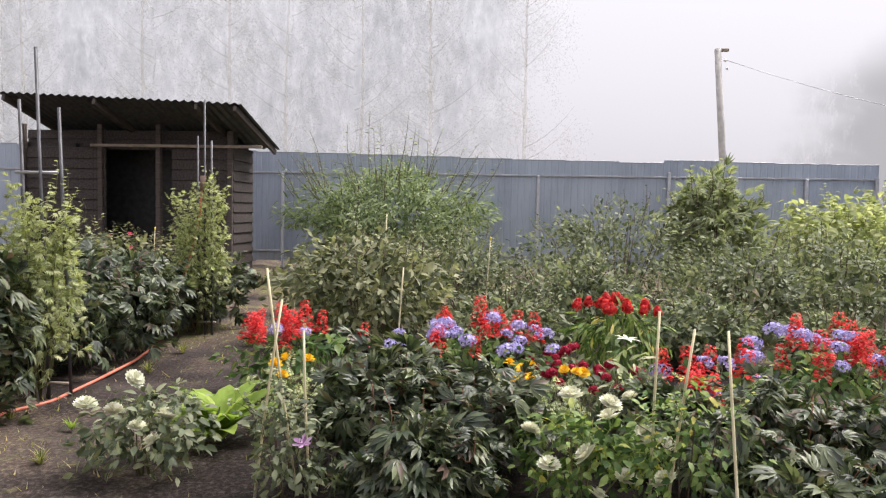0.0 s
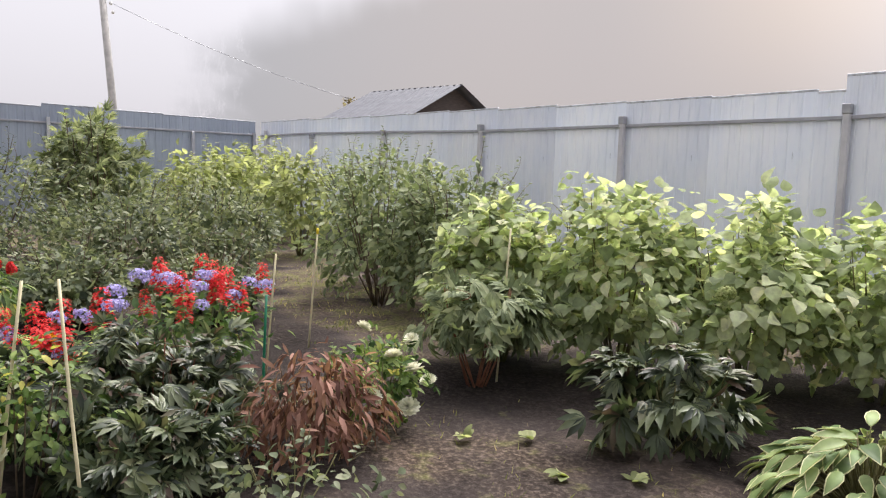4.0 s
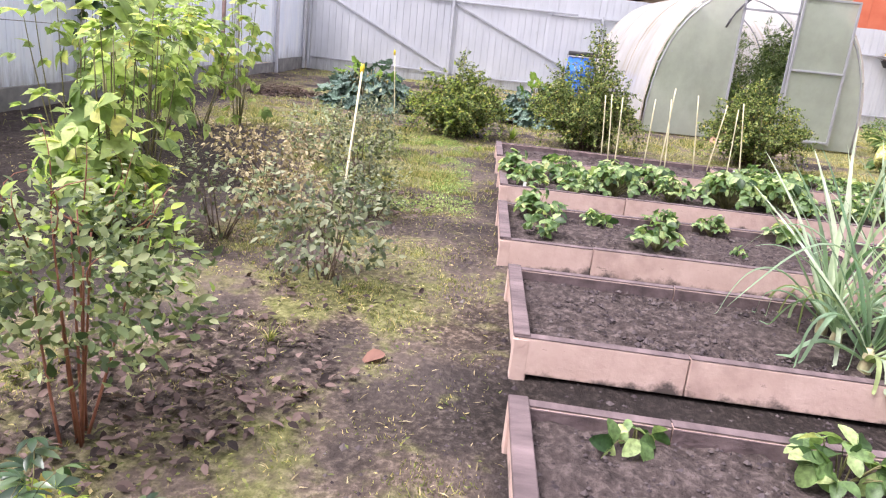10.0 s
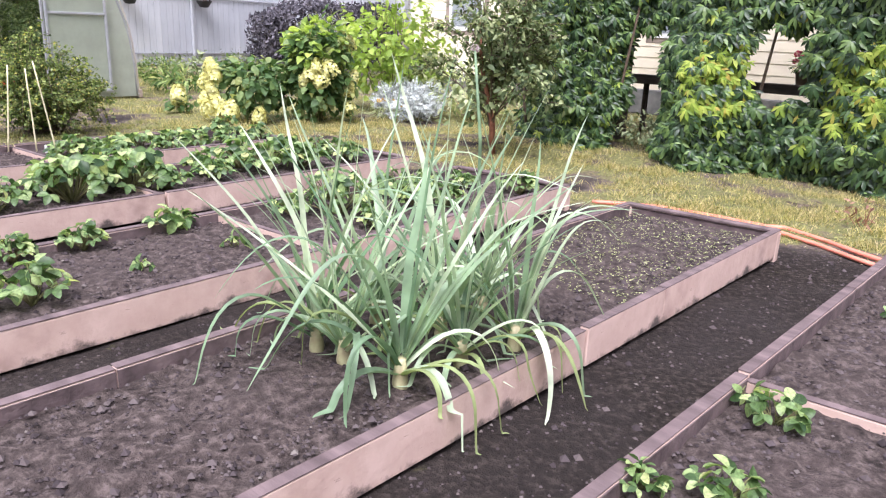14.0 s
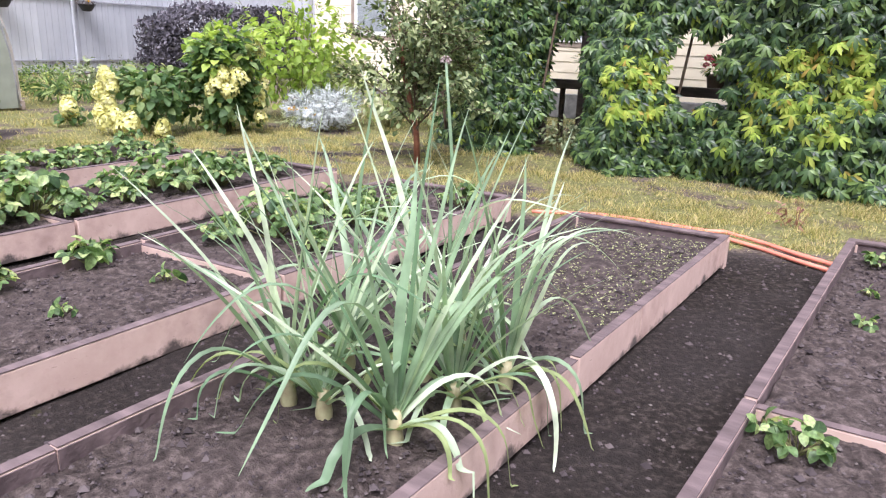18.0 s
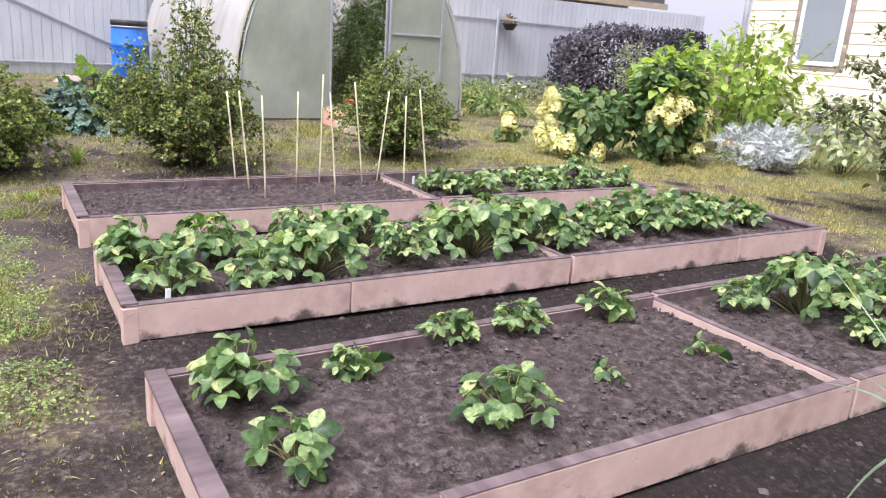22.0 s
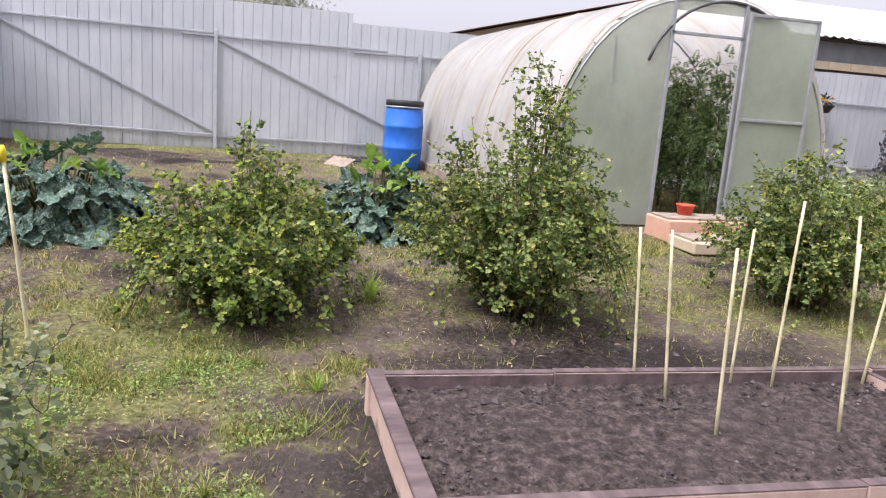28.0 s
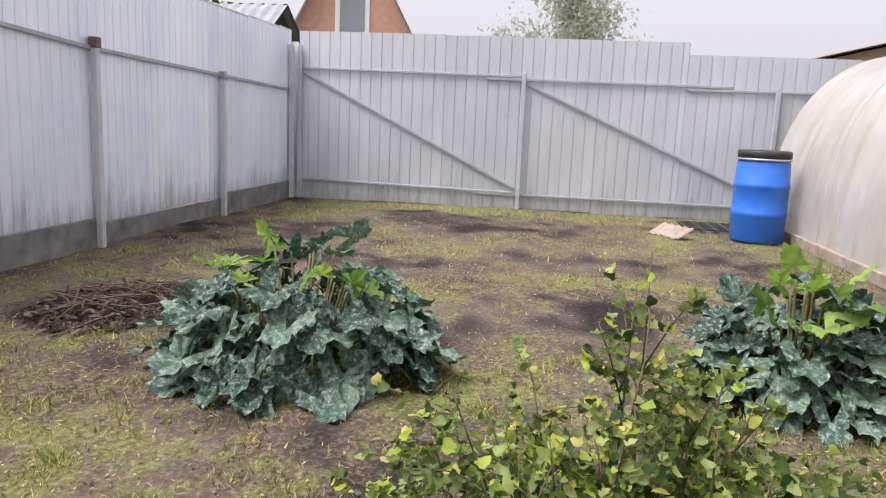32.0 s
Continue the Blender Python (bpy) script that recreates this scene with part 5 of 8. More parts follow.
HEAD = {
    "dahlia": head_mesh("flower_head", [(14, 0.15, 0.05, 0), (13, 0.45, 0.046, 0.004), (11, 0.8, 0.038, 0.008), (8, 1.15, 0.028, 0.012)], L["whitepetal"]),
    "marigold": head_mesh("flower_head", [(12, 0.1, 0.036, 0), (12, 0.5, 0.034, 0.004), (10, 0.9, 0.03, 0.008), (7, 1.25, 0.022, 0.012)], L["orange"]),
    "lily": head_mesh("flower_head", [(6, 0.35, 0.09, 0)], L["whitepetal"], T=leaf_t([(0.3, 0.13), (0.65, 0.13)], 0.2, 0.25)),
    "mauve": head_mesh("flower_head", [(6, 0.3, 0.045, 0), (5, 0.7, 0.03, 0.003)], L["mauve"]),
    "pinkrose": head_mesh("flower_head", [(7, 0.2, 0.035, 0), (6, 0.7, 0.03, 0.004), (4, 1.1, 0.022, 0.008)], L["pink"]),
    "yellowstar": head_mesh("flower_head", [(8, 0.25, 0.04, 0), (6, 0.8, 0.02, 0.002)], L["orange"]),
    "salvia": spike_mesh("flower_spike", L["red"], 3, 100, 0.19),
    "salvia2": spike_mesh("flower_spike", L["red"], 4, 60, 0.12),
    "ageratum": blob_mesh("flower_head", 90, 0.042, 0.028, 0.014, L["lilac"], 5),
    "celosia": blob_mesh("flower_head", 120, 0.04, 0.05, 0.022, L["red"], 6, 0.4),
    "crimson": blob_mesh("flower_head", 110, 0.04, 0.03, 0.02, L["crimson"], 7, 0.2),
    "panicle": blob_mesh("flower_head", 240, 0.075, 0.1, 0.026, L["cream"], 8, 0.35),
    "panicle_small": blob_mesh("flower_head", 150, 0.055, 0.06, 0.022, L["cream"], 9, 0.2),
    "snowball": blob_mesh("flower_head", 220, 0.075, 0.055, 0.024, L["greenbloom"], 10, 0.1),
    "pelargonium": blob_mesh("flower_head", 60, 0.04, 0.03, 0.022, L["pink"], 11),
    "whitecluster": blob_mesh("flower_head", 60, 0.04, 0.025, 0.018, L["whitepetal"], 12),
}


def blooms(ob, kind, places, name="flower", s=1.0, tilt=25, seed=1):
    rng = random.Random(seed)
    for x, y, z in places:
        k = s * rng.uniform(0.8, 1.2)
        child(name, HEAD[kind], ob, m=pose(x, y, z, rng.uniform(-tilt, tilt), rng.uniform(-tilt, tilt), rng.uniform(0, 360)) @ Matrix.Diagonal((k, k, k, 1)))


def dome_spots(n, rx, ry, h, seed, low=0.55, amp=0.15):
    rng = np.random.default_rng(seed)
    d = unit(rng, n, 0.15)
    P = d * [rx, ry, h * (1 - low)] * (1 + amp * rng.normal(size=(n, 1)))
    P[:, 2] += h * low
    return [tuple(float(c) for c in p) for p in P]


def cane(x, y, h, dx=0.0, dy=0.0, cap=None, mat="cane", r=0.006, z=0.0, label="thin pale bamboo cane stuck in the soil", name="garden_cane"):
    c = thing(name, label, "cane", x, y, z, group="garden canes")
    tube("rod", curve_pts((0, 0, -0.05), (dx, dy, h), (0.006, -0.004, 0), 5), [r, r, r * 0.95, r * 0.9, r * 0.85], MAT[mat], c)
    if cap:
        tube("cap", [(dx - dx * 0.02, dy - dy * 0.02, h - 0.03), (dx, dy, h), (dx, dy, h + 0.012)], [0.0095, 0.0105, 0.006], MAT[cap], c, "yellow plastic cap" if cap == "yellowcap" else "white plastic cap")
    return c


def rosette(name, label, category, x, y, n, ln, width, rise, mat, seed, arch=1.2, T=None, segs=7, mat_edge=None, z=0.0, twist=0.2, group=""):
    """Strap or blade leaves that rise from one point and arch over."""
    rng = np.random.default_rng(seed)
    ob = thing(name, label, category, x, y, z, 0, group)
    Vs, Fs, off = [], [], 0
    for i in range(n):
        a = rng.uniform(0, 6.28)
        l_, w = ln * rng.uniform(0.6, 1.1), width * rng.uniform(0.8, 1.15)
        e0 = rise + rng.normal() * 0.18
        t_ = np.linspace(0, 1, segs)
        el = e0 - arch * rng.uniform(0.6, 1.3) * t_ ** 1.5
        rr = np.concatenate([[0], np.cumsum(np.cos(el[:-1]) * l_ / (segs - 1))])
        zz = np.maximum(np.concatenate([[0], np.cumsum(np.sin(el[:-1]) * l_ / (segs - 1))]), 0.012)
        prof_ = w * np.sin(np.pi * np.clip(t_ * 0.9 + 0.07, 0, 1)) ** 0.7
        prof_[-1] = w * 0.05
        ca, sa = math.cos(a), math.sin(a)
        tw = rng.normal() * twist
        for s, lift in ((-1, 0.25), (0, 0), (1, 0.25)):
            Vs.append(np.stack([rr * ca - s * prof_ * sa, rr * sa + s * prof_ * ca, zz + np.abs(s) * prof_ * lift + s * tw * prof_], -1))
        k = np.arange(segs - 1)
        for c in (0, 1):
            p = off + c * segs + k
            Fs.append(np.stack([p, p + segs, p + segs + 1, p + 1], -1))
        off += 3 * segs
    child("leaves", mesh_np("leaves", np.concatenate(Vs), np.concatenate(Fs), mat, True), ob, kind="stuff")
    return ob

# ======== flower garden at the start ========
def flower_bed():
    # dark peony clumps
    for x, y, rx, ry, h, s in ((-3.45, -2.25, 0.4, 0.36, 0.62, 1.1), (-3.45, -1.8, 0.38, 0.34, 0.5, 1.2), (-3.2, -0.4, 0.42, 0.45, 0.52, 1.3), (-3.7, -0.9, 0.3, 0.3, 0.4, 1.4),
                               (-3.0, -2.05, 0.26, 0.3, 0.38, 1.45), (-2.75, -0.5, 0.26, 0.3, 0.32, 1.5)):
        shrub("peony", "dark glossy peony foliage", "perennial", x, y, rx, ry, h, T_PEONY, 0.09, 860, L["peony"], 0.05, MAT["redstem"], 9, 4, 0.12, 0.24, 0.4, 0.15, s, 0.006, group="peonies")
    for x, y, rx, ry, h, s in ((-5.75, -5.15, 0.6, 0.6, 0.85, 2.1), (-6.5, -5.35, 0.55, 0.55, 0.85, 2.2), (-4.9, -5.35, 0.55, 0.6, 0.9, 2.3), (-3.85, -5.1, 0.55, 0.5, 1.0, 2.4), (-3.1, -5.3, 0.6, 0.6, 1.0, 2.5), (-7.4, -5.0, 0.5, 0.5, 0.75, 2.6), (-2.2, -5.3, 0.6, 0.6, 0.95, 2.7)):
        shrub("peony", "tall dark peony hedge along the path", "perennial", x, y, rx, ry, h, T_PEONY, 0.115, 1150, L["peony"], 0.08, MAT["redstem"], 10, 8, 0.15, 0.26, 0.4, 0.15, s, 0.007, group="peonies")
    # scarlet salvias, lilac ageratum
    for x, y, rx, ry, h, s, nsp, nag in ((-4.75, -3.1, 0.34, 0.45, 0.46, 3.1, 22, 2), (-4.7, -1.9, 0.4, 0.52, 0.46, 3.2, 17, 26), (-4.4, 0.25, 0.38, 0.45, 0.52, 3.3, 18, 16), (-3.9, -0.55, 0.25, 0.3, 0.42, 3.4, 10, 6)):
        ob = shrub("salvia", "bushy scarlet salvia in full bloom", "flower", x, y, rx, ry, h, T_OVAL, 0.075, 520, L["hydrdark"], 0.04, None, 9, 4, 0.1, 0.2, 0.4, 0.3, s, 0.005, group="bedding flowers")
        blooms(ob, "salvia", dome_spots(int(nsp * 0.75), rx * 0.9, ry, h * 1.04, int(s * 10), 0.66), "flower_spike", 1.02, 12, int(s * 7))
        if nag:
            blooms(ob, "ageratum", dome_spots(nag, rx * 1.0, ry * 1.05, h * 1.22, int(s * 13), 0.66), "flower_head", 1.3, 20, int(s * 9))
    ob = shrub("celosia", "green plant topped with red plumes", "flower", -5.45, -0.85, 0.3, 0.33, 0.62, T_LANCE, 0.12, 620, L["currant"], 0.1, None, 9, 3, 0.08, 0.1, 0.5, 0.9, 3.6, 0.005, group="bedding flowers")
    blooms(ob, "celosia", dome_spots(16, 0.28, 0.32, 0.66, 61, 0.85, 0.05), "flower_head", 1.0, 20, 3)
    for x, y, n, s in ((-4.55, -1.25, 14, 4.1), (-4.3, -0.95, 10, 4.2), (-5.0, -1.35, 10, 4.3)):
        ob = shrub("begonia", "low plant with dark crimson flowers", "flower", x, y, 0.24, 0.24, 0.36, T_OVAL, 0.06, 260, L["rose"], 0.03, None, 6, 0, 0.1, 0.15, 0.4, 0.2, s, 0.004, group="bedding flowers")
        blooms(ob, "crimson", dome_spots(n, 0.23, 0.23, 0.38, int(s * 10), 0.6), "flower_head", 0.9, 20, int(s * 5))
    for i, (x, y, n) in enumerate(((-4.05, -1.62, 5), (-3.95, -1.35, 4), (-4.05, -2.95, 3), (-3.75, -0.6, 3))):
        ob = shrub("marigold", "low bushy orange marigold in flower", "flower", x, y, 0.17, 0.2, 0.38, T_FERN, 0.08, 150, L["hydrangea"], 0.03, None, 6, 0, 0.1, 0.15, 0.4, 0.2, 5.1 + i * 0.1, 0.004, group="bedding flowers")
        blooms(ob, "marigold", dome_spots(n + 1, 0.16, 0.21, 0.43, 50 + i, 0.78), "flower", 1.15, 20, i)
    # cream dahlias
    spots = {0: [(0.24, 0.0, 0.30), (-0.05, 0.12, 0.44), (0.22, -0.16, 0.24), (0.2, 0.16, 0.2), (-0.1, -0.05, 0.46), (-0.12, 0.22, 0.46), (0.24, 0.04, 0.13), (0.12, -0.24, 0.36), (0.12, 0.24, 0.36), (0.22, 0.32, 0.2), (0.1, 0.1, 0.42)],
             1: [(0.2, 0.05, 0.28), (-0.05, -0.1, 0.44), (0.22, -0.05, 0.36), (0.1, -0.26, 0.34), (0.14, 0.16, 0.32), (0.22, 0.14, 0.22)],
             2: [(0.18, -0.02, 0.38), (0.08, 0.16, 0.42), (0.22, 0.08, 0.3), (-0.05, -0.05, 0.48), (0.2, -0.16, 0.2), (0.18, 0.2, 0.22), (0.22, 0.05, 0.12)]}
    for i, (x, y, rx, ry, h) in enumerate(((-3.15, -1.32, 0.24, 0.32, 0.44), (-3.25, -3.4, 0.28, 0.3, 0.42), (-3.05, 0.68, 0.25, 0.25, 0.44))):
        ob = shrub("dahlia", "low dahlia with cream-white double flowers", "flower", x, y, rx, ry, h, T_OVAL, 0.055, 720, L["currant"] if i != 1 else L["rose"], 0.03, None, 8, 3, 0.1, 0.15, 0.4, 0.3, 5.6 + i * 0.1, 0.005, group="dahlias")
        blooms(ob, "dahlia", spots[i], "flower", 1.1, 40, i + 2)
    rosette("lime_hosta", "lime-green hosta clump by the path", "perennial", -3.75, -3.25, 52, 0.42, 0.06, 1.1, L["lime"], 21, 1.5)
    ob = shrub("lily", "white lily between the flowers", "flower", -4.0, -1.02, 0.1, 0.1, 0.6, T_LANCE, 0.1, 50, L["hydrangea"], 0.1, None, 2, 0, 0.1, 0.1, 0.5, 0.3, 5.9, 0.005)
    blooms(ob, "lily", [(0.08, 0.0, 0.62)], "flower", 1.0, 30, 3)
    # climbers on bamboo tripods
    for i, (x, y, h, r) in enumerate(((-3.0, -2.62, 0.46, 0.18), (-2.95, -0.9, 0.62, 0.22))):
        ob = shrub("clematis", "young clematis climbing bamboo canes", "climber", x, y, r, r, h, T_OVAL, 0.048, 480, L["rose"] if i == 0 else L["currant"], 0.03, MAT["bark"], 7, 7, 0.22, 0.25, 0.3, 0.3, 6.1 + i * 0.1, 0.004)
        blooms(ob, "mauve" if i == 0 else "whitecluster", [(0.12, 0.1, 0.3), (-0.05, 0.14, 0.12)] if i == 0 else [(0.12, -0.12, 0.4)], "flower", 1.0, 40, i)
    for x, y, h, dx, dy in ((-3.1, -2.6, 1.03, 0.02, -0.15), (-3.0, -2.78, 0.9, -0.02, 0.12), (-3.05, -2.53, 0.76, 0.0, -0.04), (-3.0, -1.05, 0.9, -0.02, 0.02), (-2.95, -1.0, 0.84, 0.0, 0.1), (-2.6, -0.78, 0.86, -0.2, -0.03)):
        cane(x, y, h, dx, dy, r=0.0065)
    for x, y, h, c in ((-4.6, 1.13, 0.86, "yellowcap"), (-5.6, -2.55, 0.85, None), (-8.2, -1.95, 1.0, "yellowcap"), (-7.4, -3.0, 1.25, None), (-3.3, 1.75, 0.95, None), (-9.0, -6.3, 1.0, "yellowcap"), (-8.2, -5.2, 1.15, None), (-4.2, 0.62, 0.75, None)):
        cane(x, y, h, 0.03, 0.05, c, r=0.007)
    cane(-3.6, 0.32, 0.6, 0, 0.02, None, "greenstake", 0.008, label="green coated plant stake", name="plant_stake")
    # withered clump, small whites
    shrub("withered_peony", "withered brown clump beside the path", "perennial", -2.8, 0.2, 0.27, 0.3, 0.48, T_LANCE, 0.085, 900, L["brown"], 0.04, MAT["bark"], 10, 0, 0.1, 0.3, 0.35, 0.9, 6.45, 0.005)
    shrub("small_rose", "low sprawling white rose", "rose", -2.25, -0.2, 0.25, 0.3, 0.28, T_OVAL, 0.05, 170, L["rose"], 0.03, None, 6, 3, 0.1, 0.2, 0.3, 0.2, 6.5, 0.004)
    for i, (x, y) in enumerate(((-2.4, 1.15), (-2.15, 1.35), (-2.0, 0.95), (-2.6, 0.9), (-1.8, 1.15))):
        rosette("seedling", "small pale seedling in the path", "weed", x, y, 6, 0.1, 0.025, 0.7, L["feather"], 40 + i, 0.9, group="seedlings")
    # climbers on steel stakes by the path
    for x, y, h, r, s in ((-4.4, -4.72, 1.36, 0.25, 7.1), (-7.05, -4.8, 1.5, 0.27, 7.2)):
        shrub("asparagus_fern", "feathery yellow-green climber tied to steel stakes", "climber", x, y, r, r, h, T_SPRAY, 0.055, int(26000 * r * r), L["feather"], 0.25, None, 9, 12, 0.22, 0.25, 0.2, 0.2, s, 0.005)
    for x0, y0, hs in ((-4.42, -4.69, ((0.0, -0.11, 1.97), (0.02, 0.02, 2.3), (-0.08, 0.11, 1.93))), (-7.05, -4.75, ((-0.02, -0.08, 2.0), (0.0, 0.0, 2.35), (0.02, 0.08, 1.95)))):
        st = thing("stake_frame", "dark steel stakes with a cross bar", "trellis", x0, y0, 0)
        for dx, dy, h in hs:
            tube("stake", [(dx, dy, -0.1), (dx + 0.02, dy - (0.06 if x0 > -5 else 0.0), h)], 0.011, MAT["darksteel"], st)
        for z in (0.12, 1.5) if x0 > -5 else (0.12,):
            tube("cross_bar", [(0.02, hs[0][1] - (0.03 if z < 1 else 0.09), z), (0.02, hs[2][1] + (0.04 if z < 1 else -0.02), z)], 0.01, MAT["rail"] if z > 1 else MAT["greywood"], st)
    # hose along the path, up to the right-hand stakes
    hz = thing("garden_hose", "orange-pink rubber garden hose on the path", "hose", 0, 0, 0)
    raw = np.array([(-1.5, -3.9, 0.02), (-2.3, -4.0, 0.02), (-2.82, -4.18, 0.02), (-3.2, -4.34, 0.02), (-3.54, -4.5, 0.02), (-4.0, -4.72, 0.02), (-4.3, -4.6, 0.02), (-4.87, -4.62, 0.03), (-5.49, -4.67, 0.04), (-6.0, -4.76, 0.06), (-6.5, -4.9, 0.16), (-6.85, -4.92, 0.45), (-6.95, -4.86, 0.8), (-6.98, -4.78, 1.2), (-7.0, -4.76, 1.5)])
    u = np.linspace(0, len(raw) - 1, 80)
    tube("hose_body", np.stack([np.interp(u, np.arange(len(raw)), raw[:, k]) for k in range(3)], -1), 0.0115, MAT["hose"], hz, segs=8)
    tube("tap_joint", [(-7.0, -4.76, 1.45), (-7.0, -4.75, 1.6)], 0.03, MAT["rust"], hz, "brass hose joint")

    # shrubs behind
    shrub("weigela", "dense olive-green garden shrub", "shrub", -6.7, -3.05, 0.85, 0.85, 1.08, T_SMALL, 0.09, 3000, L["olive"], 0.05, MAT["bark"], 14, 26, 0.2, 0.15, 0.5, 0.25, 8.1, 0.01, core=400)
    shrub("willow_shrub", "large pale-green willow-leaved shrub before the fence", "shrub", -13.0, -3.9, 1.3, 1.8, 2.0, T_LANCE, 0.14, 10500, L["willowgreen"], 0.15, MAT["bark"], 16, 70, 0.75, 0.22, 0.4, 0.2, 8.2, 0.014)
    shrub("rose_bush", "dark dense rose bush without flowers", "shrub", -9.4, -0.3, 1.0, 1.15, 1.4, T_SMALL, 0.085, 3400, L["rose"], 0.06, MAT["bark"], 14, 30, 0.3, 0.22, 0.45, 0.3, 8.3, 0.01)
    shrub("pine_shrub", "light feathery young pine by the fence", "shrub", -10.4, 1.1, 0.8, 0.8, 1.85, T_SPRAY, 0.16, 1500, L["willow"], 0.3, MAT["bark"], 10, 14, 0.35, 0.25, 0.3, 0.0, 8.4, 0.014, 0.45)
    for x, y, rx, h, s in ((-7.7, 0.75, 0.75, 1.0, 8.5), (-8.2, 1.9, 0.8, 1.1, 8.6), (-7.6, -1.0, 0.7, 0.85, 8.65), (-9.3, -2.3, 0.8, 1.0, 8.68), (-6.2, -1.75, 0.5, 0.55, 8.61), (-6.3, -0.1, 0.5, 0.6, 8.62), (-5.9, 0.9, 0.45, 0.5, 8.63), (-8.3, -3.3, 0.6, 0.75, 8.64)):
        shrub("rose_bush", "dark dense rose bush without flowers", "shrub", x, y, rx, rx, h, T_SMALL, 0.075, 2300, L["rose"], 0.05, MAT["bark"], 12, 22, 0.25, 0.2, 0.45, 0.3, s, 0.009, core=300)
    for x, y, h, s in ((-11.6, 3.4, 1.6, 8.7), (-12.3, 4.4, 1.7, 8.8), (-11.0, 2.6, 1.4, 8.9), (-10.0, 3.9, 1.5, 8.95)):
        shrub("raspberry", "tall yellow-green canes by the fence", "shrub", x, y, 0.65, 0.65, h, T_WIDE, 0.12, 900, L["feather"], 0.2, None, 14, 14, 0.3, 0.25, 0.35, 0.3, s, 0.008)
    for x, y, rx, h, s in ((-5.9, 2.6, 0.75, 1.4, 9.1), (-5.1, 2.9, 0.65, 1.3, 9.2), (-6.8, 3.3, 0.7, 1.5, 9.25)):
        shrub("spirea", "grey-green spirea with faded plumes", "shrub", x, y, rx, rx, h, T_OVAL, 0.085, 2100, L["greygreen"], 0.05, MAT["bark"], 14, 24, 0.3, 0.18, 0.45, 0.2, s, 0.009)
    for x, y, rx, h, s, nb in ((-3.65, 2.1, 0.42, 1.02, 9.3, 3), (-2.95, 2.5, 0.5, 1.16, 9.4, 4), (-2.3, 2.9, 0.55, 1.12, 9.5, 5), (-1.7, 3.35, 0.5, 1.0, 9.6, 3)):
        ob = shrub("hydrangea", "large-leaved pale green hydrangea with green flower heads", "shrub", x, y, rx, rx, h, T_HEART, 0.088, 2000, L["hydrangea"], 0.1, MAT["stem"], 12, 4, 0.15, 0.38, 0.5, 0.15, s, 0.008, group="hydrangeas", up=1.2)
        blooms(ob, "snowball", dome_spots(nb, rx * 0.95, rx * 0.95, h * 0.8, int(s * 10), 0.4), "flower_head", 1.0, 40, int(s * 3))
    shrub("phlox", "dark leafy phlox clump by the path", "perennial", -1.95, 1.6, 0.32, 0.32, 0.46, T_PEONY, 0.14, 190, L["peony"], 0.05, None, 9, 4, 0.1, 0.2, 0.35, 0.4, 9.7, 0.006)
    shrub("peony", "dark peony on bare stems", "perennial", -3.25, 1.55, 0.33, 0.33, 0.66, T_PEONY, 0.13, 300, L["greygreen"], 0.25, MAT["redstem"], 9, 4, 0.1, 0.2, 0.35, 0.4, 9.8, 0.007, group="peonies")
    # far left
    for x, y, h, s in ((-8.5, -6.6, 0.9, 10.1), (-7.0, -6.8, 0.95, 10.2), (-5.4, -6.9, 1.0, 10.3), (-10.2, -7.4, 0.9, 10.35)):
        ob = shrub("rose_bush", "rose bush with a few pink flowers", "shrub", x, y, 0.7, 0.8, h, T_OVAL, 0.085, 900, L["olive"], 0.05, MAT["bark"], 10, 12, 0.25, 0.2, 0.45, 0.3, s, 0.008)
        blooms(ob, "pinkrose", dome_spots(4, 0.65, 0.7, h, int(s * 10), 0.6), "flower", 1.4, 30, int(s))


flower_bed()
def hosta(x, y, r, h, n, seed):
    rng = np.random.default_rng(seed)
    g = thing("hosta", "variegated hosta with cream-edged leaves", "perennial", x, y, 0)
    a, q = rng.uniform(0, 6.28, n), np.sqrt(rng.random(n))
    P = np.stack([q * r * np.cos(a), q * r * np.sin(a), h * (1.05 - 0.75 * q ** 1.6) * rng.uniform(0.75, 1.05, n)], -1)
    D = np.stack([np.cos(a), np.sin(a), 0.45 - 1.0 * q], -1) + rng.normal(size=(n, 3)) * 0.25
    U = np.stack([np.cos(a) * 0.6, np.sin(a) * 0.6, np.ones(n)], -1) + rng.normal(size=(n, 3)) * 0.25
    S = rng.uniform(0.095, 0.155, n)
    prof = [(0.12, 0.13), (0.35, 0.22), (0.6, 0.2), (0.85, 0.09)]
    V, F = leaf_t([(t_, w * 0.84) for t_, w in prof], 0.3, 0.4)
    child("cream_margin", mesh_np("cream_margin", *scatter(leaf_t(prof, 0.3, 0.4), P, D, U, S), L["hostaedge"], True), g, kind="stuff")
    child("green_middle", mesh_np("green_middle", *scatter((V * [1, 0.96, 1] + [0, 0, 0.03], F), P, D, U, S), L["hosta"], True), g, kind="stuff")
    child("leafstalk", mesh_np("leafstalk", *join_np([tube_np(curve_pts((p[0] * 0.15, p[1] * 0.15, 0), p, (0, 0, 0.03), 4), np.linspace(0.005, 0.003, 4), 4) for p in P]), MAT["stem"], True), g, kind="stuff")


hosta(-1.08, 1.6, 0.38, 0.34, 240, 71)


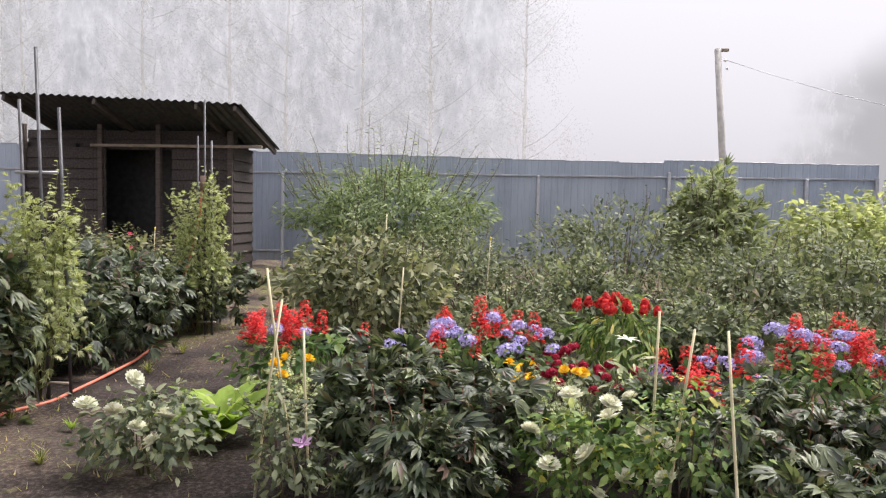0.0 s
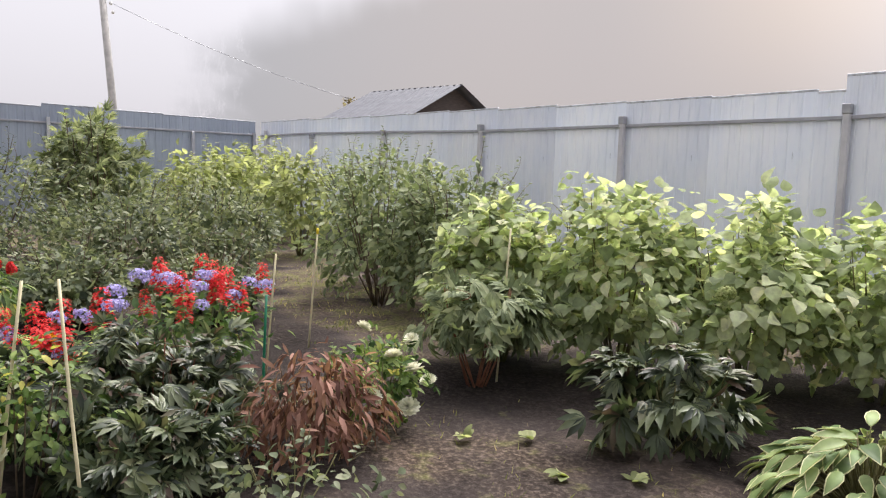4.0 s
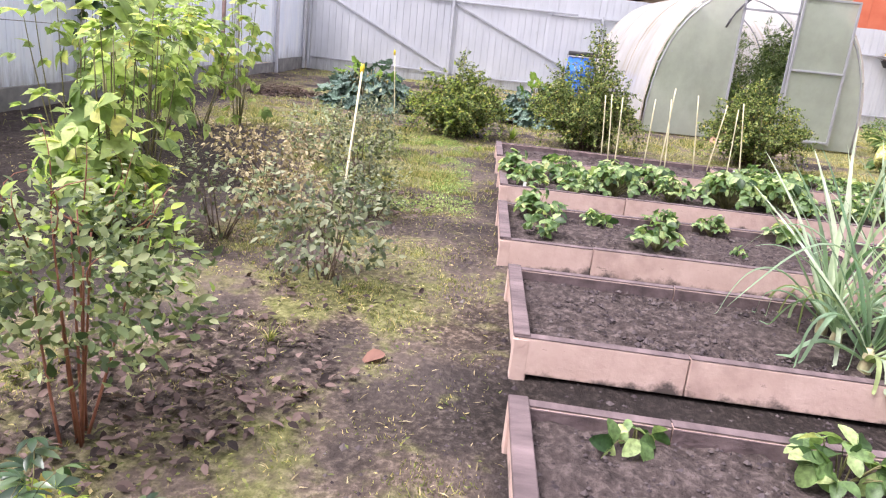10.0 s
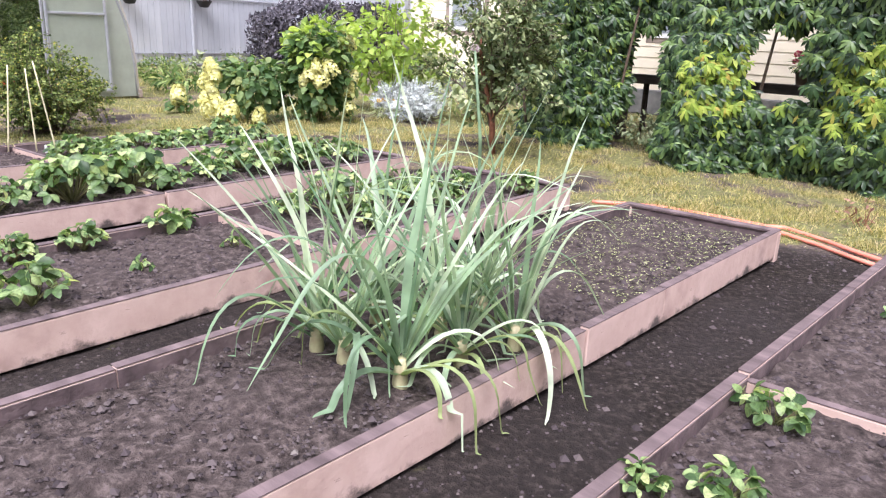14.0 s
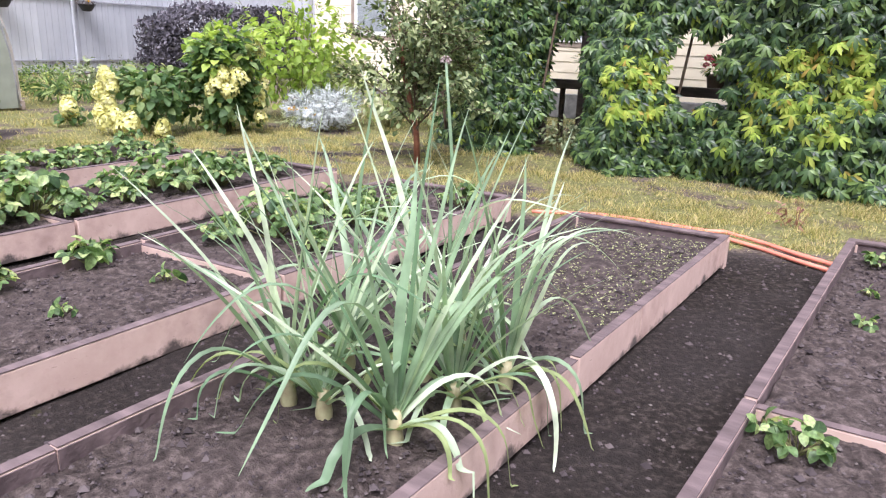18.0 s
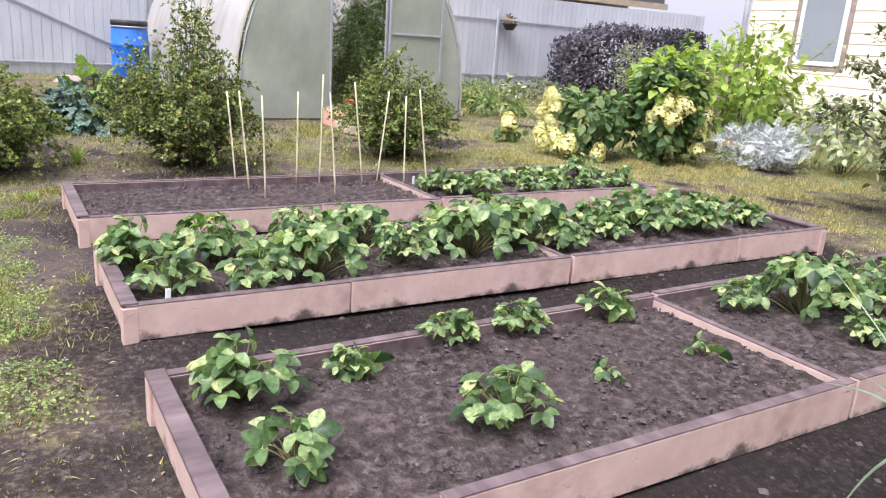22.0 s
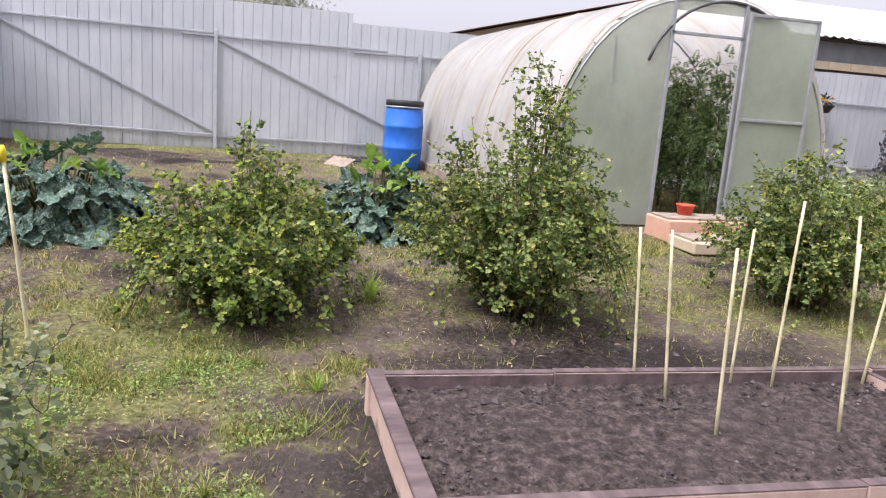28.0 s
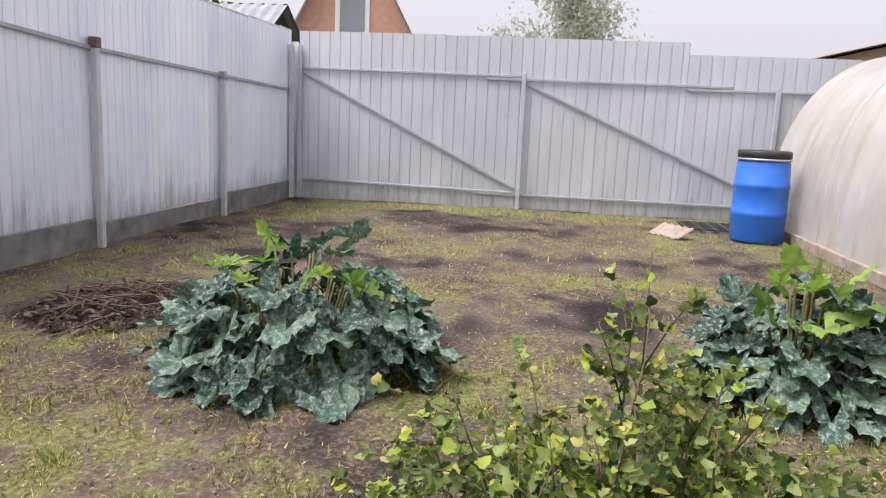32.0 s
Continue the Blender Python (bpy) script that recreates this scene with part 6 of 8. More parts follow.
def grapevine(x, y, h, label, seed, bush=0.35, dens=1.0):
    g = thing("grapevine", label, "vine", x, y, 0)
    rng = np.random.default_rng(seed)
    main = curve_pts((0, 0, -0.03), (-0.01, 0.03, h), (-0.02, 0.02, 0), 9)
    tube("trunk", main, np.linspace(0.011, 0.005, 9), MAT["stem"], g, "twisted woody stem")
    tube("support", [(0.03, -0.02, -0.1), (0.0, 0.02, h * 0.98)], 0.0055, MAT["greywood"], g, "thin wooden support rod")
    P, D = [], []
    n = int(260 * dens)
    for i in range(n):
        t_ = rng.uniform(0.42, 0.58) if rng.random() < 0.55 else rng.uniform(0.48, 1.03)
        rad = bush * (1.0 if t_ < 0.56 else 0.36) * rng.random() ** 0.5
        a = rng.uniform(0, 6.28)
        P.append((rad * math.cos(a) * 1.1, rad * math.sin(a), h * t_ - rad * 0.15)), D.append((math.cos(a) * 0.55 + rng.normal() * 0.3, math.sin(a) * 0.55 + rng.normal() * 0.3, -1.0))
    P, D = np.array(P), np.array(D)
    U = np.stack([D[:, 0] * 1.6, D[:, 1] * 1.6 - 0.25, np.full(n, 0.5)], -1) + rng.normal(size=(n, 3)) * 0.35
    child("foliage", mesh_np("foliage", *scatter(T_GRAPE, P, D, U, rng.uniform(0.035, 0.085, n)), L["grape"], True), g, kind="stuff")
    tubes = [tube_np(curve_pts((0, 0, h * 0.4 + 0.03 * k), (bush * 1.1 * math.cos(k * 2.1), bush * math.sin(k * 2.1), h * 0.5 + 0.08 * (k % 3)), (0, 0, 0.03)), np.linspace(0.0045, 0.002, 6), 5) for k in range(6)]
    child("side_shoot", mesh_np("side_shoot", *join_np(tubes), MAT["stem"], True), g, kind="stuff")
    return g


grapevine(-0.6, 1.97, 1.5, "slender grapevine tied to a rod", 81, 0.16, 0.7)
cane(-0.56, 1.93, 0.75, 0.02, 0, None, "greenstake", 0.009, label="green coated plant stake", name="plant_stake")
thuja = shrub("thuja", "clipped evergreen shrub with rounded tiers", "shrub", 0.08, 3.36, 0.52, 0.5, 0.6, T_SMALL, 0.03, 11000, L["clipped"], 0.02, MAT["bark"], 8, 0, 0.1, 0.05, 0.8, 0.1, 11.1, 0.012, core=900, clump=0)
tu = shrub("tier", "", "", 0.1, 3.36, 0.37, 0.36, 1.13, T_SMALL, 0.03, 8000, L["clipped"], 0.74, MAT["bark"], 6, 0, 0.1, 0.05, 0.8, 0.1, 11.2, 0.015, core=900, clump=0)
for o in (tu,):
    for c in list(o.children):
        mw = o.matrix_basis.copy()
        c.parent = thuja
        c.matrix_basis = thuja.matrix_basis.inverted() @ mw
        c.name = "upper_tier" if c.name.startswith("foliage") else "tier_stem"
    bpy.data.objects.remove(o)
tube("trunk", [(0, 0, -0.05), (0.01, 0.0, 0.5), (0.02, 0.0, 0.95)], [0.04, 0.03, 0.015], MAT["bark"], thuja)

# ======== along the north fence ========
grapevine(1.51, 2.23, 1.95, "grapevine with large yellowing leaves", 82, 0.27, 1.0)
cane(1.555, 2.19, 0.69, 0.0, 0.01, "white", "greenstake", 0.011, label="green coated stake with a white cap", name="plant_stake")
MAT["crimson"] = plain_mat("crimson_stalk", (0.3, 0.02, 0.04), (0.45, 0.05, 0.08), 0.4, 20, 0, 0)
L["beetred"] = leaf_mat("crimson_old_leaves", (0.16, 0.02, 0.03), (0.26, 0.04, 0.05), (0.36, 0.09, 0.09), rough=0.45, through_light=0.35)


def chard(x, y, n, seed):
    """Long crinkled leaves on red stalks that rise, arch over and hang to the soil."""
    rng = np.random.default_rng(seed)
    g = thing("chard", "red-stemmed chard with crinkled green leaves", "vegetable", x, y, 0)
    ribs, segs = [], 17
    cols = np.linspace(-1, 1, 7)
    groups = {"leaf": [], "old_leaf": []}
    for i in range(n):
        a, f = i * 2.4 + rng.normal() * 0.3, (i + 0.5) / n
        ln = rng.uniform(0.3, 0.42) * (0.95 + 0.3 * f)
        t_ = np.linspace(0, 1, segs)
        el = 0.75 + 0.8 * f + rng.normal() * 0.1 - (0.5 + 2.0 * (1 - f) + rng.uniform(-0.2, 0.4)) * t_ ** 1.5
        rr = np.concatenate([[0], np.cumsum(np.cos(el[:-1]) * ln / (segs - 1))]) + 0.015
        zz = np.maximum(np.concatenate([[0], np.cumsum(np.sin(el[:-1]) * ln / (segs - 1))]), 0.015 - 0.012 * t_)
        b = np.clip((t_ - 0.28) / 0.72, 0, 1)
        w = 0.006 + rng.uniform(0.026, 0.036) * np.sin(np.pi * np.clip(b * 0.93 + 0.03, 0, 1)) ** 0.75 * (b > 0)
        w[-1] = 0.003
        ca, sa = math.cos(a), math.sin(a)
        ph = rng.uniform(0, 6.28)
        V = [np.stack([rr * ca - c * w * sa, rr * sa + c * w * ca, zz + w * (0.35 * abs(c) ** 1.5 + 0.65 * abs(c) * np.sin(t_ * 30 + ph + c * 2) + 0.25 * np.sin(t_ * 60 + c * 9))], -1) for c in cols]
        k = np.arange(segs - 1)
        Fq = np.concatenate([np.stack([c * segs + k, (c + 1) * segs + k, (c + 1) * segs + k + 1, c * segs + k + 1], -1) for c in range(6)])
        groups["old_leaf" if i in (0, 1, 2, 4, 6, 7, 9) else "leaf"].append((np.concatenate(V), Fq))
        ribs.append(tube_np(np.stack([rr * ca, rr * sa, zz + 0.001], -1)[:6], np.linspace(0.006, 0.003, 6), 5))
    for nm, m in (("leaf", "beet"), ("old_leaf", "beetred")):
        for v, f_ in groups[nm]:
            child(nm, mesh_np(nm, v, f_, L[m], True), g)
    child("stalk_cluster", mesh_np("stalk_cluster", *join_np(ribs), MAT["crimson"], True), g, "thin crimson stalks", kind="stuff")
    return g


chard(1.5, 3.05, 92, 91).scale = (0.95, 0.95, 1.16)
shrub("fennel", "soft feathery green herb by the fence", "herb", 0.55, 4.25, 0.5, 0.35, 0.34, T_NEEDLE, 0.12, 1500, L["thuja"], 0.02, None, 14, 0, 0.1, 0.15, 0.2, -0.3, 12.0, 0.004)
shrub("leafy_seedling", "low yellow-green leafy plant on soil", "weed", 0.58, 2.58, 0.17, 0.17, 0.17, T_OVAL, 0.06, 150, L["creeperyellow"], 0.02, None, 6, 2, 0.08, 0.2, 0.3, 0.2, 12.1, 0.004)
for x, y, rx, h, n, s in ((2.05, 3.35, 0.28, 0.85, 110, 12.2), (2.38, 3.3, 0.24, 0.5, 100, 12.3), (2.95, 3.6, 0.38, 0.78, 210, 12.4), (3.32, 3.6, 0.28, 0.6, 130, 12.5), (4.82, 3.0, 0.17, 1.08, 45, 12.57), (1.9, 4.5, 0.3, 0.55, 80, 12.55),
                          (4.95, 3.15, 0.28, 0.5, 130, 12.6), (4.5, 5.0, 0.3, 0.85, 60, 12.7), (5.6, 5.1, 0.4, 0.75, 130, 12.8), 
                          (5.95, 3.85, 0.3, 1.2, 60, 12.9), (6.5, 3.6, 0.35, 1.15, 75, 13.0), (7.1, 3.9, 0.42, 1.25, 110, 13.1), (7.8, 4.1, 0.42, 1.2, 120, 13.2), (8.5, 4.0, 0.4, 1.2, 110, 13.3), (9.0, 3.8, 0.28, 1.45, 70, 13.4)):
    shrub("raspberry", "raspberry canes with broad bright green leaves" if h < 1 else "tall raspberry canes yellowing at the top", "shrub", x, y, rx, rx, h, T_RASP, 0.118, int(n * (1.25 if h < 1 else 0.8)), L["raspberry"], 0.12, MAT["stem"], 8, 4, 0.16, 0.28, 0.25, 0.2, s, 0.006, group="raspberries", up=1.3)
for x0, ln, s, z in ((6.85, 0.7, 14.0, 1.05), (9.4, 0.8, 14.1, 1.0)):
    shrub("climbing_vine", "dark-leaved vine climbing a fence post", "vine", x0, 5.5, 0.18, 0.1, 1.65, T_GRAPE, 0.12, 46, L["creeper"], 0.5, None, 3, 3, 0.4, 0.3, 0.1, 0.6, s, 0.005)


def trellis():
    posts = ((1.0, 4.58, 1.72, 0.14, 0.0, "darksteel"), (1.08, 3.35, 1.58, 0.17, 0.0, "rust"), (6.45, 4.72, 1.68, 0.07, 0.0, "rust"), (11.4, 4.85, 1.6, 0.1, 0, "rust"))
    obs = []
    for x, y, h, dx, dy, m in posts:
        p = thing("trellis_post", "rusty square steel post carrying wires" if m == "rust" else "dark steel post carrying wires", "post", x, y, 0, group="trellis posts")
        tube("shaft", [(0, 0, -0.1), (dx, dy, h)], 0.027 if x > 5 else 0.021, MAT[m], p, segs=4)
        tube("wire_tie", [(dx * 0.55, dy, h * 0.56), (dx * 0.57, dy, h * 0.58)], 0.028, MAT["wire"], p, segs=6)
        obs.append(p)
    w = thing("trellis_wires", "thin wires strung between the posts", "wire", 0, 0, 0)
    for a, b in (((1.24, 3.35, 1.39), (6.5, 4.72, 1.42)), ((1.18, 3.35, 0.9), (6.49, 4.72, 0.86)), ((1.1, 4.58, 0.98), (6.49, 4.72, 0.9)), ((6.5, 4.72, 1.4), (11.5, 4.85, 1.3)), ((6.49, 4.72, 0.88), (11.45, 4.85, 0.8)), ((1.1, 4.58, 0.98), (1.24, 3.35, 1.39)), ((1.1, 4.58, 0.98), (1.18, 3.35, 0.9))):
        tube("wire", curve_pts(a, b, (0, 0, -0.012), 7), 0.003, MAT["wire"], w, segs=4)
    return obs


trellis()
lv = thing("white_lath", "pale lath lying by the fence", "lath", 1.4, 4.55, 0.26)
child("lath_body", box_mesh("lath_body", 0.9, 0.03, 0.02, MAT["cane"], 0.003), lv, m=pose(0, 0, 0, 0, -4, 8))
for dx in (-0.4, 0.4):
    child("peg", box_mesh("peg", 0.025, 0.025, 0.26, MAT["greywood"], 0.003), lv, m=pose(dx, dx * 0.14, -0.26))
ob = shrub("creeper_mound", "low mound of glossy creeper with yellow-green tips", "shrub", 2.42, 2.05, 0.28, 0.3, 0.24, T_MOUND, 0.08, 560, L["mound"], 0.02, None, 9, 9, 0.16, 0.14, 0.45, 0.7, 15.1, 0.004, mat2=L["creeperyellow"], n2=220, size2=0.03, T2=T_CREEPER, young_out=1.16)
bb = shrub("blueberry", "leggy blueberry bush with reddish stems", "shrub", 3.2, 2.28, 0.31, 0.31, 0.64, T_OVAL, 0.034, 1700, L["appleleaf"], 0.22, MAT["redstem"], 8, 18, 0.16, 0.25, 0.2, -0.2, 15.2, 0.005, mat2=L["lime"], n2=110, size2=0.04)
for x, y, rx, h, n, s, lt in ((4.6, 1.96, 0.27, 0.46, 480, 15.3, "rose"), (6.78, 2.2, 0.28, 0.42, 420, 15.4, "olive"), (5.85, 1.95, 0.18, 0.24, 200, 15.45, "rose"), (5.45, 2.4, 0.3, 0.32, 260, 15.5, "straw"), (5.1, 2.6, 0.35, 0.4, 220, 15.6, "greygreen"), (8.18, 2.3, 0.28, 0.5, 420, 15.7, "rose"), (6.4, 2.75, 0.4, 0.42, 380, 15.9, "straw"), (7.45, 2.65, 0.3, 0.45, 360, 15.95, "greygreen")):
    shrub("rose" if lt in ("rose", "olive") else "dry_perennial", "small rose bush by the path" if lt in ("rose", "olive") else "pale drying perennial by the path", "shrub", x, y, rx, rx, h, T_OVAL, 0.038, int(n * 1.7), L[lt], 0.03, MAT["bark"], 9, 10, 0.14, 0.25, 0.25, 0.1, s, 0.004)
cane(4.6, 1.95, 0.9, 0.55, 0.0, "yellowcap", r=0.006)
cane(8.4, 2.14, 0.9, -0.03, 0.06, "yellowcap", r=0.0055)

for x, y, m, s_ in ((2.72, 3.05, "creeperyellow", 0.12), (2.35, 2.95, "silver", 0.05), (3.9, 1.6, "brown", 0.09), (1.9, 2.75, "litter", 0.1)):
    fl = thing("fallen_leaf", "single fallen leaf lying on the soil", "leaf", x, y, 0.02, x * 100)
    child("leaf_blade", mesh_np("leaf_blade", T_HEART[0] * s_, T_HEART[1], L[m], True), fl)

# ======== beds: strawberries, leeks, canes ========
def strawberry_proto(seed, n, spread, h):
    rng = np.random.default_rng(seed)
    s = thing("strawberry", "leafy green strawberry plant", "strawberry", 0, 0, 0, group="strawberries")
    a = rng.uniform(0, 6.28, n)
    r = spread * np.sqrt(rng.random(n))
    z = h * (1 - 0.55 * (r / spread) ** 2) * rng.uniform(0.55, 1.1, n)
    P = np.stack([r * np.cos(a), r * np.sin(a), z], -1)
    D = np.stack([np.cos(a), np.sin(a), -0.25 + rng.normal(size=n) * 0.3], -1) + rng.normal(size=(n, 3)) * 0.3
    U = np.stack([np.cos(a) * 0.35, np.sin(a) * 0.35, np.ones(n)], -1) + rng.normal(size=(n, 3)) * 0.5
    child("leaves", mesh_np("leaves", *scatter(T_STRAW, P, D, U, rng.uniform(0.042, 0.078, n)), L["strawberry"], True), s, kind="stuff")
    child("leafstalk", mesh_np("leafstalk", *join_np([tube_np(curve_pts((rng.normal() * 0.008, rng.normal() * 0.008, -0.01), p, (p[0] * 0.1, p[1] * 0.1, 0.02), 5), np.linspace(0.0028, 0.0018, 5), 4) for p in P]), MAT["stem"], True), s, kind="stuff")
    return s


protos = [strawberry_proto(201, 18, 0.11, 0.14), strawberry_proto(202, 32, 0.14, 0.17), strawberry_proto(203, 50, 0.18, 0.22), strawberry_proto(204, 6, 0.07, 0.08)]
spots = []
for k, pts in ((3, ((3.32, 0.88), (3.05, -1.71), (3.06, -2.13), (3.25, -0.66), (2.92, -0.21), (5.85, 0.62), (5.49, -0.1), (5.5, -0.55))),
               (0, ((3.24, 0.39), (3.3, -0.07), (3.14, -0.15), (3.16, -0.59), (2.76, -0.58), (2.82, 0.62), (3.05, -2.64), (5.92, -0.5), (5.85, 0.63), (4.9, 9))),
               (1, ((5.83, 0.98), (5.93, 0.22), (5.92, -0.07), (5.4, 0.36), (5.78, -1.11), (5.33, -1.26), (5.6, -1.5), (5.75, -1.85), (5.35, -1.9), (5.6, -2.35), (5.25, -2.5))),
               (0, ((5.45, 0.96),)), (2, ((5.62, -1.3), (5.45, -1.75), (5.7, -2.1)))):
    spots += [(k, x, y) for x, y in pts if y < 5]
rs = random.Random(5)
for i in range(11):
    for x in (6.78, 7.08):
        y = 1.0 - i * 0.34
        spots.append((rs.choice((2, 2, 1)) if y > -0.85 else rs.choice((1, 1, 0)), x + rs.uniform(-0.07, 0.07), y + rs.uniform(-0.09, 0.09)))
for i in range(6):
    for x in (8.0, 8.3):
        spots.append((rs.choice((1, 1, 0, 0)), x + rs.uniform(-0.08, 0.08), -1.05 - i * 0.29 + rs.uniform(-0.07, 0.07)))
used = set()
for i, (k, x, y) in enumerate(spots):
    m = pose(x, y, 0.105, 0, 0, rs.uniform(0, 360)) @ Matrix.Scale(rs.uniform(0.85, 1.15), 4)
    if k not in used:
        protos[k].matrix_basis = m
        used.add(k)
    else:
        ob = copy_thing(protos[k], pose(x, y, 0.105, 0, 0, rs.uniform(0, 360)))
        ob.scale = (rs.uniform(0.7, 1.1) * (0.85 if 5 < x < 6 else 1.15 if 6 < x < 7.5 else 0.64 if x < 4 else 1.0),) * 3
tagsmall = protos[3]
tagsmall["label"] = "tiny strawberry seedling with few leaves"


def leek(x, y, seed, s=1.0, lean=(0, 0)):
    rng = np.random.default_rng(seed)
    g = thing("leek", "tall leek with blue-green arching leaves", "leek", x, y, 0.1, 41 + rng.uniform(-40, 40), group="leeks")
    tube("stalk", [(0, 0, -0.04), (0, 0, 0.02), (lean[0] * 0.05, lean[1] * 0.05, 0.05 * s), (lean[0] * 0.1, lean[1] * 0.1, 0.09 * s)], [0.02, 0.024, 0.02, 0.016], plain_mat("leek_stalk", (0.5, 0.46, 0.28), (0.62, 0.6, 0.36), 0.5, 14, 0, 0.1) if "leekstalk" not in MAT else MAT["leekstalk"], g, "pale papery stalk", 10)
    n, spill = 22, 3 if x < 4.1 else 0        # the front plants also hang over the plank
    for i in range(-spill, n):
        wide = rng.uniform(0.75, 1.15)
        f = max(0, i) / (n - 1)
        a = (i % 2) * math.pi + rng.normal() * (0.75 - 0.35 * f) if i >= 0 else math.pi * (1.0 + 0.12 * (i + 2)) - g.rotation_euler.z
        ln = s * rng.uniform(0.52, 0.72) * (0.92 + 0.22 * f) * (rng.uniform(0.6, 1.0) if i < 0 else 1.0)
        e = 0.62 + 0.85 * f + rng.normal() * 0.1
        segs = 19
        t_ = np.linspace(0, 1, segs)
        kink = rng.uniform(0.25, 0.5) if f < 0.3 else rng.uniform(0.45, 0.85)
        fall = rng.uniform(1.7, 2.5) if f < 0.3 else rng.uniform(0.9, 2.2) if rng.random() < 0.45 - 0.25 * f else 0.0
        el = e - (0.25 + 0.55 * (1 - f)) * rng.uniform(0.3, 1.2) * t_ ** 1.6 - fall / (1 + np.exp((kink - t_) * 13))
        el = np.maximum(el, -1.45)
        rr = np.concatenate([[0], np.cumsum(np.cos(el[:-1]) * ln / (segs - 1))]) + 0.008
        zz = np.concatenate([[0], np.cumsum(np.sin(el[:-1]) * ln / (segs - 1))]) + 0.04 * s + 0.07 * s * f
        ca, sa = math.cos(a + g.rotation_euler.z), math.sin(a + g.rotation_euler.z)
        over = x + rr * ca < 3.79       # past the plank the leaf may hang to the path
        zz = np.where(over, np.maximum(zz, -0.09), np.maximum(zz, 0.02))
        w = (0.0155 if i >= 0 else 0.011) * s * wide * (1.004 - t_) ** 0.6 * np.clip(0.75 + t_ * 2.5, 0, 1)
        ca, sa = math.cos(a), math.sin(a)
        side = rng.normal() * 0.07 * t_ ** 2 + 0.005 * np.sin(t_ * rng.uniform(5, 11) + i)
        keel = np.clip(0.75 - 0.5 * t_, 0.15, 1)
        cols = [np.stack([rr * ca - (k * w + side) * sa, rr * sa + (k * w + side) * ca, zz + abs(k) * w * keel], -1) for k in (-1, -0.5, 0, 0.5, 1)]
        V = np.concatenate(cols)
        k = np.arange(segs - 1)
        F = np.concatenate([np.stack([c * segs + k, (c + 1) * segs + k, (c + 1) * segs + k + 1, c * segs + k + 1], -1) for c in range(4)])
        child("leaf", mesh_np("leaf", V, F, L["leekold"] if i < 0 or i == 4 else L["leek"], True), g)
    return g


L["umbel"] = leaf_mat("dusty_pink_florets", (0.4, 0.3, 0.3), (0.55, 0.44, 0.44), (0.7, 0.6, 0.58), rough=0.6, through_light=0.3, glow=(1.1, 1.05, 1.0))
L["leekold"] = leaf_mat("yellowing_leek_leaves", (0.13, 0.21, 0.07), (0.22, 0.3, 0.115), (0.34, 0.39, 0.18), rough=0.5, through_light=0.3)
MAT["leekstalk"] = plain_mat("leek_stalk_skin", (0.3, 0.25, 0.15), (0.46, 0.44, 0.26), 0.5, 30, 0, 0.1)
for i, (x, y, s) in enumerate(((4.03, -0.06, 1.08), (4.39, -0.065, 1.0), (4.26, -0.06, 0.95), (4.16, -0.4, 1.08), (3.94, -0.5, 0.98), (4.4, -0.34, 1.0), (4.2, -0.68, 0.92), (4.0, -0.3, 0.9))):
    leek(x, y, 300 + i, s)
fs = thing("leek_flower", "pale pinkish leek flower head on a bare stalk", "leek flower", 4.3, -0.8, 0.1)
tube("stalk", [(0, 0, -0.03), (0.01, 0.02, 0.3), (-0.01, 0.06, 0.62), (0, 0.1, 0.92)], [0.008, 0.0075, 0.006, 0.004], L["leek"], fs)
child("umbel", blob_mesh("umbel", 40, 0.018, 0.014, 0.008, L["umbel"], 77), fs, "small pinkish florets", pose(0, 0.1, 0.925))

for x, y, h, dy in ((8.68, 0.18, 0.6, 0.05), (8.52, 0.14, 0.62, 0.06), (8.23, 0.13, 0.62, 0.02), (8.66, -0.22, 0.61, -0.01), (8.6, -0.36, 0.73, -0.02), (8.19, -0.31, 0.65, 0.05), (8.54, -0.66, 0.69, 0.08),
                    (8.62, -0.8, 0.63, -0.08), (8.48, -0.95, 0.61, 0.01), (8.17, -0.97, 0.68, 0.1)):
    cane(x, y, h, 0.01, dy, None, r=0.006, z=0.1)
for x, y in ((8.4, -0.98), (6.62, 1.02)):
    lab = thing("plant_label", "small white plastic plant label", "plant label", x, y, 0.1, group="plant labels")
    child("tag", box_mesh("tag", 0.004, 0.022, 0.09, MAT["white"], 0.001), lab, m=pose(0, 0, -0.02, 8, 6, 20))

hz = thing("garden_hose", "orange rubber garden hose on the grass", "hose", 0, 0, 0)
raw = np.array([(5.0, -3.0, 0.02), (4.8, -3.12, 0.02), (4.62, -3.2, 0.02), (4.3, -3.22, 0.02), (3.95, -3.2, 0.02), (3.85, -3.25, 0.02), (3.6, -3.12, 0.02), (3.4, -2.98, 0.02), (3.22, -2.88, 0.02), (2.9, -3.08, 0.02), (2.3, -3.4, 0.02), (1.2, -3.6, 0.02)])
u = np.linspace(0, len(raw) - 1, 70)
tube("hose_body", np.stack([np.interp(u, np.arange(len(raw)), raw[:, k]) for k in range(3)], -1), 0.014, MAT["hose"], hz, segs=8)
raw2 = raw[4:9] + np.array([0, 0.13, 0.0])
tube("hose_loop", raw2[:, :], 0.013, MAT["hose"], hz, segs=8)

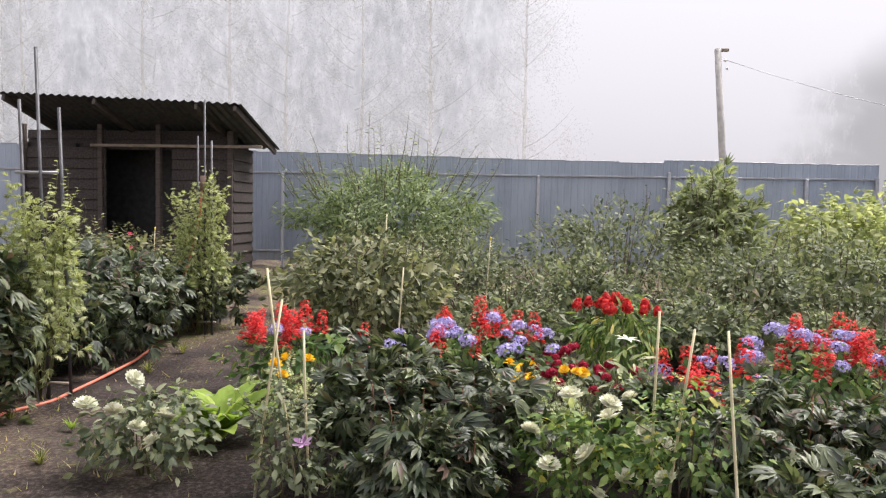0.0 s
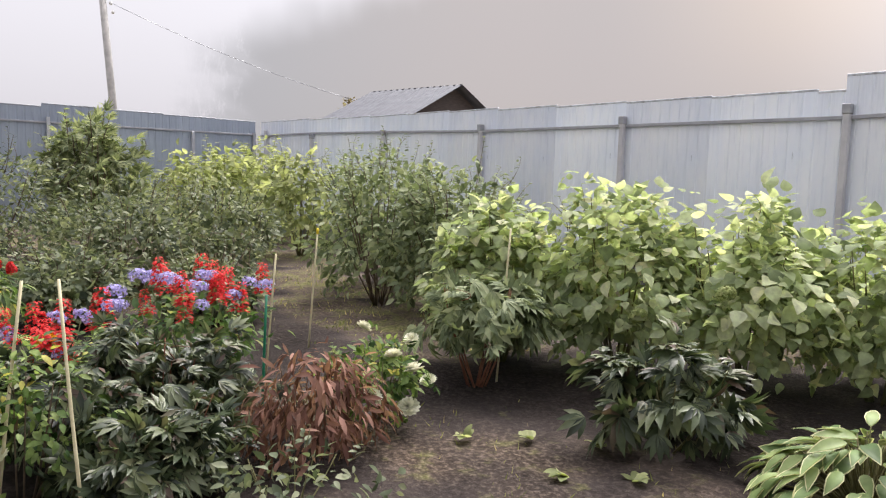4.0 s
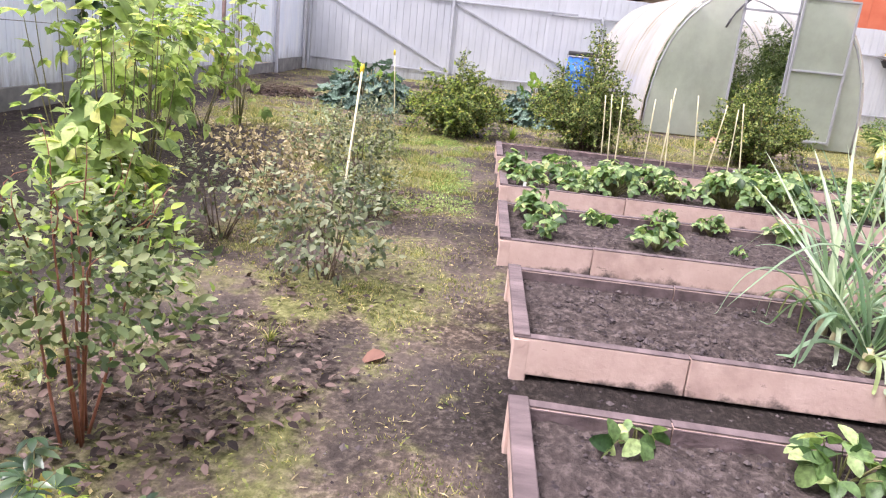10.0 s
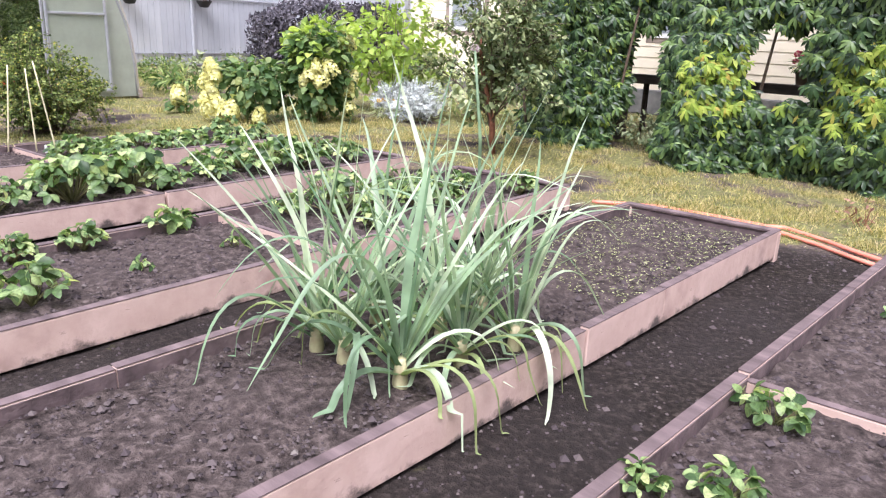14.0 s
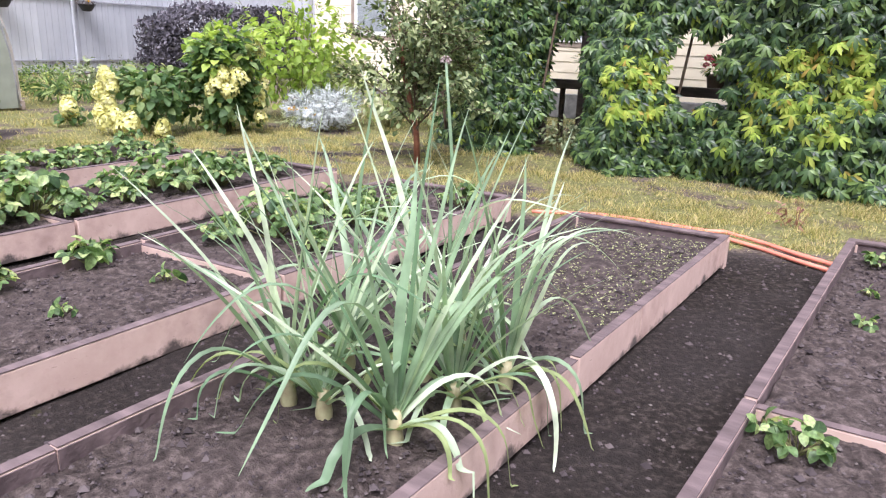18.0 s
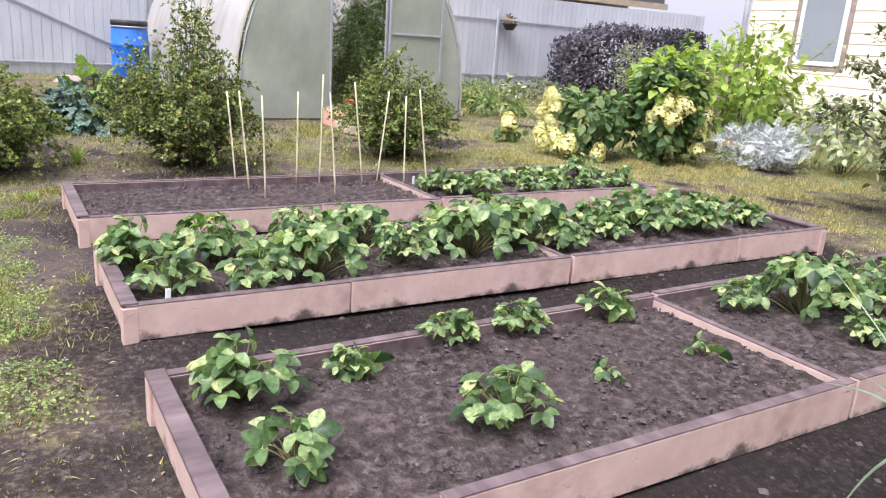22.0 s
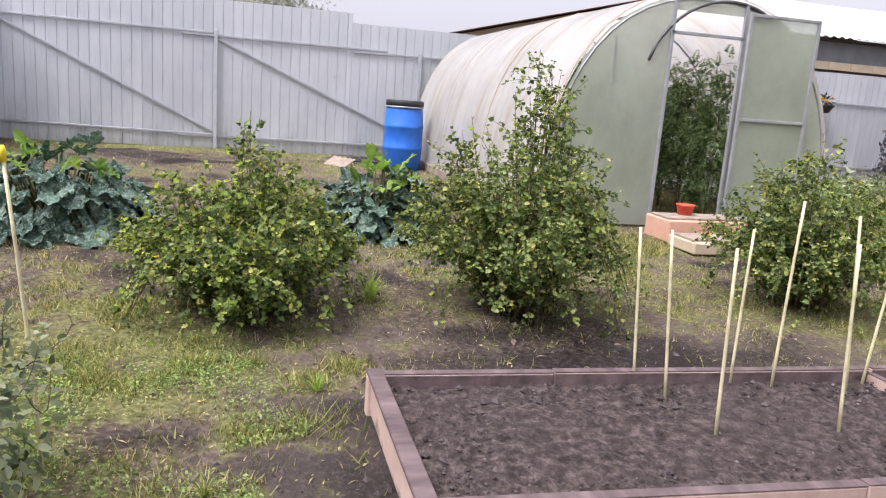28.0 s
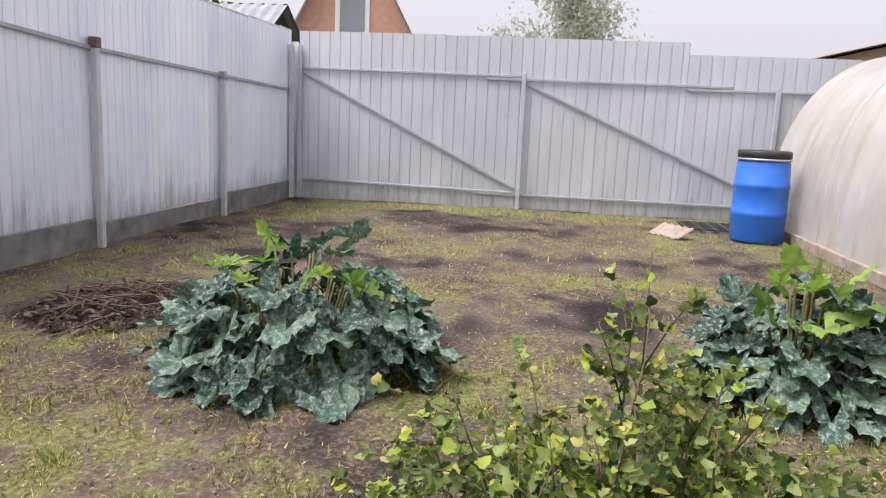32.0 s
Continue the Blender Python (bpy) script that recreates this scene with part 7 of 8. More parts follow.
# ======== right side: hydrangeas, ivy-clad pergola, pots ========
side_spots = lambda rows: [(0.63 * a - 0.77 * b, 0.77 * a + 0.63 * b, z) for a, b, z in rows]
ob = shrub("hydrangea", "hydrangea with cream-yellow flower heads", "shrub", 9.85, -3.9, 0.44, 0.42, 0.74, T_WIDE, 0.105, 760, L["hydrdark"], 0.08, None, 10, 4, 0.1, 0.2, 0.4, 0.35, 16.1, 0.007, group="hydrangeas")
blooms(ob, "panicle", side_spots(((0.45, 0.1, 0.6), (0.38, 0.2, 0.48), (0.5, 0.05, 0.42), (0.42, 0.22, 0.33), (0.36, 0.26, 0.2), (0.52, 0.1, 0.24), (0.3, 0.3, 0.12), (0.4, 0.15, 0.54), (0.47, 0.2, 0.14), (0.22, 0.38, 0.14), (-0.08, 0.42, 0.08))), "flower_head", 1.32, 35, 4)
ob = shrub("hydrangea", "tall hydrangea with cream flower heads", "shrub", 9.4, -4.48, 0.4, 0.42, 1.12, T_WIDE, 0.11, 1200, L["hydrdark"], 0.0, None, 12, 8, 0.15, 0.25, 0.4, 0.35, 16.2, 0.008, 0.1, group="hydrangeas", mat2=L["lime"], n2=150)
blooms(ob, "panicle", side_spots(((0.1, 0.4, 0.55), (-0.02, 0.42, 0.48), (-0.13, 0.38, 0.6), (0.04, 0.4, 0.62), (0.16, 0.36, 0.46), (-0.34, 0.1, 0.88), (-0.3, 0.06, 0.78), (-0.36, 0.2, 0.18), (-0.34, 0.22, 0.38), (-0.4, 0.1, 0.5))), "flower_head", 1.32, 35, 5)
ob = shrub("hydrangea", "small hydrangea with one large cream head", "shrub", 10.89, -3.61, 0.16, 0.16, 0.2, T_WIDE, 0.09, 60, L["hydrdark"], 0.04, None, 5, 0, 0.1, 0.15, 0.3, 0.3, 16.25, 0.006, group="hydrangeas")
blooms(ob, "panicle", ((0.0, 0.02, 0.17), (-0.06, 0.05, 0.2)), "flower_head", 1.6, 25, 7)
shrub("ninebark", "yellow-green leafy shrub by the house", "shrub", 9.9, -6.2, 0.75, 0.8, 1.5, T_OVAL, 0.13, 1200, L["lime"], 0.1, None, 12, 14, 0.25, 0.25, 0.4, 0.3, 16.3, 0.009)
shrub("yellow_perennial", "tall yellowing perennial clump by the house", "perennial", 9.75, -6.5, 0.55, 0.5, 0.8, T_OVAL, 0.1, 700, L["feather"], 0.05, None, 12, 8, 0.2, 0.2, 0.4, 0.3, 16.35, 0.006)
shrub("yellow_perennial", "tall yellowing perennial clump by the house", "perennial", 8.4, -6.2, 0.6, 0.5, 0.75, T_OVAL, 0.1, 600, L["hydrangea"], 0.05, None, 12, 8, 0.2, 0.2, 0.4, 0.3, 16.36, 0.006)
for x, y, s in ((9.22, -5.6, 16.4), (8.97, -5.85, 16.41), (8.75, -5.45, 16.42), (9.4, -5.9, 16.43)):
    shrub("dusty_miller", "silver-white dusty miller in the border", "perennial", x, y, 0.24, 0.24, 0.36, T_FERN, 0.13, 200, L["silver"], 0.02, None, 8, 4, 0.1, 0.15, 0.3, 0.0, s, 0.004)
ob = shrub("marigold", "low orange marigold in the border", "flower", 9.08, -5.33, 0.18, 0.3, 0.18, T_FERN, 0.07, 120, L["hydrangea"], 0.02, None, 6, 0, 0.1, 0.1, 0.3, 0.1, 16.5, 0.003, group="bedding flowers")
blooms(ob, "marigold", dome_spots(7, 0.17, 0.3, 0.22, 165, 0.6), "flower", 1.0, 20, 8)
APPLE = (6.68, -4.2)


def pergola():
    p = thing("pergola", "wooden pergola wholly overgrown with creeper", "pergola", 5.0, -5.9, 0)
    for x in (2.05, 1.3, 0.15, -1.0, -1.9, -3.2):
        child("post", box_mesh("post", 0.1, 0.1, 2.6, MAT["darkwood"], 0.008), p, m=pose(x, -0.1, 0))
    for y in (-0.15, -1.9):
        child("beam", box_mesh("beam", 5.8, 0.08, 0.14, MAT["darkwood"], 0.008), p, m=pose(-0.6, y, 2.5))
    for i in range(9):
        child("rafter", box_mesh("rafter", 0.06, 2.3, 0.1, MAT["darkwood"], 0.006), p, m=pose(-3.3 + i * 0.66, -1.0, 2.62))
    child("rail", box_mesh("rail", 5.3, 0.07, 0.09, MAT["darkwood"], 0.006), p, m=pose(-0.55, -0.12, 0.62))
    return p


pergola()


def creeper_wall():
    """Creeper leaves hang in layers over a lattice face with two openings."""
    rng = np.random.default_rng(400)
    c = thing("creeper", "dense glossy Virginia creeper curtain, yellow-green in places", "climber", 5.0, -5.6, 0)
    n = 20000
    x = rng.uniform(-3.0, 2.25, n)
    z = rng.uniform(0.02, 2.75, n)
    bulge = 0.12 + sum(g_ * np.exp(-((x - c_) / w_) ** 2) * (1 - 0.22 * z) for c_, w_, g_ in ((1.5, 0.42, 0.3), (0.15, 0.38, 0.34), (-1.3, 0.6, 0.34), (-2.5, 0.5, 0.3))) + 0.16 * fbm(x, z, 2.2, 9.0, 3) + 0.1 * np.sin(x * 2.1 + 0.6) * np.cos(z * 1.4) + 0.3 * np.exp(-((x + 1.3) / 1.0) ** 2) * (1 - z / 3.2) + 0.22 * np.exp(-((x - 0.05) / 0.5) ** 2) * (1 - z / 2.6)
    y = bulge + rng.normal(size=n) * 0.07
    open1 = (np.abs(x - 0.78 - 0.05 * np.sin(z * 9)) < 0.24) & (z > 0.02) & (z < 1.2 + 0.06 * np.sin(x * 21))
    open2 = (np.abs(x + 0.45 - 0.04 * np.sin(z * 8)) < 0.23) & (z > 0.6 + 0.05 * np.sin(x * 19)) & (z < 1.22 + 0.05 * np.sin(x * 17))
    keep = ~(open1 | open2) & (z < 2.7 + 0.1 * np.sin(x * 5))
    x, y, z = x[keep], y[keep], z[keep]
    n = len(x)
    P = np.stack([x, y, z], -1)
    D = np.stack([rng.normal(size=n) * 0.4, 0.45 + rng.normal(size=n) * 0.22, -0.85 + rng.normal(size=n) * 0.25], -1)
    U = np.stack([rng.normal(size=n) * 0.3, np.ones(n), 0.75 + rng.normal(size=n) * 0.3], -1)
    patch = np.exp(-((z - 0.8) / 0.42) ** 2) * (np.exp(-((x + 0.05) / 0.35) ** 2) + np.exp(-((x + 1.25) / 0.6) ** 2)) + 0.5 * fbm(x, z, 2.5, 3.0, 3)
    yel = ((patch > 0.5) & (rng.random(n) < 0.6)) | (rng.random(n) < 0.035)
    S = rng.uniform(0.06, 0.112, n)
    for k, m, nm in ((~yel, "creeper", "foliage"), (yel, "creeperyellow", "young_leaves")):
        child(nm, mesh_np(nm, *scatter(T_CREEPER, P[k], D[k], U[k], S[k]), L[m], True), c, kind="stuff")
    m_ = 2600
    T_ = np.stack([rng.uniform(-3.3, 2.3, m_), rng.uniform(-2.2, 0.3, m_), 2.46 + 0.14 * rng.random(m_) + 0.06 * rng.normal(size=m_) ** 2], -1) + [0, 0, 0.25]
    child("foliage", mesh_np("foliage", *scatter(T_CREEPER, T_, rng.normal(size=(m_, 3)) * [1, 1, 0.3], np.tile([0, 0, 1.0], (m_, 1)) + rng.normal(size=(m_, 3)) * 0.4, rng.uniform(0.07, 0.13, m_)), L["creeper"], True), c, kind="stuff")
    st = [tube_np(curve_pts((a, 0.12 + 0.05 * math.sin(a * 7), -0.02), (a + rng.normal() * 0.3, 0.12, 2.6), rng.normal(size=3) * 0.08, 8), np.linspace(0.018, 0.006, 8), 5) for a in np.concatenate([np.linspace(-2.9, -0.75, 9), np.linspace(-0.15, 0.5, 4), np.linspace(1.15, 2.1, 5)])]
    child("branchwork", mesh_np("branchwork", *join_np(st), MAT["bark"], True), c, kind="stuff")
    return c


creeper_wall()
for i, (x, y, k) in enumerate(((6.0, -6.55, "whitecluster"), (5.7, -6.6, "pelargonium"), (4.65, -6.5, "pelargonium"), (4.45, -6.5, "whitecluster"), (4.2, -6.55, "pelargonium"))):
    pot = thing("flower_pot", "dark pot of flowers on the veranda shelf", "flower pot", x, y, 0.62, group="flower pots")
    child("pot_body", lathe("pot_body", [(0, 0), (0.085, 0), (0.11, 0.17), (0.122, 0.175), (0.122, 0.2), (0.1, 0.2), (0.095, 0.18), (0, 0.18)], MAT["blackplastic"] if i % 2 else MAT["greywood"], 20), pot)
    P, d = crown(np.random.default_rng(410 + i), 90, 0.17, 0.17, 0.36, 0.16, 0.2, 0.4, i)
    child("foliage", mesh_np("foliage", *scatter(T_OVAL, P, d, d + [0, 0, 0.6], np.full(90, 0.06)), L["currant"]), pot, kind="stuff")
    blooms(pot, k, dome_spots(8, 0.17, 0.17, 0.36, 420 + i, 0.7), "flower", 0.9, 25, i)
vw = thing("veranda_wall", "dark brown plank wall behind the creeper", "wall", 5.85, -6.95, 0)
for i in range(6):
    child("plank", box_mesh("plank", 0.145, 0.03, 1.9, MAT["darkwood"], 0.004), vw, m=pose(-0.4 + i * 0.15, 0.004 * (i % 2), 0))
sh = thing("veranda_shelf", "dark wooden shelf behind the creeper", "shelf", 5.2, -6.55, 0)
child("board", box_mesh("board", 2.6, 0.3, 0.03, MAT["darkwood"], 0.004), sh, m=pose(0, 0, 0.59))
for x in (-1.1, 0.0, 1.1):
    child("leg", box_mesh("leg", 0.05, 0.05, 0.59, MAT["darkwood"], 0.004), sh, m=pose(x, 0, 0))
shrub("sedum", "round sedum with pale heads", "perennial", 5.85, -5.55, 0.26, 0.24, 0.36, T_OVAL, 0.06, 300, L["greygreen"], 0.02, None, 10, 0, 0.1, 0.1, 0.4, 0.2, 17.0, 0.004)
ob = shrub("red_seedling", "small red-leaved plant in the grass", "weed", 3.52, -3.7, 0.13, 0.13, 0.16, T_LANCE, 0.06, 26, L["brown"], 0.02, MAT["redstem"], 6, 2, 0.06, 0.2, 0.2, 0.0, 17.1, 0.003)

# ======== back garden: currants, zucchini, greenhouse planting ========
def cane_bush(name, label, category, x, y, R, h, n_stems, T, size, mat, seed, twigs=7, per=9, low=0.62, flat=1.7, yellow=0, stem=None, droopers=0, stem_r=0.006, group="", lean=(0.0, 0.0), core=700, base_z=-0.02):
    """Many stems that rise from one crown and fan out, with short side twigs and leaves along both."""
    rng = np.random.default_rng(seed)
    ob = thing(name, label, category, x, y, 0, 0, group)
    tubes, LP, LD = [], [], []
    def leafy(a, b, n, spread):
        q = rng.uniform(0.1, 1.0, n)
        p = a + (b - a) * q[:, None] + rng.normal(size=(n, 3)) * size * 0.35
        o = rng.normal(size=(n, 3)) * spread + (b - a) / (np.linalg.norm(b - a) + 1e-6) * 0.7
        LP.append(p), LD.append(o)
    for i in range(n_stems):
        a, q = rng.uniform(0, 6.28), math.sqrt(rng.random())
        ragged = rng.uniform(0.78, 1.1) if rng.random() < 0.85 else rng.uniform(1.05, 1.22)
        rad = R * q * (1 + 0.18 * math.sin(3 * a + seed))
        tip = np.array([rad * math.cos(a) + lean[0], rad * math.sin(a) + lean[1], h * (1 - low * q ** flat) * ragged])
        base = np.array([0.1 * R * rng.normal() + 0.12 * tip[0], 0.1 * R * rng.normal() + 0.12 * tip[1], base_z]) * ([1, 1, 1] if base_z < 0 else [0.3, 0.3, rng.uniform(0.7, 2.4)])
        pts = np.array(curve_pts(base, tip, (tip[0] * 0.1, tip[1] * 0.1, 0.12 * h * q), 8))
        tubes.append(tube_np(pts, np.linspace(stem_r, stem_r * 0.3, 8), 5))
        for k in range(4, 8):
            leafy(pts[k - 1], pts[k], 4, 0.7)
        for k in range(twigs):
            f = rng.uniform(0.12, 0.97) * 7
            m = min(6, int(f))
            p = pts[m] + (pts[m + 1] - pts[m]) * (f - m)
            out = np.array([p[0] * 1.2, p[1] * 1.2, 0.0]) / (R + 1e-6) + np.array([rng.normal() * 0.6, rng.normal() * 0.6, 0.25 + rng.normal() * 0.4])
            e = p + out / (np.linalg.norm(out) + 1e-6) * R * rng.uniform(0.16, 0.36)
            e[2] = max(e[2], 0.03)
            tubes.append(tube_np([p, (p + e) / 2 + [0, 0, 0.01], e], [stem_r * 0.4, stem_r * 0.3, stem_r * 0.18], 4))
            leafy(p, e, per, 0.75)
    for i in range(droopers):
        a = rng.uniform(0, 6.28)
        mid = np.array([R * 0.6 * math.cos(a), R * 0.6 * math.sin(a), h * rng.uniform(0.35, 0.6)])
        end = np.array([R * rng.uniform(0.95, 1.2) * math.cos(a), R * rng.uniform(0.95, 1.2) * math.sin(a), rng.uniform(0.02, 0.15)])
        bow = np.concatenate([curve_pts((0, 0, 0.02), mid, (0, 0, 0.06), 5), curve_pts(mid, end, (0, 0, 0.08), 6)[1:]])
        tubes.append(tube_np(bow, np.linspace(stem_r * 0.7, stem_r * 0.3, 10), 4))
        for k in range(3, 9):
            leafy(bow[k], bow[k + 1] + rng.normal(size=3) * R * 0.06, 12, 0.9)
    P, D = np.concatenate(LP), np.concatenate(LD)
    P[:, 2] = np.maximum(P[:, 2], 0.02)
    n = len(P)
    out = P * [1.0 / R, 1.0 / R, 0.4 / h]
    U = out * 0.7 + [0, 0, 0.75] + rng.normal(size=(n, 3)) * 0.4
    S = size * rng.uniform(0.55, 1.3, n)
    yel = rng.random(n) < yellow
    child("branchwork", mesh_np("branchwork", *join_np(tubes), stem or MAT["bark"], True), ob, "thin branching stems", kind="stuff")
    leaves = [scatter(T, P[~yel], D[~yel] - [0, 0, 0.25], U[~yel], S[~yel])]
    if core:
        C, d = crown(rng, core, R * 0.66, R * 0.66, h * 0.78, 0.05, 0.2, 0.1, seed % 7, -0.95)
        leaves.append(scatter(T_OVAL, C, d + rng.normal(size=(core, 3)) * 0.6, d + rng.normal(size=(core, 3)) * 0.6, size * rng.uniform(1.0, 1.6, core)))
    child("foliage", mesh_np("foliage", *join_np(leaves), mat, True), ob, kind="stuff")
    if yel.any():
        child("yellow_leaves", mesh_np("yellow_leaves", *scatter(T, P[yel], D[yel], U[yel], S[yel] * 1.15), L["creeperyellow"], True), ob, "yellowed leaves", kind="stuff")
    return ob


for x, y, R, h, ns, s_, lw, yl, dr in ((9.9, 1.62, 0.52, 0.86, 112, 1801, 0.72, 0.11, 34), (9.96, 0.2, 0.58, 1.26, 120, 1802, 0.76, 0.01, 30), (10.05, -1.68, 0.54, 1.06, 92, 1803, 0.74, 0.014, 26)):
    cane_bush("currant", "green currant bush with a few yellow leaves", "shrub", x, y, R, h, ns, T_CURRANT, 0.026, L["currantbush"], s_, 10, 15, lw, 1.5, yl, None, dr, 0.0045, "currant bushes")


tr = cane_bush("apple_tree", "small bushy fruit tree on the lawn", "tree", *APPLE, 0.7, 1.62, 30, T_OVAL, 0.056, L["appleleaf"], 1804, 15, 11, 0.72, 1.9, 0.0, MAT["bark"], 0, 0.008, core=160, base_z=0.3)
tube("trunk", [(0, 0, -0.05), (0.02, 0.0, 0.3), (0.1, 0.1, 0.8), (0.12, 0.14, 1.2)], [0.032, 0.026, 0.018, 0.01], MAT["redstem"], tr)


def ruffled_leaf(n=44):
    """A broad five-lobed leaf, toothed and wavy, on its stalk point."""
    a = np.linspace(-2.7, 2.7, n)
    r = 0.5 * (0.68 + 0.32 * np.cos(a * 2.32)) * (1 + 0.09 * np.sin(a * 17.0) + 0.05 * np.sin(a * 29.0 + 1)) + 0.06
    rings = [(k, r * k) for k in (0.35, 0.7, 1.0)]
    V = [(0, 0.36, -0.05)]
    for k, q in rings:
        V += list(zip(q * np.sin(a), 0.36 + q * np.cos(a), 0.16 * q + k * k * (0.05 * np.sin(a * 7 + 0.6) + 0.035 * np.sin(a * 13))))
    F = [(0, i + 2, i + 1) for i in range(n - 1)]
    for g in range(2):
        o = 1 + g * n
        for i in range(n - 1):
            F += [(o + i, o + i + 1, o + n + i + 1), (o + i, o + n + i + 1, o + n + i)]
    return np.array(V, float), np.array(F)


T_ZUC = ruffled_leaf()
def zucchini(x, y, r, h, seed):
    rng = np.random.default_rng(seed)
    z = thing("zucchini", "sprawling zucchini with large mottled leaves", "vegetable", x, y, 0, group="zucchini plants")
    n = 185
    a = rng.uniform(0, 6.28, n)
    q = np.sqrt(rng.random(n))
    P = np.stack([q * r * np.cos(a), q * r * np.sin(a), 0.05 + h * (1 - 0.85 * q ** 2.4) * rng.uniform(0.22, 1.0, n)], -1)
    D = np.stack([np.cos(a), np.sin(a), 0.3 - 1.1 * q], -1) + rng.normal(size=(n, 3)) * 0.35
    U = np.stack([np.cos(a) * (0.2 + 1.1 * q), np.sin(a) * (0.2 + 1.1 * q), np.full(n, 0.85)], -1) + rng.normal(size=(n, 3)) * 0.32
    top = (P[:, 2] > h * 0.72) & (np.cos(a + 0.6) < 0.2) & (rng.random(n) < 0.8)
    child("leaves", mesh_np("leaves", *scatter(T_ZUC, P[~top], D[~top], U[~top], rng.uniform(0.14, 0.3, (~top).sum())), L["zucchini"], True), z, kind="stuff")
    if top.any():
        child("young_leaves", mesh_np("young_leaves", *scatter(T_ZUC, P[top], D[top] + [0, 0, 0.6], U[top], rng.uniform(0.14, 0.22, top.sum())), L["zucchinilight"], True), z, kind="stuff")
    child("leafstalk", mesh_np("leafstalk", *join_np([tube_np(curve_pts((p[0] * 0.55, p[1] * 0.55, p[2] * 0.3), p * [1, 1, 0.96], (p[0] * 0.05, p[1] * 0.05, 0.02)), np.linspace(0.009, 0.006, 6), 5) for p in P]), MAT["stem"], True), z, kind="stuff")
    blooms(z, "yellowstar", [(r * 0.5, -r * 0.4, h * 0.6)], "flower", 1.2, 20, seed)
    return z


zucchini(12.0, 2.95, 0.58, 0.6, 501)
zucchini(12.15, 0.62, 0.4, 0.54, 502)
rng_ = np.random.default_rng(77)
for i in range(16):
    x, y = 13.3 + (i % 8) * 0.62, -2.0 - (i // 8) * 1.16 + rng_.normal() * 0.05
    shrub("tomato", "tall tomato plant in the greenhouse", "tomato", x, y, 0.25, 0.27, 1.6 + 0.12 * rng_.random(), T_FERN, 0.15, 620 if i % 8 < 3 else 200, L["tomato"], 0.08, None, 5, 3, 0.1, 0.15, 0.3, 0.5, 19 + i * 0.1, 0.008, group="tomato plants")
ob = thing("red_bucket", "red plastic bucket on the greenhouse step", "bucket", 12.3, -2.25, 0.22)
ob.scale = (0.6, 0.6, 0.6)
child("bucket_body", lathe("bucket_body", [(0, 0), (0.1, 0), (0.135, 0.14), (0.145, 0.145), (0.145, 0.16), (0.125, 0.155), (0.095, 0.01), (0, 0.012)], plain_mat("red_plastic", (0.6, 0.06, 0.03), (0.7, 0.1, 0.05), 0.4, 9, 0, 0), 24), ob)
shrub("round_box", "clipped round bush by the fence", "shrub", 14.7, -5.6, 0.42, 0.42, 0.46, T_SMALL, 0.05, 1500, L["currant"], 0.02, None, 8, 0, 0.1, 0.06, 0.7, 0.1, 22.1, 0.006)
shrub("border_perennial", "mixed low border plants before the fence", "perennial", 13.4, -5.3, 0.4, 0.5, 0.35, T_LANCE, 0.2, 160, L["currant"], 0.02, None, 8, 0, 0.1, 0.15, 0.3, 0.2, 22.2, 0.005)
shrub("border_perennial", "mixed low border plants before the fence", "perennial", 15.5, -6.8, 0.5, 0.6, 0.45, T_OVAL, 0.1, 300, L["greygreen"], 0.02, None, 8, 4, 0.15, 0.2, 0.3, 0.2, 22.3, 0.005)
shrub("border_perennial", "mixed low border plants before the fence", "perennial", 16.0, -8.2, 0.5, 0.8, 0.4, T_OVAL, 0.1, 320, L["rose"], 0.02, None, 8, 4, 0.15, 0.2, 0.3, 0.2, 22.35, 0.005)


def hedge():
    rng = np.random.default_rng(600)
    h = thing("hedge", "dark clipped hedge before the fence", "hedge", 17.3, -11.8, 0)
    n = 11500
    P = rng.uniform(-1, 1, (n, 3)) * [0.45, 2.1, 0.78]
    ax = rng.integers(0, 3, n)
    for k, half in ((0, 0.45), (1, 2.1), (2, 0.78)):
        s = ax == k
        P[s, k] = np.sign(P[s, k]) * half * rng.uniform(0.72, 1.06, s.sum())
    P[:, 2] += 0.8 + 0.05 * np.sin(P[:, 1] * 3)
    P[:, 2] *= np.where(P[:, 1] < 1.2, 1.0, 1.0 - 0.25 * (P[:, 1] - 1.2))
    d = P - [0, 0, 0.8]
    child("foliage", mesh_np("foliage", *scatter(T_OVAL, P, rng.normal(size=(n, 3)), d + rng.normal(size=(n, 3)) * 0.4, rng.uniform(0.07, 0.13, n)), L["hedge"]), h, kind="stuff")
    child("branchwork", mesh_np("branchwork", *join_np([tube_np([(0, y, -0.02), (0.05, y + 0.1, 1.3)], [0.03, 0.01], 5) for y in np.linspace(-1.9, 1.9, 9)]), MAT["bark"], True), h, kind="stuff")


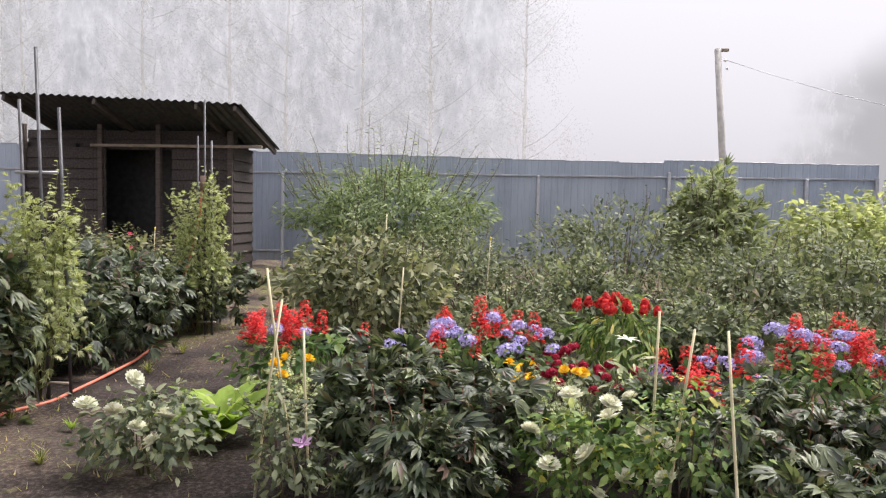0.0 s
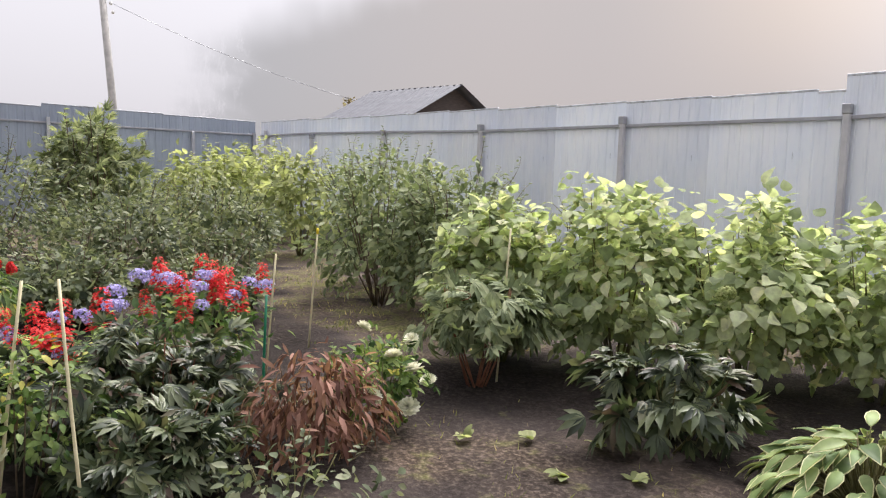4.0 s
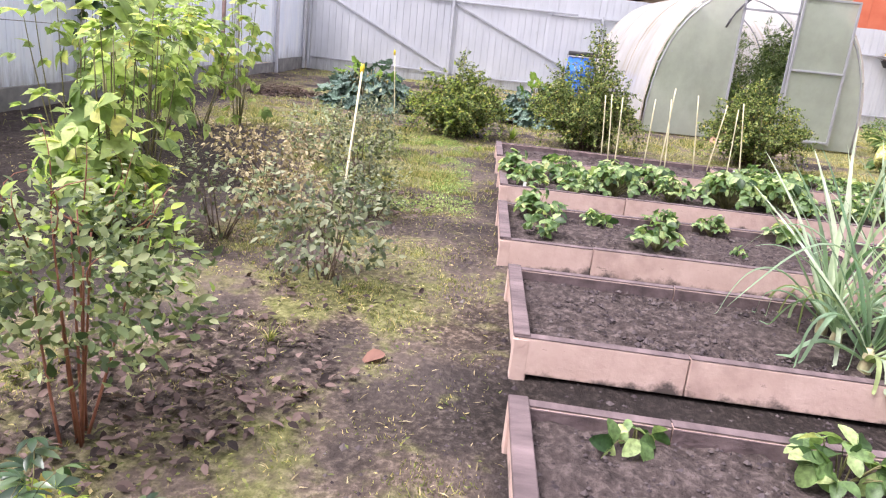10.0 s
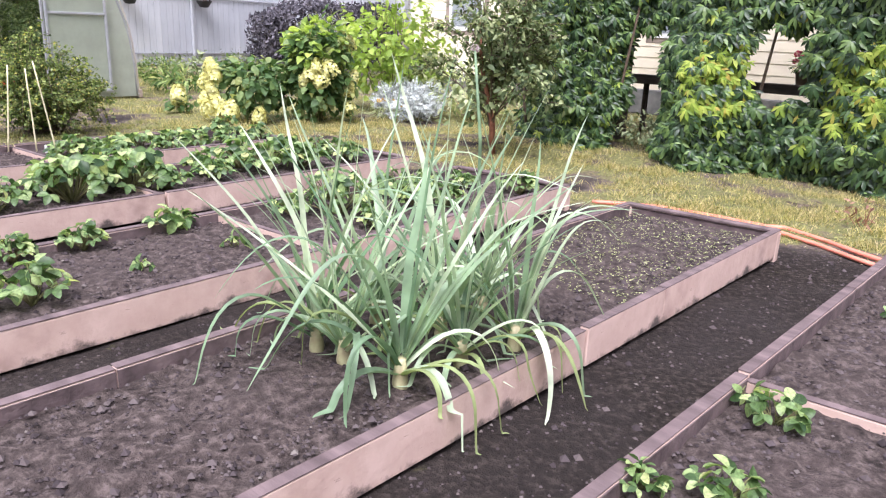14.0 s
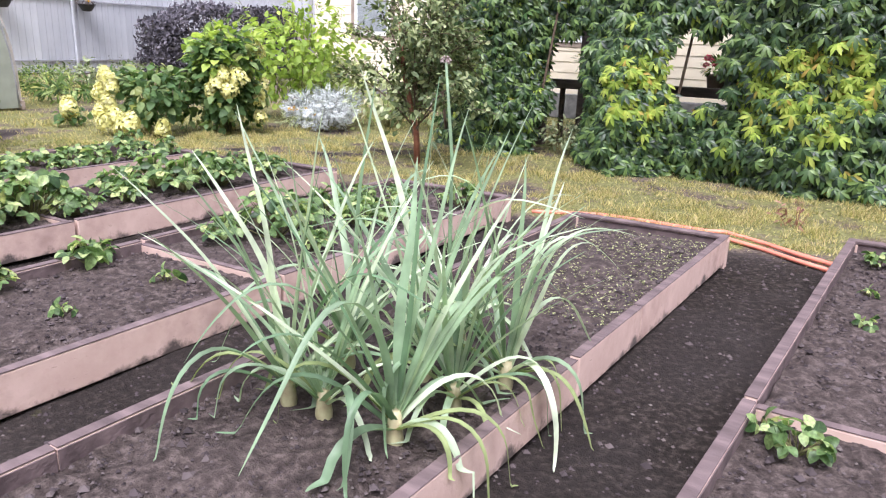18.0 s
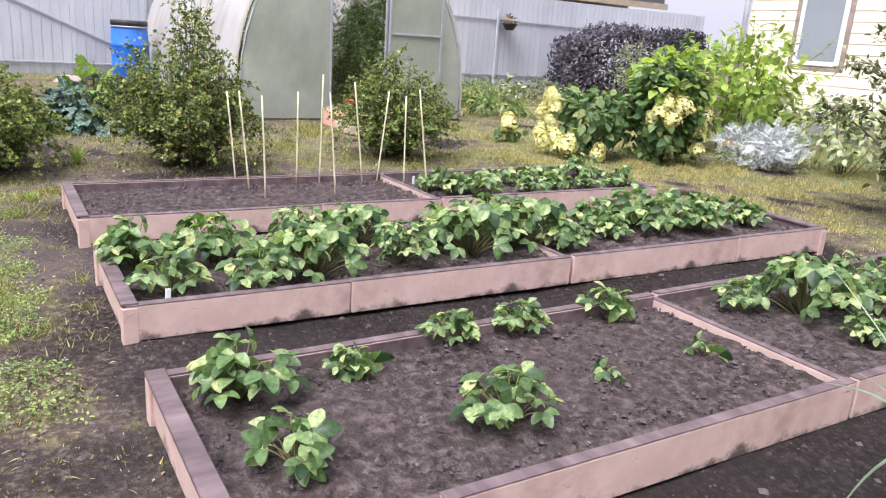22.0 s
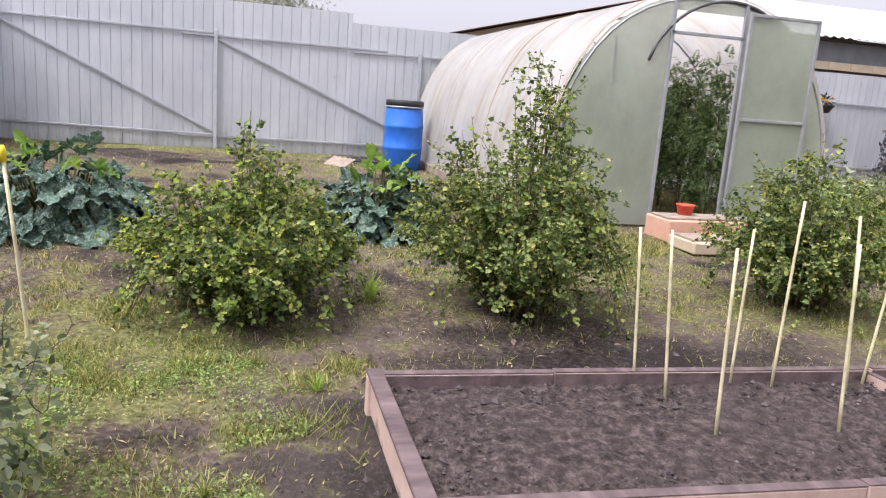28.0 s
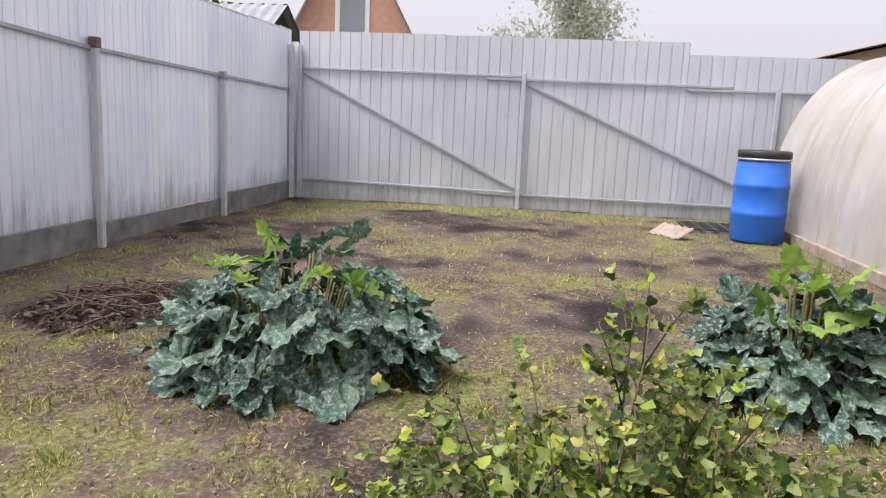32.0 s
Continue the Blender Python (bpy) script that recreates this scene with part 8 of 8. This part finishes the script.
hedge()
shrub("willow_shrub", "pale young shrub before the hedge", "shrub", 15.6, -10.2, 0.4, 0.4, 1.2, T_LANCE, 0.13, 420, L["willow"], 0.1, None, 8, 10, 0.3, 0.25, 0.3, 0.1, 22.4, 0.008)
for y in (-7.6, -9.5):
    b = thing("hanging_pot", "dark hanging pot with orange flowers on the fence", "flower pot", EX - 0.25, y, 1.38, group="hanging pots")
    child("pot_body", lathe("pot_body", [(0, 0), (0.1, 0.01), (0.18, 0.14), (0.2, 0.16), (0.17, 0.16), (0, 0.14)], MAT["blackplastic"], 20), b)
    P, d = crown(np.random.default_rng(int(-y * 10)), 90, 0.2, 0.2, 0.34, 0.12, 0.2, 0.4, 1)
    child("foliage", mesh_np("foliage", *scatter(T_OVAL, P, d, d + [0, 0, 0.6], np.full(90, 0.07)), L["litter"]), b, kind="stuff")
    blooms(b, "marigold", dome_spots(5, 0.16, 0.16, 0.3, 611, 0.6), "flower", 1.3, 25, 3)
    tube("hanger", [(0.22, 0, 0.36), (0.1, 0, 0.36), (0, 0, 0.34), (0, 0, 0.16)], 0.008, MAT["darksteel"], b)
pile = thing("dead_plant_heap", "heap of dark withered plants", "plant heap", 12.7, 4.35, 0)
n = 1600
q = rng_.random((n, 2)) * 6.28
rad = np.sqrt(rng_.random(n))
P = np.stack([rad * 0.6 * np.cos(q[:, 0]), rad * 0.5 * np.sin(q[:, 0]), 0.015 + 0.06 * (1 - rad ** 2) * rng_.random(n)], -1)
child("dry_leaves", mesh_np("dry_leaves", *scatter(T_LANCE, P, rng_.normal(size=(n, 3)) * [1, 1, 0.3], np.tile([0, 0, 1.0], (n, 1)) + rng_.normal(size=(n, 3)) * 0.5, rng_.uniform(0.03, 0.1, n)), L["litter"]), pile, kind="stuff")


stalks = [tube_np(curve_pts((c[0] * 0.9, c[1] * 0.9, 0.02), (c[0] * 0.2 + d_[0] * 0.3, c[1] * 0.2 + d_[1] * 0.3, 0.05 + 0.05 * abs(d_[2])), (0, 0, 0.03), 5), np.linspace(0.006, 0.003, 5), 4) for c, d_ in zip(P[:60], rng_.normal(size=(60, 3)))]
child("dry_stalk", mesh_np("dry_stalk", *join_np(stalks), MAT["bark"], True), pile, "thin withered stalks", kind="stuff")


# ======== trees beyond the fences ========
def tree(name, label, x, y, h, r, seed, mat, bark, n, size, trunk_r=0.16, low=0.3, birch=False):
    rng = np.random.default_rng(seed)
    t_ = thing(name, label, "tree", x, y, 0, group="far trees")
    top = np.array([rng.normal() * 0.4, rng.normal() * 0.4, h * 0.97])
    mid = curve_pts((0, 0, -0.3), top, (rng.normal() * 0.3, rng.normal() * 0.3, 0), 9)
    tube("trunk", mid, np.linspace(trunk_r, trunk_r * 0.15, 9), bark, t_)
    limbs, P = [], []
    k = 26
    for i in range(k):
        f = low + (0.98 - low) * (i + rng.random()) / k
        b = mid[0] * (1 - f) + mid[-1] * f
        a = rng.uniform(0, 6.28)
        ln = r * (1.05 - 0.75 * ((f - low) / (1 - low))) * rng.uniform(0.6, 1.15)
        tip = b + np.array([math.cos(a) * ln, math.sin(a) * ln, ln * (0.55 if not birch else 0.75)])
        limbs.append(tube_np(curve_pts(b, tip, (0, 0, -0.1 * ln)), np.linspace(trunk_r * 0.3, trunk_r * 0.06, 6), 5))
        m = n // k
        s = rng.random(m) ** 0.7
        c = b + (tip - b) * s[:, None]
        drop = rng.random(m) ** 1.5 * (r * 0.75 if birch else r * 0.15)
        if birch:
            hang = np.stack([rng.normal(size=7) * 0.12 * r, rng.normal(size=7) * 0.12 * r, -rng.random(7) * 0.5 * r], -1)
            c = (b + (tip - b) * rng.uniform(0.35, 1.05, 7)[:, None] + hang)[rng.integers(0, 7, m)]
        P.append(c + rng.normal(size=(m, 3)) * r * (0.085 if birch else 0.16) * [1, 1, 1.5 if birch else 0.8] - np.stack([0 * drop, 0 * drop, 0.6 * drop if birch else drop], -1))
    P = np.concatenate(P)
    m = len(P)
    child("branchwork", mesh_np("branchwork", *join_np(limbs), bark, True), t_, kind="stuff")
    child("crown", mesh_np("crown", *scatter(T_SMALL if birch else T_OVAL, P, rng.normal(size=(m, 3)) - [0, 0, 0.5], rng.normal(size=(m, 3)) + [0, 0, 0.5], size * rng.uniform(0.6, 1.3, m)), mat), t_, kind="stuff")


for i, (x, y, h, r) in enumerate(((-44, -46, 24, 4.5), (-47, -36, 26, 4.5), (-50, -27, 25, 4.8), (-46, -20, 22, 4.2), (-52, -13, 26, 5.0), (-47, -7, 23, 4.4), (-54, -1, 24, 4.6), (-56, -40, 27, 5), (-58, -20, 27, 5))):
    tree("birch", "tall birch beyond the fence in painted mist", x, y, h, r, 700 + i, L["birch"], MAT["mistbark"], 18000, 0.15, 0.18, 0.12, True)
# Shell that carries the painted mist and its sun glow.
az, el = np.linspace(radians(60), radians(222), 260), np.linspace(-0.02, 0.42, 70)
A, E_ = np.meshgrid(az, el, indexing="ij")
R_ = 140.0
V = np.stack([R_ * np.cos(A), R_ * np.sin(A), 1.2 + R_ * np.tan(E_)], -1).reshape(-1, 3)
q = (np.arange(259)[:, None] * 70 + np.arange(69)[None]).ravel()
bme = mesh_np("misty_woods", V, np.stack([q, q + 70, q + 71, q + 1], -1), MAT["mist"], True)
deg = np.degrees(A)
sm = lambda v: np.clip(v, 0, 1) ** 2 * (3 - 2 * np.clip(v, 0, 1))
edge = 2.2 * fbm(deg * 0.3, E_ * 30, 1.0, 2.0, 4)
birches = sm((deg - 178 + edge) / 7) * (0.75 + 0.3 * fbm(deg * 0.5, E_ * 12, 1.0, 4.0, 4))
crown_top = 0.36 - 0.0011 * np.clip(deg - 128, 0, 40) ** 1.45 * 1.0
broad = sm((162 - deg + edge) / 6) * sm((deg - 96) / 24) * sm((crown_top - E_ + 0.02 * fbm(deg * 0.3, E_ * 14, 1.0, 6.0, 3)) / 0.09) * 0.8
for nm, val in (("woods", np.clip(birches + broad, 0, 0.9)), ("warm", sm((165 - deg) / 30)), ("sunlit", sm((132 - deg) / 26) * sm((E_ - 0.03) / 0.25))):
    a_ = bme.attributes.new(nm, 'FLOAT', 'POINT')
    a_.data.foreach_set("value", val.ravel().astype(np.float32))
tagged(new("backdrop", bme), "backdrop of pale woods with painted mist", "distant woods", kind="structure")
tree("willow", "tree beyond the fence, paled by painted mist", 42, 1.8, 8.6, 3.2, 730, L["paletree"], MAT["mistbark"], 9000, 0.22, 0.15, 0.3)
tree("bare_tree", "half-bare small tree by the outbuilding", -28, 15.2, 4.7, 1.0, 731, L["straw"], MAT["bark"], 160, 0.2, 0.06, 0.5)
tree("fir_tree", "dark tree top beyond the fence", 30, 14, 6.0, 2.0, 732, L["thuja"], MAT["bark"], 3000, 0.3, 0.15, 0.3)

# ======== ground cover ========
def ground_cover():
    rng = np.random.default_rng(900)
    zones = ((700000, -9, 19.3, -8.5, 5.65), (330000, 1.0, 9.2, 1.15, 3.0), (240000, 8.7, 12.4, -3.0, 4.8), (150000, 3.0, 9.5, -5.6, -2.9))
    x = np.concatenate([rng.uniform(z[1], z[2], z[0]) for z in zones])
    y = np.concatenate([rng.uniform(z[3], z[4], z[0]) for z in zones])
    n = len(x)
    far = (x > 11) | (x < -3) | (y < -5)
    tuft = np.clip(0.45 + 1.5 * fbm(x, y, 5.0, 21.0, 3), 0.03, 1.3)
    k = rng.random(n) < cover(x, y) ** 1.4 * tuft * np.where(far, 0.5, 0.75) * np.where((x > 2.4) & (x < 8.75) & (y < 1.2) & (y > -2.7), 0.0, 1.0)
    x, y, tuft = x[k], y[k], tuft[k]
    n = len(x)
    h = rng.uniform(0.012, 0.034, n) * (0.5 + 0.6 * cover(x, y) + 0.6 * tuft)
    tall = wob(x, y, 4.1, 3.3) > 0.75
    h[tall] *= np.where((x[tall] > 1) & (x[tall] < 6.5) & (y[tall] > 1.1), 1.0, 2.2)
    h *= np.where((x > 1) & (x < 6.5) & (y > 1.1), 0.38, 1.0)
    a = rng.uniform(0, 6.28, n)
    b = rng.uniform(0, 6.28, n)
    w = rng.uniform(0.0018, 0.004, n) * np.where((x > 11) | (x < -3), 1.7, 1.0)
    z = relief(x, y)
    lean = h * rng.uniform(0.2, 1.3, n)
    V = np.stack([np.stack([x - w * np.cos(a), y - w * np.sin(a), z - 0.004], -1), np.stack([x + w * np.cos(a), y + w * np.sin(a), z - 0.004], -1), np.stack([x + lean * np.cos(b), y + lean * np.sin(b), z + h], -1)], 1).reshape(-1, 3)
    lawn = y < -2.9
    for nm, sel, mt, lab in (("grass", ~lawn, "grass", "sparse short yellow-green grass on the paths"), ("lawn", lawn, "lawn", "dry yellowish lawn before the arbour")):
        blades = V.reshape(-1, 3, 3)[sel]
        tagged(new(nm, mesh_np(nm, blades.reshape(-1, 3), np.arange(3 * len(blades)).reshape(-1, 3), L[mt])), lab, "grass", kind="stuff")
    # low broad weeds and clover
    n = 150000
    x, y = rng.uniform(0.5, 13, n), rng.uniform(-5, 4.5, n)
    k = rng.random(n) < cover(x, y) ** 1.4 * 0.75 * np.where((x > 2.4) & (x < 8.75) & (y < 1.2) & (y > -2.7), 0.03, 1.0)
    x, y = x[k], y[k]
    n = len(x)
    P = np.stack([x, y, relief(x, y) + 0.006 + 0.012 * rng.random(n)], -1)
    a = rng.uniform(0, 6.28, n)
    tagged(new("clover", mesh_np("clover", *scatter(T_SMALL, P, np.stack([np.cos(a), np.sin(a), 0.25 * rng.normal(size=n)], -1), np.tile([0, 0, 1.0], (n, 1)) + rng.normal(size=(n, 3)) * 0.3, rng.uniform(0.009, 0.024, n)), L["grass"])), "low clover and moss between the grass", "weeds", kind="stuff")
    # fresh green weeds by the far bed
    n = 60000
    x, y = rng.uniform(6.0, 9.7, n), rng.uniform(1.3, 2.5, n)
    k = (rng.random(n) < np.clip(0.15 + 1.2 * fbm(x, y, 2.2, 31.0, 3), 0, 1)) & (cover(x, y) > 0.3)
    x, y = x[k], y[k]
    n = len(x)
    a = rng.uniform(0, 6.28, n)
    P = np.stack([x, y, relief(x, y) + 0.008 + 0.03 * rng.random(n)], -1)
    tagged(new("weeds", mesh_np("weeds", *scatter(T_OVAL, P, np.stack([np.cos(a), np.sin(a), 0.5 + 0.3 * rng.normal(size=n)], -1), np.tile([0, 0, 1.0], (n, 1)) + rng.normal(size=(n, 3)) * 0.35, rng.uniform(0.006, 0.017, n)), L["weed"], True)), "fresh bright green weeds in the trodden grass", "weeds", kind="stuff")
    # dry straw
    n = 60000
    x, y = rng.uniform(0.5, 14, n), rng.uniform(-5, 4.8, n)
    k = (rng.random(n) < 0.12 + 0.75 * cover(x, y)) & ~((x > 2.4) & (x < 8.75) & (y < 1.2) & (y > -2.8))
    x, y = x[k], y[k]
    n = len(x)
    a = rng.uniform(0, 6.28, n)
    P = np.stack([x, y, relief(x, y) + 0.008], -1)
    tagged(new("dry_clippings", mesh_np("dry_clippings", *scatter(T_NEEDLE, P, np.stack([np.cos(a), np.sin(a), 0.15 * rng.normal(size=n)], -1), np.tile([0, 0, 1.0], (n, 1)) + rng.normal(size=(n, 3)) * 0.3, rng.uniform(0.012, 0.045, n)), L["straw"])), "dry grass clippings strewn over the soil", "clippings", kind="stuff")
    # leaf litter under the bushes
    P = []
    for cx, cy, r_, m in ((3.3, 2.3, 0.42, 480), (3.65, 2.1, 0.45, 330), (2.6, 3.5, 0.9, 120), (6.25, 1.95, 0.36, 420), (4.6, 1.9, 0.4, 120), (9.8, 0.9, 1.0, 90), (9.2, 0.2, 0.5, 30), (-5, -3.9, 1.5, 80)):
        a, r = rng.uniform(0, 6.28, m), r_ * np.sqrt(rng.random(m))
        P.append(np.stack([cx + r * np.cos(a), cy + r * np.sin(a), np.full(m, 0.012) + 0.02 * rng.random(m)], -1))
    P = np.concatenate(P)
    n = len(P)
    P[:, 2] += relief(P[:, 0], P[:, 1])
    tagged(new("leaf_litter", mesh_np("leaf_litter", *scatter(T_OVAL, P, rng.normal(size=(n, 3)) * [1, 1, 0.15], np.tile([0, 0, 1.0], (n, 1)) + rng.normal(size=(n, 3)) * 0.35, rng.uniform(0.018, 0.05, n)), L["litter"])), "fallen brown leaves under the bushes", "leaf litter", kind="stuff")
    # clods and crumbs
    O = np.array([(1, 0, 0), (-1, 0, 0), (0, 1, 0), (0, -1, 0), (0, 0, 0.8), (0, 0, -0.6)], float)
    OF = np.array([(0, 2, 4), (2, 1, 4), (1, 3, 4), (3, 0, 4), (2, 0, 5), (1, 2, 5), (3, 1, 5), (0, 3, 5)])
    x = np.concatenate([rng.uniform(0.8, 11, 60000), rng.uniform(2.4, 8.7, 42000)])
    y = np.concatenate([rng.uniform(-3, 5.3, 60000), rng.uniform(-2.9, 1.2, 42000)])
    n = len(x)
    k = rng.random(n) < (1 - cover(x, y)) ** 2 * 0.75
    x, y = x[k], y[k]
    n = len(x)
    inbed = np.zeros(n)
    for n0, n1, f0, f1, y0, y1 in ((2.62, 2.42, 3.42, 3.17, 1.19, -2.95), (3.9, 3.73, 4.66, 4.55, 1.16, -2.6), (5.14, 5.06, 5.98, 5.94, 1.19, -2.76), (6.57, 6.46, 7.31, 7.2, 1.17, -2.77), (7.88, 7.74, 8.73, 8.6, 1.18, -2.66)):
        t_ = (y - y0) / (y1 - y0)
        s = (x > n0 + (n1 - n0) * t_ + 0.03) & (x < f0 + (f1 - f0) * t_ - 0.03) & (y < y0 - 0.03) & (y > y1 + 0.03)
        inbed[s] = 1
    k = (inbed > 0) | (rng.random(n) < np.where(cover(x, y) < 0.1, 0.3, 1.0))
    x, y, inbed = x[k], y[k], inbed[k]
    n = len(x)
    z = np.where(inbed > 0, 0.108, relief(x, y))
    S = rng.uniform(0.002, 0.008, n) * np.where(rng.random(n) < 0.1, 2.2, 1)
    J = O[None] * rng.uniform(0.6, 1.3, (n, 6, 1)) * S[:, None, None] + np.stack([x, y, z], -1)[:, None]
    tagged(new("soil_clods", mesh_np("soil_clods", J.reshape(-1, 3), (OF[None] + (np.arange(n) * 6)[:, None, None]).reshape(-1, 3), MAT["crumb"])), "loose clods and crumbs of dark soil", "soil", kind="stuff")
    # pale sprouts at the far end of the leek bed
    n = 2400
    x, y = rng.uniform(3.8, 4.55, n), rng.uniform(-2.55, -1.1, n)
    P = np.stack([x, y, np.full(n, 0.115)], -1)
    a = rng.uniform(0, 6.28, n)
    tagged(new("seedlings", mesh_np("seedlings", *scatter(T_SMALL, P, np.stack([np.cos(a), np.sin(a), np.full(n, 0.3)], -1), np.tile([0, 0, 1.0], (n, 1)) + rng.normal(size=(n, 3)) * 0.3, rng.uniform(0.007, 0.016, n)), L["feather"])), "tiny pale green seedlings in the bed", "seedlings", kind="stuff")
    # tufts and weeds round the bushes
    for i, (x, y, n_, ln) in enumerate(((10.1, 0.98, 40, 0.3), (1.9, 1.5, 16, 0.14), (1.0, 1.9, 14, 0.12), (2.2, 3.0, 18, 0.2), (3.9, 2.0, 16, 0.12), (11.4, 2.2, 26, 0.18), (11.9, 3.6, 26, 0.16), (7.3, 1.6, 16, 0.12), (8.2, 1.7, 16, 0.12), (8.9, 1.35, 16, 0.14), (-3.24, -3.95, 30, 0.16), (-3.92, -4.6, 26, 0.15), (-3.8, -4.14, 26, 0.15), (-5.2, -4.4, 30, 0.2), (-6.0, -4.5, 30, 0.2), (-6.4, -4.05, 26, 0.18), (-3.0, -4.3, 22, 0.14))):
        rosette("grass_tuft", "tuft of longer bright grass", "grass", x, y, n_ * 2, ln * 0.65, 0.0026, 1.2, L["lime"] if i % 3 == 0 else L["grass"], 940 + i, 1.1, segs=5, group="grass tufts")


ground_cover()
